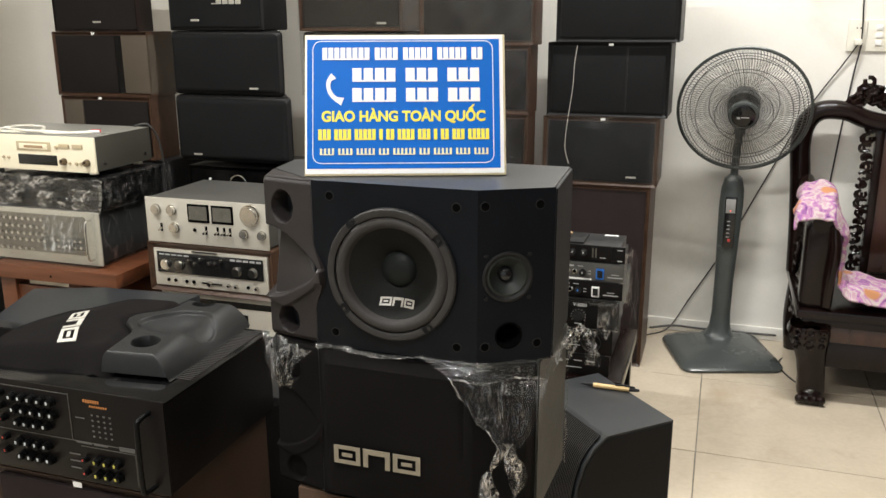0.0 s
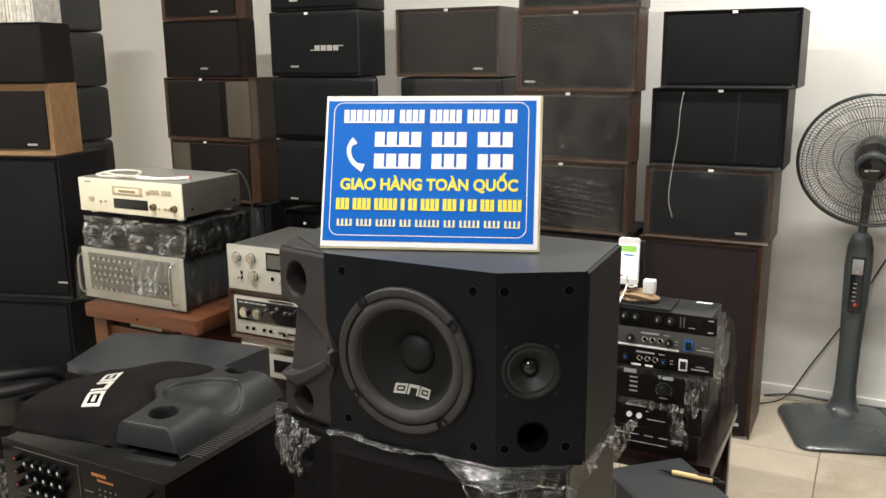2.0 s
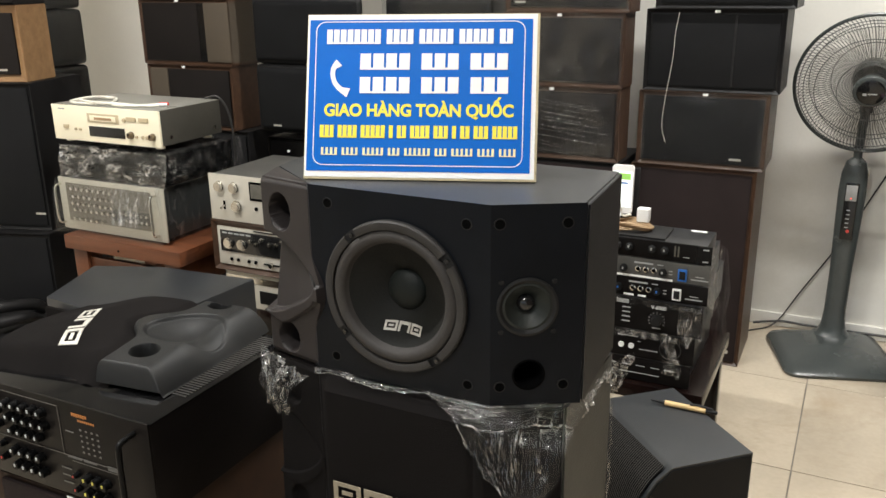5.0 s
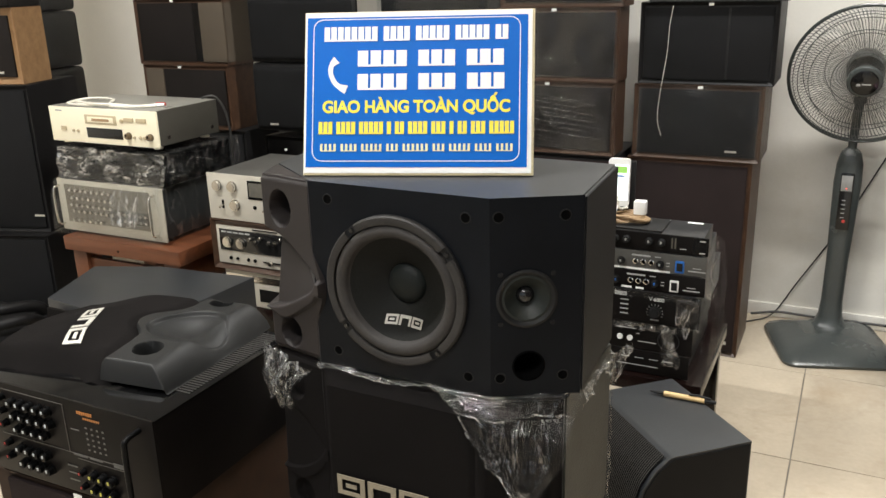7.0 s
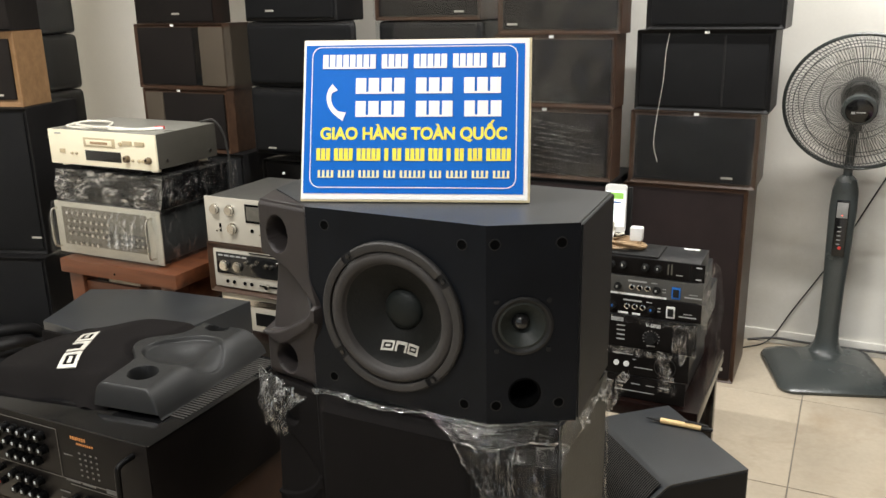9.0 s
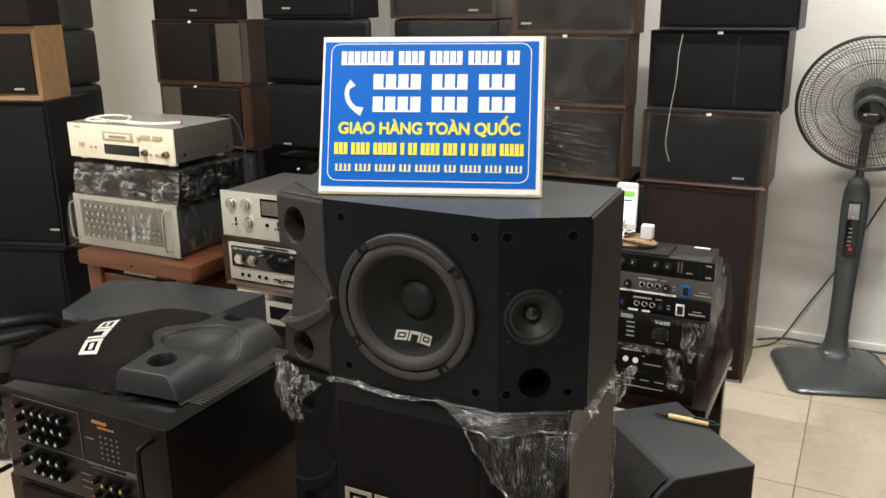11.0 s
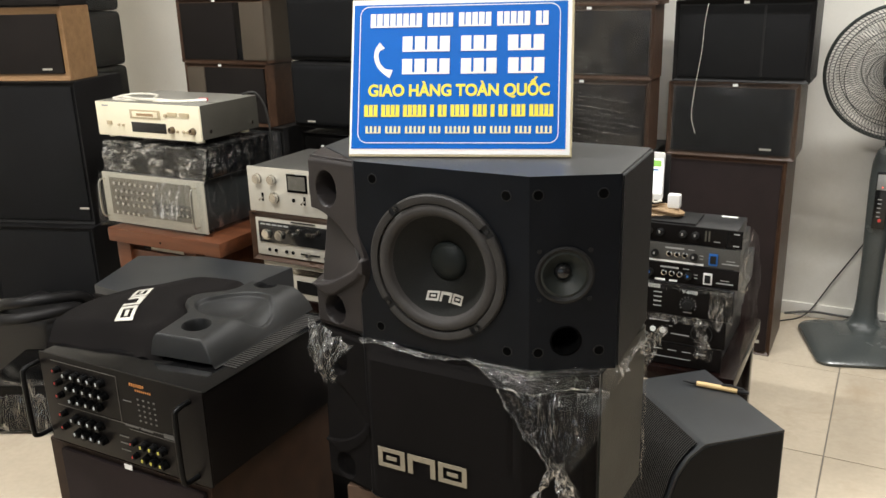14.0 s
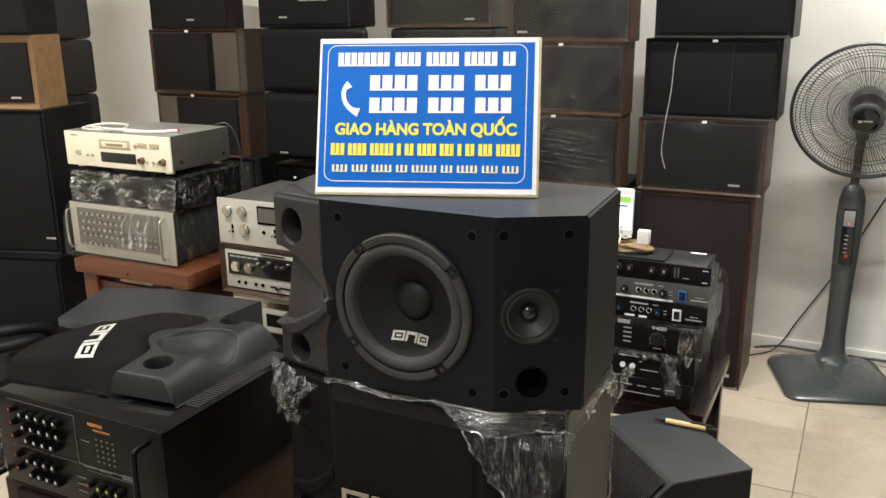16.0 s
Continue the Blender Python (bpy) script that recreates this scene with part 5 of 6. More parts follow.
        part("foot", cy(bmesh.new(), (fx, fy, AZ0 - 0.006), (0, 0, 1), 0.013, 0.0065, 14), M["rubber"], mixer, local=False)
bm = bmesh.new()
for k in range(34):
    y = AY0 + 0.085 + k * 0.0066
    bx(bm, AX1 - 0.078, AX1 - 0.010, y, y + 0.003, AZ1, AZ1 + 0.0012)
part("vent_grid", bm, M["gasket"], mixer, "row of fine vent slats", local=False)
for hx in (AX0 - 0.004, AX1 - 0.026):
    part("handle", tube(bmesh.new(), curve_pts([(hx, AY0, AZ1 - 0.018), (hx, AY0 - 0.024, AZ1 - 0.020), (hx, AY0 - 0.030, AZ1 - 0.035), (hx, AY0 - 0.030, AZ0 + 0.030), (hx, AY0 - 0.024, AZ0 + 0.014), (hx, AY0, AZ0 + 0.012)], 5), 0.0042, 10), M["knob_black"], mixer, "rounded black handle", local=False)
knob_pale = mat("pale_blue_cap", (0.50, 0.53, 0.55), 0.4, var=0.1)
knob_yellow = mat("lime_cap", (0.55, 0.50, 0.08), 0.4, var=0.1)
for r, (z, n) in enumerate(((0.757, 5), (0.736, 5), (0.714, 4))):
    for k in range(n):
        knob(mixer, -1.022 + k * 0.0185 + 0.003 * r, AY0, z, 0.0070, 0.012, M["knob_black"], mark=knob_pale)
for r, z in enumerate((0.679, 0.655)):
    for k in range(4):
        knob(mixer, -1.020 + k * 0.0185 + 0.003 * r, AY0, z, 0.0070, 0.012, M["knob_black"], mark=knob_pale)
for z in (0.761, 0.739, 0.717, 0.684, 0.661):
    knob(mixer, -1.046, AY0, z, 0.0055, 0.011, M["knob_black"], mark=M["red"])
for r, z in enumerate((0.668, 0.645)):
    for k in range(3):
        knob(mixer, -0.870 + k * 0.0185, AY0, z, 0.0070, 0.012, M["knob_black"], mark=knob_yellow)
    knob(mixer, -0.893, AY0, z, 0.005, 0.010, M["knob_black"], mark=M["red"])
fp = front(0, AY0 - 0.0006, 0)
part("print_orange", bars(bmesh.new(), fp, [(-0.887 + k * 0.0044, -0.8845 + k * 0.0044, 0.7660 - 0.0004 * (k % 3), 0.7705) for k in range(7)] + [(-0.876 + k * 0.0042, -0.8738 + k * 0.0042, 0.7585, 0.7615) for k in range(8)]), M["orange"], mixer, "orange printed bars", local=False, smooth=0)
rows = [(-0.875 + k * 0.011, -0.8715 + k * 0.011, 0.744 - r * 0.009, 0.7465 - r * 0.009) for r in range(5) for k in range(4)]
rows += [(-0.905, -0.888, 0.737, 0.7385), (-0.908, -0.880, 0.694, 0.696), (-0.875, -0.85, 0.694, 0.696), (-0.828, -0.80, 0.692, 0.699), (-0.925, -0.905, 0.672, 0.674), (-0.925, -0.905, 0.660, 0.662), (-0.925, -0.905, 0.648, 0.650)]
part("print_pale", bars(bmesh.new(), fp, rows), M["dim_ink"], mixer, "small pale printed bars", local=False, smooth=0)
part("print_frame", bars(bmesh.new(), fp, [(-1.06, -0.915, 0.774, 0.775), (-0.9155, -0.9145, 0.697, 0.775), (-1.06, -0.80, 0.6965, 0.6975), (-0.8, -0.799, 0.635, 0.69), (-0.90, -0.80, 0.689, 0.6898)]), M["grey_metal"], mixer, local=False, smooth=0)

# ---- the grille taken off the main speaker ----
cover = thing("speaker_grille", "removed black cloth grille with charcoal port moulding", "speaker grille", pose(-0.97, 1.15, 0.784))


def quad(c, u, v):
    return (c[0] * (1 - u) + c[1] * u) * (1 - v) + (c[3] * (1 - u) + c[2] * u) * v


MC = [Vector(p) for p in ((-0.896, 1.040), (-0.776, 1.052), (-0.788, 1.312), (-0.908, 1.306))]
CC = [Vector(p) for p in ((-1.105, 1.010), (-0.878, 1.040), (-0.902, 1.306), (-1.118, 1.250))]


def moulding_at(u, v):
    """A soft-edged moulding with a lobe towards the cloth, a sunk teardrop and a hole at each end."""
    p = quad(MC, u, v)
    p.x -= 0.050 * math.exp(-(abs(v - 0.55) / 0.15) ** 2.4) * (1 - u)
    e = min((1 - u) * 0.13 / 0.042, (v + 0.01) * 0.27 / 0.018, (1.01 - v) * 0.27 / 0.018, (u + 0.06) * 0.13 / 0.014)
    z = AZ1 + 0.046 * math.sin(0.5 * math.pi * max(0.0, min(1.0, e))) ** 0.8
    z -= 0.006 * smooth01((0.35 - v) / 0.35)
    x, y = p.x, p.y
    for cx, cyy, rx, ry in ((-0.866, 1.284, 0.0225, 0.0155), (-0.852, 1.098, 0.0245, 0.0215)):
        r = math.hypot((x - cx) / rx, (y - cyy) / ry)
        z -= 0.036 * smooth01((1 - r) / 0.16)
    dx, dy = x + 0.858, y - 1.190
    r = math.hypot((dx * 0.94 + dy * 0.34) / 0.066, (dy * 0.94 - dx * 0.34) / (0.058 - 0.012 * max(-1.0, min(1.0, -dx / 0.06))))
    z -= 0.007 * smooth01((1 - r) / 0.11) + 0.015 * smooth01((1 - r) / 0.9)
    return Vector((x, y, max(AZ1 + 0.002, z)))


def cloth_z(u, v):
    e = min((v + 0.02) * 0.24 / 0.05, (1.01 - v) * 0.24 / 0.017)
    z = 0.790 + 0.036 * smooth01(e) - 0.010 * smooth01((u - 0.84) / 0.12)
    z -= 0.020 * smooth01((0.55 - u) / 0.55)
    return z - 0.022 * math.exp(-((u - 0.60) / 0.20) ** 2) * smooth01((0.36 - v) / 0.26)


def cloth_at(u, v):
    p = quad(CC, u, v)
    p.x -= 0.048 * math.exp(-(abs(v - 0.55) / 0.15) ** 2.4) * u * smooth01((0.97 - v) / 0.1)
    p.x -= 0.035 * math.sin(math.pi * min(1.0, v * 1.05)) * (1 - u)
    p.y += 0.016 * math.sin(math.pi * u) * smooth01(v * 1.5)
    return Vector((p.x, p.y, cloth_z(u, v)))


def skirt_at(u, v):
    """The turned-down front edge of the cloth."""
    p = cloth_at(u, 0.0)
    return Vector((p.x, p.y + 0.004 * v, p.z + (0.7855 - p.z) * v))


stretched = part("cloth", sheet(cloth_at, 60, 60), M["cloth"], cover, "black stretched cloth", local=False, smooth=60)
bpy.context.view_layer.update()
part("cloth_edge", sheet(skirt_at, 40, 3), M["cloth"], cover, "turned-down cloth edge", local=False, smooth=60)
part("port_moulding", sheet(moulding_at, 120, 190), M["grey_plastic"], cover, "charcoal plastic moulding with two holes", local=False, smooth=60)
for k in range(3):
    mk = badge_block(bmesh.new(), pose(-1.026, 1.134, 0.0, 0, 0, -61), 0.122, 0.029, k)
    to_cloth = PLACE[cover].inverted()
    for v in mk.verts:
        found, spot, _, _ = stretched.ray_cast(to_cloth @ Vector((v.co.x, v.co.y, 2.0)), (0, 0, -1))
        v.co.z += (PLACE[cover] @ spot).z + 0.001 if found else 0.80
    part("maker_mark", mk, M["logo"], cover, "pale framed block", local=False)

# grey cabinet behind the mixer amplifier
gs = thing("karaoke_speaker", "charcoal speaker cabinet behind the mixer amplifier", "loudspeaker", pose(-1.55, 1.75, 0))
gp = [(-1.715, 1.600), (-1.35, 1.56), (-1.318, 1.925), (-1.62, 1.90), (-1.80, 1.830)]
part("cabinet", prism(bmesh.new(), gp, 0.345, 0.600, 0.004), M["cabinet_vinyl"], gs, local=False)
part("grille", box(-1.69, -1.37, 1.572, 1.582, 0.358, 0.588, bev=0.004), M["cloth"], gs, "black cloth grille", local=False)
base = thing("carton", "brown carton under the charcoal speaker", "box", pose(-1.55, 1.75, 0))
part("body", box(-0.2, 0.2, -0.13, 0.13, 0, 0.344, bev=0.003), M["carton"], base)

# Added box that keeps the gap beside the lower speaker dark.
hid = thing("floor_speaker", "dark box added to fill the gap behind the karaoke pair", "loudspeaker", pose(-0.80, 1.50, 0))
part("cabinet", box(-0.16, 0.16, -0.10, 0.14, 0, 0.60, bev=0.006), M["black_vinyl"], hid)
part("grille", box(-0.145, 0.145, -0.106, -0.10, 0.015, 0.585, bev=0.003), M["cloth"], hid)

# wrapped unit on the floor
wu = thing("wrapped_unit", "dark hi-fi unit on the floor in crumpled film", "hi-fi unit", pose(-2.22, 1.80, 0, 0, 0, 25))
part("chassis", box(-0.18, 0.16, -0.12, 0.16, 0.008, 0.17, bev=0.004), M["black_metal"], wu)
for sx in (-0.15, 0.13):
    part("foot", cy(bmesh.new(), (sx, -0.09, 0), (0, 0, 1), 0.014, 0.009, 12), M["rubber"], wu)
part("wrap", sheet(lambda u, v: Vector((-0.2 + 0.4 * u, -0.135 + 0.02 * v, 0.004 + 0.18 * v)) + crumple((u * 0.5, 0.1, v * 0.2), 0.014, 16, 12.0), 60, 30), M["film"], wu, "crumpled clear film")
part("wrap_side", sheet(lambda u, v: Vector((0.175, -0.14 + 0.32 * u, 0.004 + 0.18 * v)) + crumple((0.5, u * 0.4, v * 0.2), 0.012, 16, 14.0), 50, 30), M["film"], wu, "crumpled clear film")
bag = thing("equipment_bag", "black padded carrying bag with two thick straps", "bag", pose(-2.53, 2.02, 0))
part("body", box(-0.17, 0.17, -0.12, 0.12, 0, 0.262, bev=0.03, seg=4), M["black_vinyl"], bag)
part("strap", tube(bmesh.new(), curve_pts([(-2.66, 1.86, 0.24), (-2.56, 1.81, 0.285), (-2.45, 1.80, 0.300), (-2.37, 1.86, 0.305), (-2.34, 1.98, 0.295), (-2.36, 2.06, 0.25)], 8), 0.020, 10), M["black_vinyl"], bag, "thick padded strap", local=False)
part("strap", tube(bmesh.new(), curve_pts([(-2.68, 1.95, 0.25), (-2.58, 1.90, 0.300), (-2.50, 1.90, 0.318), (-2.44, 1.97, 0.318), (-2.40, 2.07, 0.300), (-2.40, 2.12, 0.25)], 8), 0.020, 10), M["black_vinyl"], bag, "thick padded strap", local=False)

# ---- rack of amplifiers on a low table ----
low = thing("low_table", "dark wooden low table under the amplifier rack", "table", pose(-0.42, 2.36, 0))
part("tabletop", box(-0.25, 0.23, -0.19, 0.24, 0.345, 0.385, bev=0.005), M["dark_wood"], low)
for sx in (-0.22, 0.2):
    for sy in (-0.15, 0.2):
        part("leg", box(sx - 0.02, sx + 0.02, sy - 0.02, sy + 0.02, 0, 0.345, bev=0.003), M["dark_wood"], low)


def rack_unit(name, label, x0, x1, y, z0, z1, depth, face=None):
    th = thing(name, label, "amplifier", pose((x0 + x1) / 2, y, z0), "rack amplifiers")
    w, h = x1 - x0, z1 - z0
    part("chassis", box(-w / 2 + 0.012, w / 2 - 0.012, 0.003, depth, 0.0, h, bev=0.0015), M["rack_metal"], th)
    part("faceplate", box(-w / 2, w / 2, 0, 0.003, 0.001, h - 0.001, bev=0.0008), face or M["rack_metal"], th)
    return th


RY, RX0, RX1 = 2.19, -0.635, -0.202
u6 = rack_unit("power_amplifier", "black amplifier with slotted front at the rack's foot", RX0, RX1 - 0.025, RY, 0.386, 0.447, 0.36, M["matt_case"])
part("slots", bars(bmesh.new(), front(0, -0.0006, 0.04), [(-0.18 + k * 0.036, -0.158 + k * 0.036, 0, 0.002) for k in range(10)] + [(-0.15, -0.05, -0.02, -0.018), (0.03, 0.13, -0.02, -0.018)]), M["pale_ink"], u6, "pale slot marks", smooth=0)
u5 = rack_unit("power_amplifier", "black amplifier with white buttons behind torn film", RX0, RX1 - 0.02, RY, 0.448, 0.522, 0.36, M["matt_case"])
for kx in (0.03, 0.055):
    part("button", cy(bmesh.new(), (kx, 0.0, 0.03), (0, -1, 0), 0.007, 0.004, 16), M["white"], u5, "white oval button")
part("print", bars(bmesh.new(), front(0, -0.0006, 0.055), [(0.02, 0.07, 0, 0.002), (0.07, 0.078, -0.012, -0.01), (0.075, 0.12, -0.032, -0.03)]), M["pale_ink"], u5, smooth=0)
bm = bmesh.new()
lathe(bm, [(0.024, 0.0), (0.0255, 0.002), (0.027, 0.0)], front(0.15, -0.001, 0.035), 40)
part("dial_ring", bm, M["rubber"], u5)
u4 = rack_unit("power_amplifier", "black power amplifier with one knob, partly film-wrapped", RX0, RX1 - 0.006, RY - 0.004, 0.523, 0.606, 0.38, M["matt_case"])
knob(u4, -0.315, RY - 0.004, 0.556, 0.013, 0.014, M["rubber"])
bm = bmesh.new()
for k in range(11):
    a = radians(-120 + 24 * k)
    c = front(-0.315, RY - 0.0046, 0.556)
    bx(bm, -0.0006, 0.0006, 0.0175, 0.021, 0, 0.0006, m=c @ pose(0, 0, 0, 0, 0, math.degrees(a)))
part("dial_marks", bm, M["pale_ink"], u4, local=False, smooth=0)
writing("lettering", "V-6000", front(-0.312, RY - 0.0047, 0.589), 0.013, M["white"], u4, width=0.036)
part("print", bars(bmesh.new(), front(-0.36, RY - 0.0046, 0.0), [(-0.055, -0.025, 0.590, 0.6), (-0.04, -0.02, 0.578, 0.581), (-0.04, -0.02, 0.566, 0.569), (-0.04, -0.02, 0.554, 0.557), (-0.04, -0.02, 0.542, 0.545), (0.035, 0.055, 0.5345, 0.537)]), M["pale_ink"], u4, local=False, smooth=0)
u3 = rack_unit("mixer_unit", "slim black mixer with a white framed switch", RX0, RX1, RY, 0.607, 0.656, 0.22, M["matt_case"])
u2 = rack_unit("mixer_unit", "slim grey mixer with a blue framed switch", RX0, RX1, RY, 0.657, 0.708, 0.22, M["grey_metal"])
for u, z0, fm in ((u3, 0.607, M["white"]), (u2, 0.657, M["bright_blue"])):
    dx = -0.273 if u is u3 else -0.263
    sw = part("switch_frame", box(dx - 0.0105, dx + 0.0105, RY - 0.003, RY, z0 + 0.006, z0 + 0.036, bev=0.002), fm, u, "framed rocker switch", local=False)
    part("rocker", box(dx - 0.007, dx + 0.007, RY - 0.005, RY - 0.003, z0 + 0.011, z0 + 0.031, bev=0.001), M["rubber"], sw, local=False)
    for k in range(3):
        j = part("jack", lathe(bmesh.new(), [(0.0075, 0.0), (0.0075, 0.003), (0.0045, 0.004), (0.004, 0.001)], front(dx - 0.085 + k * 0.019 - 0.02, RY, z0 + 0.024), 24), M["chrome"], u, "round jack socket", local=False)
        part("jack_hole", lathe(bmesh.new(), [(0.0042, 0.0015), (0.0, 0.0015)], front(dx - 0.085 + k * 0.019 - 0.02, RY, z0 + 0.024), 16), M["hole"], j, local=False)
    knob(u, dx - 0.046, RY, z0 + 0.022, 0.0085, 0.012, M["rubber"], mark=M["bright_blue"] if u is u3 else M["pale_ink"])
    knob(u, dx - 0.140, RY, z0 + 0.022, 0.0085, 0.012, M["rubber"], mark=M["bright_blue"] if u is u3 else M["pale_ink"])
    part("print", bars(bmesh.new(), front(0, RY - 0.0006, z0), [(dx - 0.115, dx - 0.07, 0.037, 0.041), (dx - 0.06, dx - 0.045, 0.038, 0.040), (dx - 0.032, dx - 0.024, 0.026, 0.028), (dx - 0.032, dx - 0.024, 0.018, 0.020), (dx + 0.02, dx + 0.06, 0.012, 0.015), (dx + 0.03, dx + 0.05, 0.02, 0.022)]), M["pale_ink"], u, local=False, smooth=0)
part("light_strip", bars(bmesh.new(), front(0, RY - 0.0006, 0.659), [(-0.62, -0.285, 0.0, 0.005)]), M["white"], u2, "white strip", local=False, smooth=0)
part("label_dots", bars(bmesh.new(), front(0, RY - 0.0007, 0.61), [(-0.40, -0.375, 0.0, 0.005), (-0.365, -0.345, 0.0, 0.005)]), M["white"], u3, local=False, smooth=0)
u1 = rack_unit("effects_unit", "slim black effects unit with level meters on top", RX0, RX1 + 0.002, RY, 0.709, 0.755, 0.13, M["matt_case"])
for kx in (-0.42, -0.392, -0.338, -0.308):
    knob(u1, kx, RY, 0.734, 0.0085, 0.012, M["rubber"], mark=M["pale_ink"])
for kx in (-0.284, -0.276):
    part("level_meter", box(kx - 0.002, kx + 0.002, RY - 0.0015, RY, 0.722, 0.748), M["smoke_glass"], u1, local=False)
part("end_plate", box(-0.236, -0.201, RY - 0.0012, RY, 0.711, 0.753), M["gloss_black"], u1, local=False)
part("print", bars(bmesh.new(), front(0, RY - 0.0014, 0.0), [(-0.22, -0.207, 0.745, 0.748), (-0.22, -0.207, 0.716, 0.719), (-0.265, -0.25, 0.722, 0.724)]), M["pale_ink"], u1, local=False, smooth=0)
for sx0, sx1 in ((-0.335, -0.312), (-0.27, -0.232)):
    part("label", box(sx0, sx1, RY + 0.112, RY + 0.122, 0.7552, 0.7558), M["white"], u1, "white label", local=False)


fr = thing("loose_film", "torn clear film over the amplifier rack", "plastic film", pose(-0.2, 2.2, 0.6))
part("film", sheet(lambda u, v: Vector((-0.262 + 0.056 * u, RY - 0.012, 0.603 - 0.083 * v)) + crumple((u * 0.2, v * 0.2, 0.3), 0.008, 22, 7.0), 24, 30), M["film_heavy"], fr, local=False)
part("film", sheet(lambda u, v: Vector((-0.50 + 0.29 * u, RY - 0.013, 0.608 - 0.016 * v * (1 + 0.6 * noise.noise(Vector((u * 14, 1, 0)))))) + crumple((u * 0.5, v * 0.1, 1.3), 0.007, 30, 2.0), 70, 8), M["film"], fr, local=False)
part("film", sheet(lambda u, v: Vector((-0.50 + 0.27 * u, RY - 0.013, 0.526 - 0.018 * v * (1 + 0.6 * noise.noise(Vector((u * 14, 5, 0)))))) + crumple((u * 0.5, v * 0.1, 4.3), 0.008, 30, 3.0), 70, 8), M["film_heavy"], fr, local=False)
part("film", sheet(lambda u, v: Vector((-0.305 + 0.04 * u + 0.02 * v, RY - 0.016, 0.52 - 0.10 * v)) + crumple((u * 0.1, v * 0.2, 8.3), 0.010, 34, 4.0), 12, 30), M["film_heavy"], fr, "hanging strip of film", local=False)
part("film", sheet(lambda u, v: Vector((-0.196 + 0.02 * math.sin(3 * v), RY + 0.0 + 0.19 * u, 0.70 - 0.34 * v + 0.03 * math.sin(u * 3))) + crumple((u * 0.3, v * 0.5, 6.3), 0.012, 9, 5.0), 40, 50), M["film_thin"], fr, "film down the rack's side", local=False)
part("film", sheet(lambda u, v: Vector((-0.203 + 0.020 * u, RY + 0.01 + 0.04 * u, 0.735 - 0.15 * v)) + crumple((u * 0.3, v * 0.5, 2.3), 0.006, 12, 8.0), 14, 30), M["film_heavy"], fr, "bunched film on the rack's edge", local=False)

# phone on charge
plate = thing("small_tray", "thin black tray on the effects unit", "tray", pose(-0.41, 2.24, 0.7555))
part("plate", box(-0.09, 0.10, -0.045, 0.06, 0, 0.005, bev=0.002), M["rubber"], plate)
coil = thing("cable_coil", "loosely coiled tan cable on a tray", "cable", pose(-0.40, 2.245, 0.7606))
pts = []
for k in range(90):
    a = k * 0.42
    r = 0.034 + 0.006 * math.sin(k * 0.9)
    pts.append((r * 1.25 * math.cos(a), r * 0.8 * math.sin(a), 0.0035 + 0.018 * k / 90 + 0.002 * math.sin(k * 1.7)))
part("wire", tube(bmesh.new(), pts, 0.0028, 6), M["tan_cable"], coil)
chg = thing("charger", "white plug charger standing on a cable coil", "charger", pose(-0.375, 2.245, 0.783))
part("body", box(-0.015, 0.015, -0.012, 0.012, 0, 0.034, bev=0.004), M["white"], chg)
part("wire", tube(bmesh.new(), curve_pts([(-0.035, 0.015, 0.01), (-0.055, 0.02, 0.004), (-0.065, 0.02, 0.02), (-0.062, 0.02, 0.035)]), 0.003, 8), M["white_cable"], chg)
holder = thing("phone_holder", "dark upright phone holder", "phone holder", pose(-0.42, 2.275, 0.7555))
part("post", box(-0.028, 0.022, 0.004, 0.012, 0.0, 0.150, bev=0.002), M["rubber"], holder)
part("base", box(-0.04, 0.04, -0.004, 0.03, 0.0052, 0.012, bev=0.002), M["rubber"], holder)
ph = thing("phone", "white smartphone with a lit screen in a holder", "phone", pose(-0.437, 2.268, 0.792, -4, 0, 3))
part("body", prism(bmesh.new(), rounded(-0.027, 0.027, 0, 0.120, 0.008), -0.004, 0.004, 0.001, m=pose(0, 0, 0, 90, 0, 0)), M["white"], ph)
sc = part("screen", box(-0.0235, 0.0235, -0.0048, -0.0040, 0.016, 0.104), M["screen"], ph, "lit screen")
part("icon", box(-0.018, 0.02, -0.0053, -0.0048, 0.084, 0.100), M["led_green"], sc)
part("icon", box(-0.012, 0.014, -0.0053, -0.0048, 0.074, 0.078), M["bright_blue"], sc)
part("icon", box(-0.022, -0.010, -0.0053, -0.0048, 0.020, 0.025), M["red"], sc)
part("charging_cable", tube(bmesh.new(), curve_pts([(0.0, -0.004, 0.002), (0.0, -0.03, -0.012), (-0.002, -0.075, -0.030), (-0.004, -0.098, -0.055), (-0.006, -0.100, -0.105)]), 0.0022, 8), M["white"], ph, "thin white charging cable")
part("home_button", cy(bmesh.new(), (0, -0.004, 0.009), (0, -1, 0), 0.004, 0.0006, 16), M["silver"], ph)

# ---- floor monitor with a pen on it ----
SU = Vector((-0.682, 0.731))
SV = Vector((-0.731, -0.682))
SR = Vector((-0.038, 1.798))
prof = [(0.0, 0.0), (0.0, 0.476), (0.170, 0.476), (0.178, 0.474), (0.208, 0.452), (0.232, 0.418), (0.247, 0.370), (0.254, 0.30), (0.256, 0.19), (0.256, 0.0)]
mon = thing("floor_monitor", "black floor monitor speaker with a perforated sloping front", "loudspeaker", pose(SR.x, SR.y, 0))


def monitor_slab(w0, w1, pf):
    bm = bmesh.new()
    rings = []
    for w in (w0, w1):
        rings.append([bm.verts.new((SR.x + SU.x * w + SV.x * a, SR.y + SU.y * w + SV.y * a, z)) for a, z in pf])
    n = len(pf)
    for k in range(n):
        j = (k + 1) % n
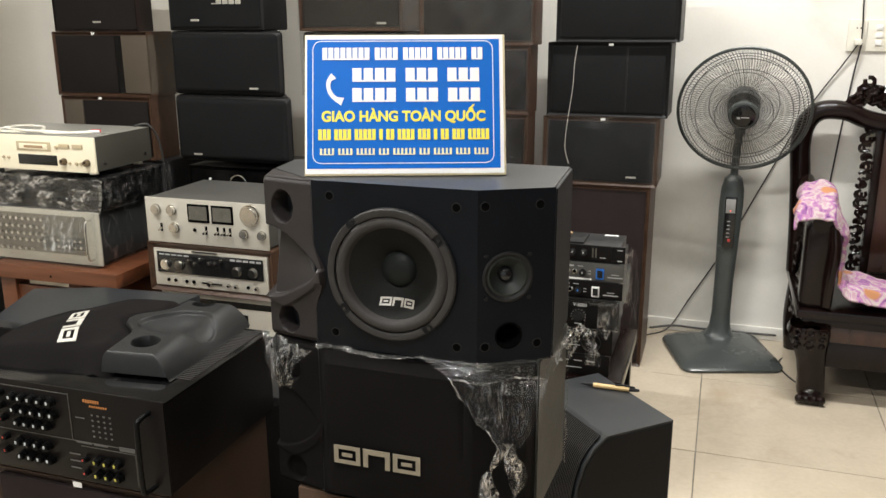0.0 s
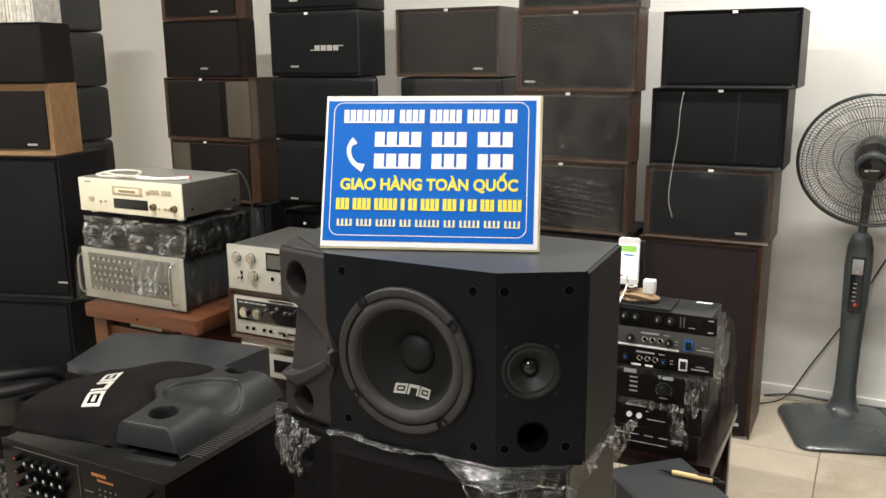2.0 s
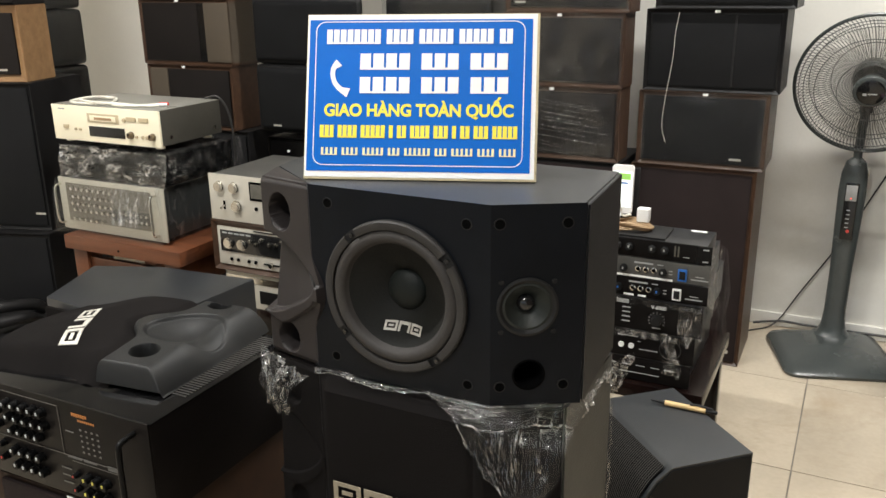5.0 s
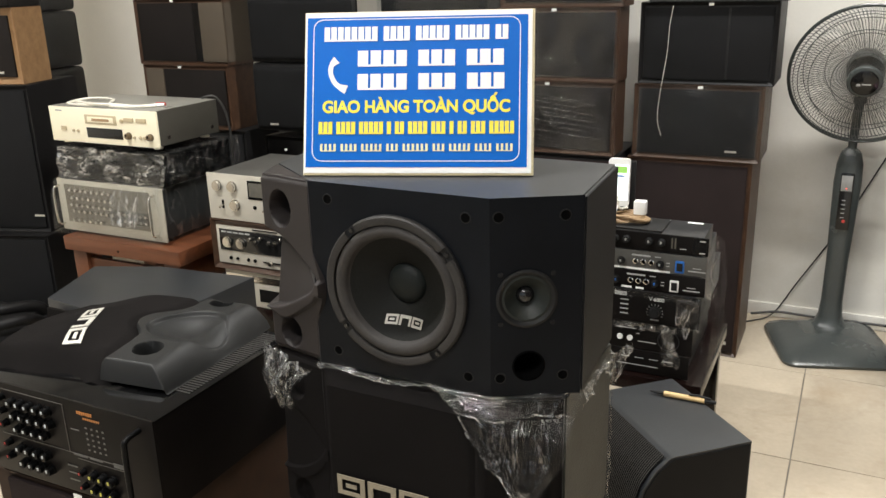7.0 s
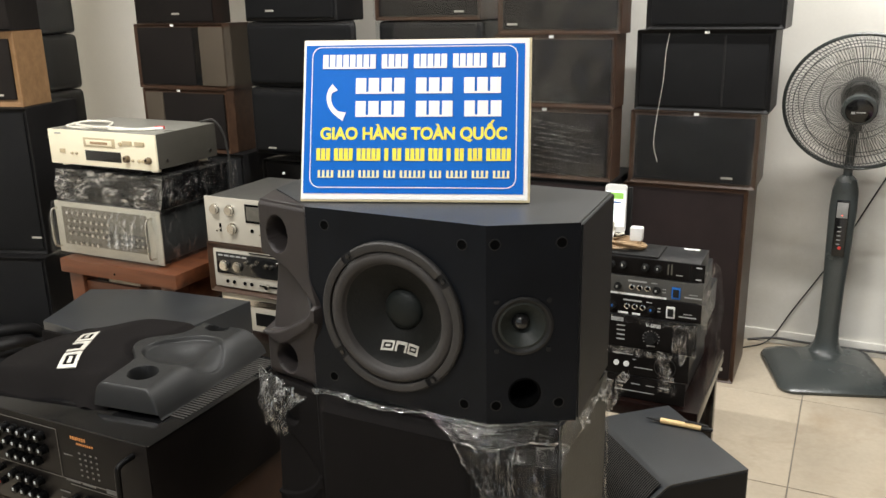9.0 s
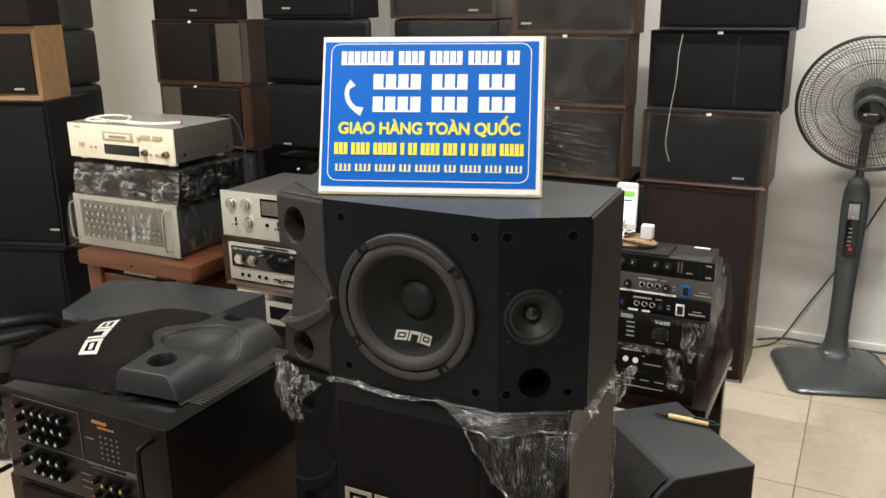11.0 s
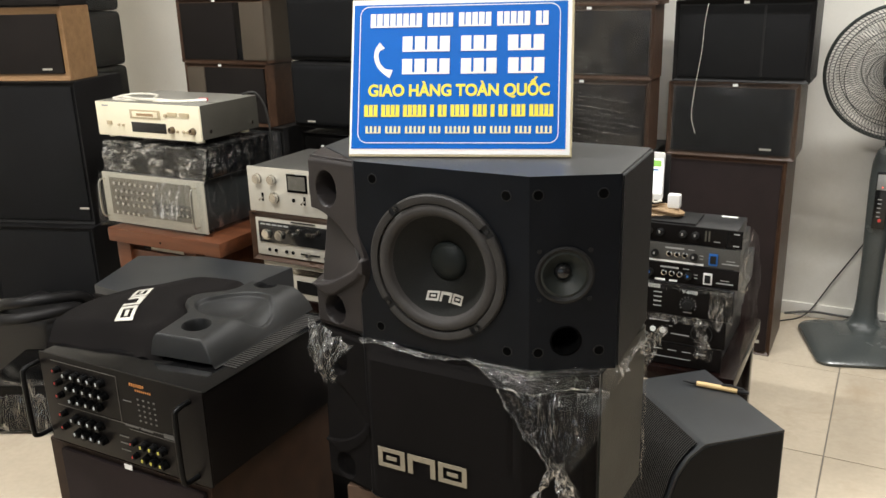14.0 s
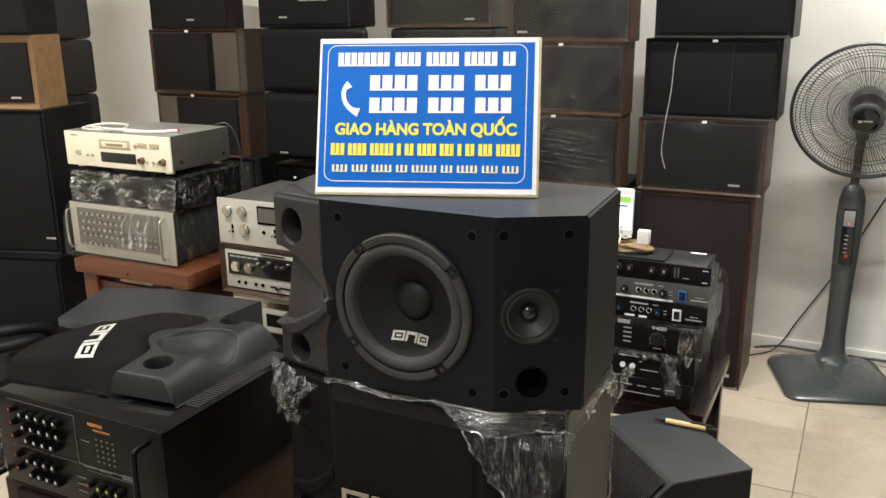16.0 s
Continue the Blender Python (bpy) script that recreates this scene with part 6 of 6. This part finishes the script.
        bm.faces.new((rings[0][k], rings[1][k], rings[1][j], rings[0][j]))
    bm.faces.new(rings[0][::-1])
    bm.faces.new(rings[1])
    es = [e for e in bm.edges if e.calc_length() > 0.1 and len(e.link_faces) == 2 and e.calc_face_angle() > 0.3]
    bmesh.ops.bevel(bm, geom=es, offset=0.006, segments=2, affect="EDGES")
    return bm


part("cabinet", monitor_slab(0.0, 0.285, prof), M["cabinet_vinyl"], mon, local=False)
# Shade of the end face is held in this overlay's dark tone.
part("end_panel", monitor_slab(-0.002, 0.004, [(a * 0.97 + 0.004, z * 0.985 + 0.002) for a, z in prof]), M["side_shade_vinyl"], mon, "thin end overlay in a shaded tone", local=False)


def perf(u, v):
    a = [(0.182, 0.4735), (0.208, 0.4525), (0.232, 0.4185), (0.247, 0.3705), (0.254, 0.30), (0.256, 0.19)]
    f = v * (len(a) - 1)
    i = min(int(f), len(a) - 2)
    p0, p1 = a[i], a[i + 1]
    k = f - i
    d, z = p0[0] + (p1[0] - p0[0]) * k, p0[1] + (p1[1] - p0[1]) * k
    w = 0.010 + 0.265 * u
    return Vector((SR.x + SU.x * w + SV.x * (d + 0.004), SR.y + SU.y * w + SV.y * (d + 0.004), z + 0.003))


bm = bmesh.new()
for k in range(48):
    a = [perf((k + 0.15) / 48, v / 8) for v in range(9)]
    b = [perf((k + 0.70) / 48, v / 8) for v in range(9)]
    va, vb = [bm.verts.new(p) for p in a], [bm.verts.new(p) for p in b]
    for i in range(8):
        bm.faces.new((va[i], vb[i], vb[i + 1], va[i + 1]))
part("grille", bm, M["gasket"], mon, "dark perforated metal grille", local=False)
part("grille_back", sheet(lambda u, v: perf(u, v) - Vector((0, 0, 0.002)), 2, 8), M["hole"], mon, local=False)

pen = thing("pen", "pale bamboo pen with black tip and clip", "pen")
pa, pb2 = Vector((-0.262, 1.917, 0.4825)), Vector((-0.118, 1.916, 0.4825))
pdv = (pb2 - pa).normalized()
part("tip", cy(bmesh.new(), pa, pdv, 0.0012, 0.030, 14, r2=0.0045), M["rubber"], pen, local=False)
part("barrel", cy(bmesh.new(), pa + pdv * 0.030, pdv, 0.0058, 0.085, 18, bev=0.0008), M["bamboo"], pen, local=False)
part("cap", cy(bmesh.new(), pa + pdv * 0.115, pdv, 0.0052, 0.024, 16, r2=0.0035, bev=0.001), M["rubber"], pen, local=False)
part("clip", tube(bmesh.new(), [pa + pdv * 0.082 + Vector((0, 0, 0.0075)), pa + pdv * 0.10 + Vector((0, 0, 0.009)), pa + pdv * 0.128 + Vector((0, 0, 0.006))], 0.0024, 8), M["rubber"], pen, local=False)

# ---- pedestal fan ----
fan = thing("pedestal_fan", "slate grey pedestal fan with wire guard and control column", "fan", pose(0.077, 3.466, 0))
ca, sa = math.cos(radians(17.5)), math.sin(radians(17.5))
fbase = []
for p in rounded(-0.198, 0.198, -0.190, 0.19, 0.05, 6):
    k = 1.0
    fbase.append((0.077 + ca * p[0] - sa * p[1], 3.445 + sa * p[0] + ca * p[1]))
bm = bmesh.new()
levels = [(1.0, 0.002), (1.01, 0.012), (0.97, 0.024), (0.80, 0.034), (0.45, 0.044)]
rings = []
for k, z in levels:
    shift = 0.10 * (1 - k)
    rings.append([bm.verts.new((0.077 + (x - 0.077) * k - sa * shift * 0.9, 3.466 + (y - 3.466) * k + ca * shift * 0.9, z)) for x, y in fbase])
for i in range(len(rings) - 1):
    n = len(rings[i])
    for k in range(n):
        j = (k + 1) % n
        bm.faces.new((rings[i][k], rings[i][j], rings[i + 1][j], rings[i + 1][k]))
bm.faces.new(rings[0][::-1])
bm.faces.new(rings[-1])
part("base", bm, M["fan_grey"], fan, "heavy rounded square base", local=False, smooth=50)
FX, FY = 0.068, 3.58
bm = bmesh.new()
sections = [(0.034, 0.075, 0.060), (0.05, 0.055, 0.045), (0.08, 0.043, 0.038), (0.14, 0.038, 0.034), (0.30, 0.038, 0.032), (0.45, 0.043, 0.034), (0.60, 0.047, 0.035), (0.67, 0.044, 0.032), (0.710, 0.034, 0.026), (0.725, 0.018, 0.018)]
rings = []
for z, wx, wy in sections:
    lean = -0.012 * (z / 0.7)
    rings.append([bm.verts.new((FX + 0.008 * z + wx * math.copysign(abs(math.cos(a)) ** 0.7, math.cos(a)), FY + lean + wy * math.copysign(abs(math.sin(a)) ** 0.7, math.sin(a)), z)) for a in [2 * math.pi * k / 24 for k in range(24)]])
for i in range(len(rings) - 1):
    for k in range(24):
        bm.faces.new((rings[i][k], rings[i][(k + 1) % 24], rings[i + 1][(k + 1) % 24], rings[i + 1][k]))
bm.faces.new(rings[-1])
bm.faces.new(rings[0][::-1])
part("column", bm, M["fan_grey"], fan, "tapered glossy column", local=False, smooth=50)
panel = part("control_panel", box(FX - 0.018, FX + 0.026, FY - 0.050, FY - 0.036, 0.43, 0.64, bev=0.004), M["gloss_black"], fan, "black control strip", local=False)
part("display", box(FX - 0.015, FX + 0.022, FY - 0.052, FY - 0.0495, 0.575, 0.632, bev=0.001), M["grey_window"], panel, local=False)
part("indicator", cy(bmesh.new(), (FX + 0.004, FY - 0.052, 0.585), (0, -1, 0), 0.0028, 0.001, 12), M["led_red"], panel, "lit red lamp", local=False)
part("button", cy(bmesh.new(), (FX + 0.006, FY - 0.050, 0.463), (0, -1, 0), 0.006, 0.003, 14), M["red"], panel, "red button", local=False)
part("print", bars(bmesh.new(), front(FX, FY - 0.0502, 0), [(-0.006, 0.006, 0.475 + k * 0.016, 0.478 + k * 0.016) for k in range(5)]), M["pale_ink"], panel, local=False)
part("neck", tube(bmesh.new(), curve_pts([(FX + 0.006, FY - 0.012, 0.71), (FX + 0.008, FY - 0.012, 0.80), (FX + 0.012, FY - 0.03, 0.90)]), 0.015, 14), M["fan_grey"], fan, local=False)
HM = pose(0.087, 3.50, 0.992) @ pose(0, 0, 0, 90 + 15, 0, 0)
part("motor_housing", lathe(bmesh.new(), [(0.0, -0.125), (0.035, -0.122), (0.058, -0.10), (0.064, -0.06), (0.060, -0.012), (0.0, -0.010)], HM, 40), M["fan_grey"], fan, "rounded motor housing", local=False)
part("yoke", tube(bmesh.new(), curve_pts([(FX + 0.012, FY - 0.03, 0.89), (FX + 0.014, FY - 0.035, 0.94), (0.085, 3.545, 0.985)]), 0.022, 14), M["fan_grey"], fan, local=False)
GR = 0.243


def guard(front_side):
    bm = bmesh.new()
    s = 1 if front_side else -1
    n = 120
    prof = [(0.048, 0.052), (0.10, 0.056), (0.16, 0.050), (0.205, 0.034), (0.232, 0.012), (GR, 0.0)] if front_side else [(0.062, 0.062), (0.12, 0.060), (0.18, 0.050), (0.215, 0.034), (0.235, 0.012), (GR, 0.0)]
    for k in range(n):
        a = 2 * math.pi * k / n
        tw = 0.035
        pts = [HM @ Vector((r * math.cos(a + tw * i), r * math.sin(a + tw * i), s * z + 0.012)) for i, (r, z) in enumerate(prof)]
        tube(bm, pts, 0.0011, 3)
    for r, z in ((0.105, 0.056), (0.176, 0.046), (0.212, 0.030), (0.228, 0.016)) if front_side else ((0.13, 0.058), (0.20, 0.042)):
        tube(bm, circle(HM, r, 64, s * z + 0.012), 0.0016, 5, closed=True)
    return bm


wires = part("front_guard", guard(True), M["fan_wire"], fan, "front half of the wire guard", local=False)
tagged(wires, "front half of the wire guard", kind="stuff")
wires = part("rear_guard", guard(False), M["fan_wire"], fan, "rear half of the wire guard", local=False)
tagged(wires, "rear half of the wire guard", kind="stuff")
part("rim", tube(bmesh.new(), circle(HM, GR, 80, 0.012), 0.0062, 8, closed=True), M["fan_grey"], fan, "grey guard rim", local=False)
hub = part("hub", lathe(bmesh.new(), [(0.056, 0.058), (0.056, 0.068), (0.052, 0.074), (0.044, 0.076), (0.044, 0.0745), (0.0, 0.076)], HM, 40), M["fan_grey"], fan, "round hub badge", local=False)
part("hub_disc", lathe(bmesh.new(), [(0.0435, 0.0765), (0.038, 0.0795), (0.0, 0.081)], HM, 36), M["gloss_black"], hub, local=False)
part("maker_mark", bars(bmesh.new(), HM @ Matrix.Translation((0, 0, 0.0812)) @ pose(0, 0, 0, 0, 0, 0), [(-0.024, -0.012, -0.010, -0.002), (-0.008, 0.02, -0.006, -0.002)]), M["pale_ink"], hub, local=False)
for k in range(5):
    a0 = radians(72 * k + 20)
    bm = sheet(lambda u, v: HM @ Vector(((0.03 + 0.175 * v) * math.cos(a0 + (u - 0.5) * (0.85 + 0.25 * math.sin(math.pi * v))), (0.03 + 0.175 * v) * math.sin(a0 + (u - 0.5) * (0.85 + 0.25 * math.sin(math.pi * v))), 0.012 + (u - 0.5) * 0.05 * (1 - 0.3 * v))), 8, 10)
    part("blade", bm, M["fan_blade"], fan, "smoky plastic blade", local=False, smooth=60)
part("spinner", lathe(bmesh.new(), [(0.04, 0.0), (0.038, 0.03), (0.02, 0.04), (0.0, 0.041)], HM, 30), M["fan_grey"], fan, local=False)

# ---- carved sofa ----
sofa = thing("carved_sofa", "dark lacquered carved wooden sofa by the wall", "sofa", pose(0.9, 3.35, 0))
DW = M["dark_wood"]


def limb(pts, r0, r1, n=8, seg=12, flat=1.0):
    return tube(bmesh.new(), curve_pts(pts, n), r0, seg, r_end=r1)


for fx in (0.375, 1.42):
    bm = bmesh.new()
    rings = []
    for z, cx, w in ((0.286, -0.012, 0.066), (0.262, -0.014, 0.072), (0.235, -0.010, 0.066), (0.20, -0.004, 0.056), (0.15, 0.004, 0.048), (0.09, 0.010, 0.046), (0.05, 0.012, 0.048), (0.028, 0.012, 0.044)):
        rings.append([bm.verts.new((fx + cx + w * math.copysign(abs(math.cos(a)) ** 0.6, math.cos(a)), 3.105 + 0.9 * w * math.copysign(abs(math.sin(a)) ** 0.6, math.sin(a)), z)) for a in [2 * math.pi * k / 28 for k in range(28)]])
    for a, b in zip(rings, rings[1:]):
        for k in range(28):
            bm.faces.new((a[k], b[k], b[(k + 1) % 28], a[(k + 1) % 28]))
    part("front_leg", bm, DW, sofa, "carved bulging leg", local=False, smooth=60)
    bm = bmesh.new()
    for k in range(9):
        r = 0.010 + 0.004 * math.sin(k * 2.1)
        cx, cz = fx - 0.055 + 0.042 * (k % 3), 0.275 - 0.026 * (k // 3)
        tube(bm, [(cx + r * math.cos(q * 0.8 + k), 3.040 + 0.004 * (k // 3), cz + r * math.sin(q * 0.8 + k)) for q in range(8)], 0.006, 6)
    tagged(part("leg_carving", bm, DW, sofa, "carved scrolls", local=False), kind="stuff")
    bm = bmesh.new()
    bmesh.ops.create_uvsphere(bm, u_segments=14, v_segments=10, radius=0.045, matrix=Matrix.Translation((fx + 0.012, 3.095, 0.034)) @ Matrix.Diagonal((1.0, 1.1, 0.75, 1)))
    for k in range(4):
        bmesh.ops.create_uvsphere(bm, u_segments=10, v_segments=8, radius=0.017, matrix=Matrix.Translation((fx - 0.024 + k * 0.023, 3.052, 0.022)))
    part("paw_foot", bm, DW, sofa, "carved claw foot", local=False)
    part("back_leg", limb([(fx - 0.01, 3.60, 0.30), (fx - 0.02, 3.61, 0.15), (fx - 0.012, 3.62, 0.03), (fx - 0.012, 3.62, 0.0)], 0.045, 0.035), DW, sofa, local=False)
part("seat", box(0.31, 1.48, 3.06, 3.62, 0.318, 0.350, bev=0.008), DW, sofa, local=False)
part("seat_rail", box(0.33, 1.46, 3.085, 3.60, 0.285, 0.317, bev=0.006), DW, sofa, local=False)
part("apron", box(0.40, 1.40, 3.10, 3.125, 0.226, 0.284, bev=0.004), M["panel_wood"], sofa, "reddish front apron", local=False)
# Plain dark board continues below the apron down to 0.128.
part("lower_apron", box(0.42, 1.40, 3.11, 3.135, 0.128, 0.225, bev=0.006), DW, sofa, "plain dark board below the reddish apron", local=False)
# Dark board added in place of the deep shade under the seat.
part("back_apron", box(0.40, 1.40, 3.50, 3.525, 0.045, 0.284, bev=0.004), DW, sofa, local=False)
part("side_apron", box(0.345, 0.37, 3.14, 3.58, 0.18, 0.284, bev=0.006), DW, sofa, local=False)
# the arm
part("arm_front", prism(bmesh.new(), [(p[0], p[1]) for p in rounded(0.315, 0.425, 0.352, 0.655, 0.03)], 0.0, 0.07, 0.012, m=Matrix(((1, 0, 0, 0), (0, 0, 1, 3.085), (0, 1, 0, 0), (0, 0, 0, 1)))), DW, sofa, "rounded glossy arm post", local=False)
part("arm_moulding", limb([(0.405, 3.080, 0.640), (0.412, 3.068, 0.56), (0.406, 3.068, 0.46), (0.404, 3.078, 0.365)], 0.017, 0.017), DW, sofa, "bulging glossy moulding", local=False)
part("arm_rail", limb([(0.365, 3.08, 0.655), (0.355, 3.25, 0.672), (0.345, 3.45, 0.690), (0.345, 3.58, 0.715)], 0.034, 0.030), DW, sofa, local=False)
part("arm_panel", box(0.335, 0.36, 3.15, 3.57, 0.352, 0.65, bev=0.004), DW, sofa, local=False)
bm = bmesh.new()
rnd = random.Random(8)
for k in range(26):
    a = k * 0.62
    y = 3.20 + 0.34 * ((k * 0.37) % 1.0)
    z = 0.22 + 0.26 * ((k * 0.61) % 1.0)
    r = 0.018 + 0.012 * rnd.random()
    tube(bm, [(0.330 - 0.004 * rnd.random(), y + r * math.cos(q * 0.7 + a), z + r * math.sin(q * 0.7 + a)) for q in range(8)], 0.007, 6)
tagged(part("side_carving", bm, DW, sofa, "carved scrolls", local=False), kind="stuff")
# the back
part("back_post", limb([(0.345, 3.60, 0.34), (0.335, 3.60, 0.55), (0.322, 3.60, 0.72), (0.310, 3.60, 0.85), (0.325, 3.60, 0.94), (0.375, 3.60, 0.985), (0.46, 3.60, 0.985), (0.54, 3.60, 0.955), (0.64, 3.60, 0.945), (0.80, 3.60, 0.99), (1.0, 3.60, 1.01)], 0.040, 0.034, seg=14), DW, sofa, "bowed back frame", local=False)
part("back_panel", box(0.60, 1.25, 3.59, 3.615, 0.36, 0.94, bev=0.004), M["panel_wood"], sofa, "reddish inlaid back panel", local=False)
part("back_stile", box(0.572, 0.602, 3.58, 3.625, 0.352, 0.95, bev=0.006), DW, sofa, local=False)
bm = bmesh.new()
for k in range(16):
    z = 0.38 + k * 0.036
    for q in range(2):
        r = 0.014 + 0.004 * math.sin(k * 1.9 + q)
        cx = 0.553 - 0.012 * q + 0.006 * math.sin(k * 1.3)
        tube(bm, [(cx + r * math.cos(i * 0.75 + k), 3.60 - 0.006 * q, z + r * math.sin(i * 0.75 + k)) for i in range(8)], 0.0065, 6)
tagged(part("back_carving", bm, DW, sofa, "pierced carved scrolls", local=False), kind="stuff")
bm = bmesh.new()
for k in range(46):
    f = k / 46
    cx, cz = 0.475 + 0.20 * f + 0.02 * rnd.random(), 1.005 + 0.085 * math.sin(math.pi * min(1, f * 1.6 + 0.12)) * rnd.random() + 0.01
    r = 0.012 + 0.012 * rnd.random()
    tube(bm, [(cx + r * math.cos(i * 0.8 + k), 3.585 + 0.02 * rnd.random(), cz + r * math.sin(i * 0.8 + k)) for i in range(8)], 0.009, 6)
tagged(part("crest_carving", bm, DW, sofa, "carved floral crest", local=False), kind="stuff")


def cloth_path(u, v):
    """A floral cloth over the arm, gathered down its inside and spread on the seat."""
    ctrl = [(0.284, 0.668), (0.300, 0.702), (0.350, 0.716), (0.405, 0.706), (0.434, 0.640), (0.425, 0.54), (0.430, 0.465), (0.475, 0.432), (0.560, 0.418), (0.66, 0.398)]
    f = u * (len(ctrl) - 1)
    i = min(int(f), len(ctrl) - 2)
    a, b = Vector(ctrl[i]), Vector(ctrl[i + 1])
    p = a.lerp(b, f - i)
    neck = math.exp(-((u - 0.55) / 0.12) ** 2)
    arm = 1 - smooth01((u - 0.30) / 0.2)
    y0 = 3.055 + 0.055 * neck
    y1 = 3.38 * arm + 3.30 * (1 - arm) - 0.09 * neck
    z = p.y + arm * (0.035 * v - 0.035 * smooth01((0.16 - v) / 0.16)) - (1 - arm) * 0.035 * smooth01((0.2 - v) / 0.2) * (1 - neck)
    x = p.x + 0.018 * neck * math.sin(v * 16) + 0.03 * arm * (v - 0.4)
    q = Vector((x, y0 + v * (y1 - y0), max(z, 0.366 if u > 0.66 else 0.2)))
    w = crumple((u * 0.7, v * 0.3, 0.0), 0.016, 11, 2.2) + crumple((u * 0.7, v * 0.3, 0.0), 0.006, 34, 5.2)
    if u > 0.66:
        w.z = abs(w.z)
    return q + w


cloth = thing("floral_cloth", "pink and purple floral cloth thrown over the sofa arm", "cloth", pose(0.45, 3.15, 0.6))
ob = part("fabric", sheet(cloth_path, 90, 40), M["floral"], cloth, local=False, smooth=70)
sol = ob.modifiers.new("thickness", "SOLIDIFY")
sol.thickness = 0.006

# ---- sockets and cables on the wall ----
sk = thing("wall_socket", "cream double socket plate on the wall", "socket", pose(0.475, 3.69, 1.263))
part("plate", box(-0.033, 0.032, -0.008, 0.0, -0.059, 0.059, bev=0.003), M["white_cable"], sk)
part("hole", cy(bmesh.new(), (-0.002, -0.008, 0.028), (0, -1, 0), 0.003, 0.0006, 10), M["hole"], sk)
part("hole", cy(bmesh.new(), (0.012, -0.008, 0.028), (0, -1, 0), 0.003, 0.0006, 10), M["hole"], sk)
part("plug", box(-0.008, 0.018, -0.035, -0.008, -0.035, -0.012, bev=0.004), M["white_cable"], sk)
sw = thing("wall_switch", "cream switch plate with three rockers", "switch", pose(0.548, 3.69, 1.263))
part("plate", box(-0.038, 0.045, -0.008, 0.0, -0.059, 0.059, bev=0.003), M["white_cable"], sw)
for z in (0.03, 0.0, -0.028):
    part("rocker", box(-0.008, 0.014, -0.012, -0.008, z - 0.008, z + 0.010, bev=0.002), M["white"], sw)
c1 = thing("wall_cable", "thin dark cable running down the wall to the floor", "cable")
part("wire", tube(bmesh.new(), curve_pts([(0.485, 3.664, 1.24), (0.44, 3.675, 1.16), (0.33, 3.682, 0.98), (0.22, 3.682, 0.74), (0.14, 3.682, 0.56), (0.06, 3.682, 0.38), (-0.06, 3.68, 0.16), (-0.14, 3.66, 0.02), (-0.22, 3.58, 0.006), (-0.30, 3.52, 0.006)]), 0.0027, 6), M["cable"], c1)
c2 = thing("wall_cable", "thin grey cable dropping from the ceiling to the socket", "cable")
part("wire", tube(bmesh.new(), curve_pts([(0.478, 3.684, 3.09), (0.476, 3.684, 2.2), (0.482, 3.684, 1.5), (0.490, 3.672, 1.30), (0.490, 3.660, 1.25)]), 0.003, 6), M["gasket"], c2)
c3 = thing("wall_cable", "thin grey cable hanging behind the sofa", "cable")
part("wire", tube(bmesh.new(), curve_pts([(0.492, 3.660, 1.235), (0.475, 3.682, 1.08), (0.450, 3.684, 0.8), (0.42, 3.684, 0.4), (0.40, 3.66, 0.02), (0.30, 3.42, 0.005), (0.36, 3.22, 0.005), (0.40, 3.17, 0.005)]), 0.003, 6), M["gasket"], c3)
c4 = thing("floor_cable", "dark cable along the foot of the wall", "cable")
part("wire", tube(bmesh.new(), curve_pts([(-0.22, 3.63, 0.02), (-0.12, 3.66, 0.03), (0.0, 3.67, 0.025), (0.3, 3.665, 0.03)]), 0.005, 6), M["cable"], c4)

# ---- floor tiles ----
TILE = 0.6
tile_mesh = mesh_of("tile", box(-TILE / 2 + 0.0016, TILE / 2 - 0.0016, -TILE / 2 + 0.0016, TILE / 2 - 0.0016, -0.02, 0.0, bev=0.001, seg=1), M["tile"])
gx = 0.014 - TILE * 7 + TILE / 2 - TILE
while gx - TILE / 2 < X1:
    gy = 2.583 - TILE * 9 + TILE / 2
    while gy - TILE / 2 < Y1 - 0.001:
        if gx + TILE / 2 > X0:
            o = new("tile", tile_mesh)
            o.parent = floor
            o.location = (gx, gy, 0)
        gy += TILE
    gx += TILE
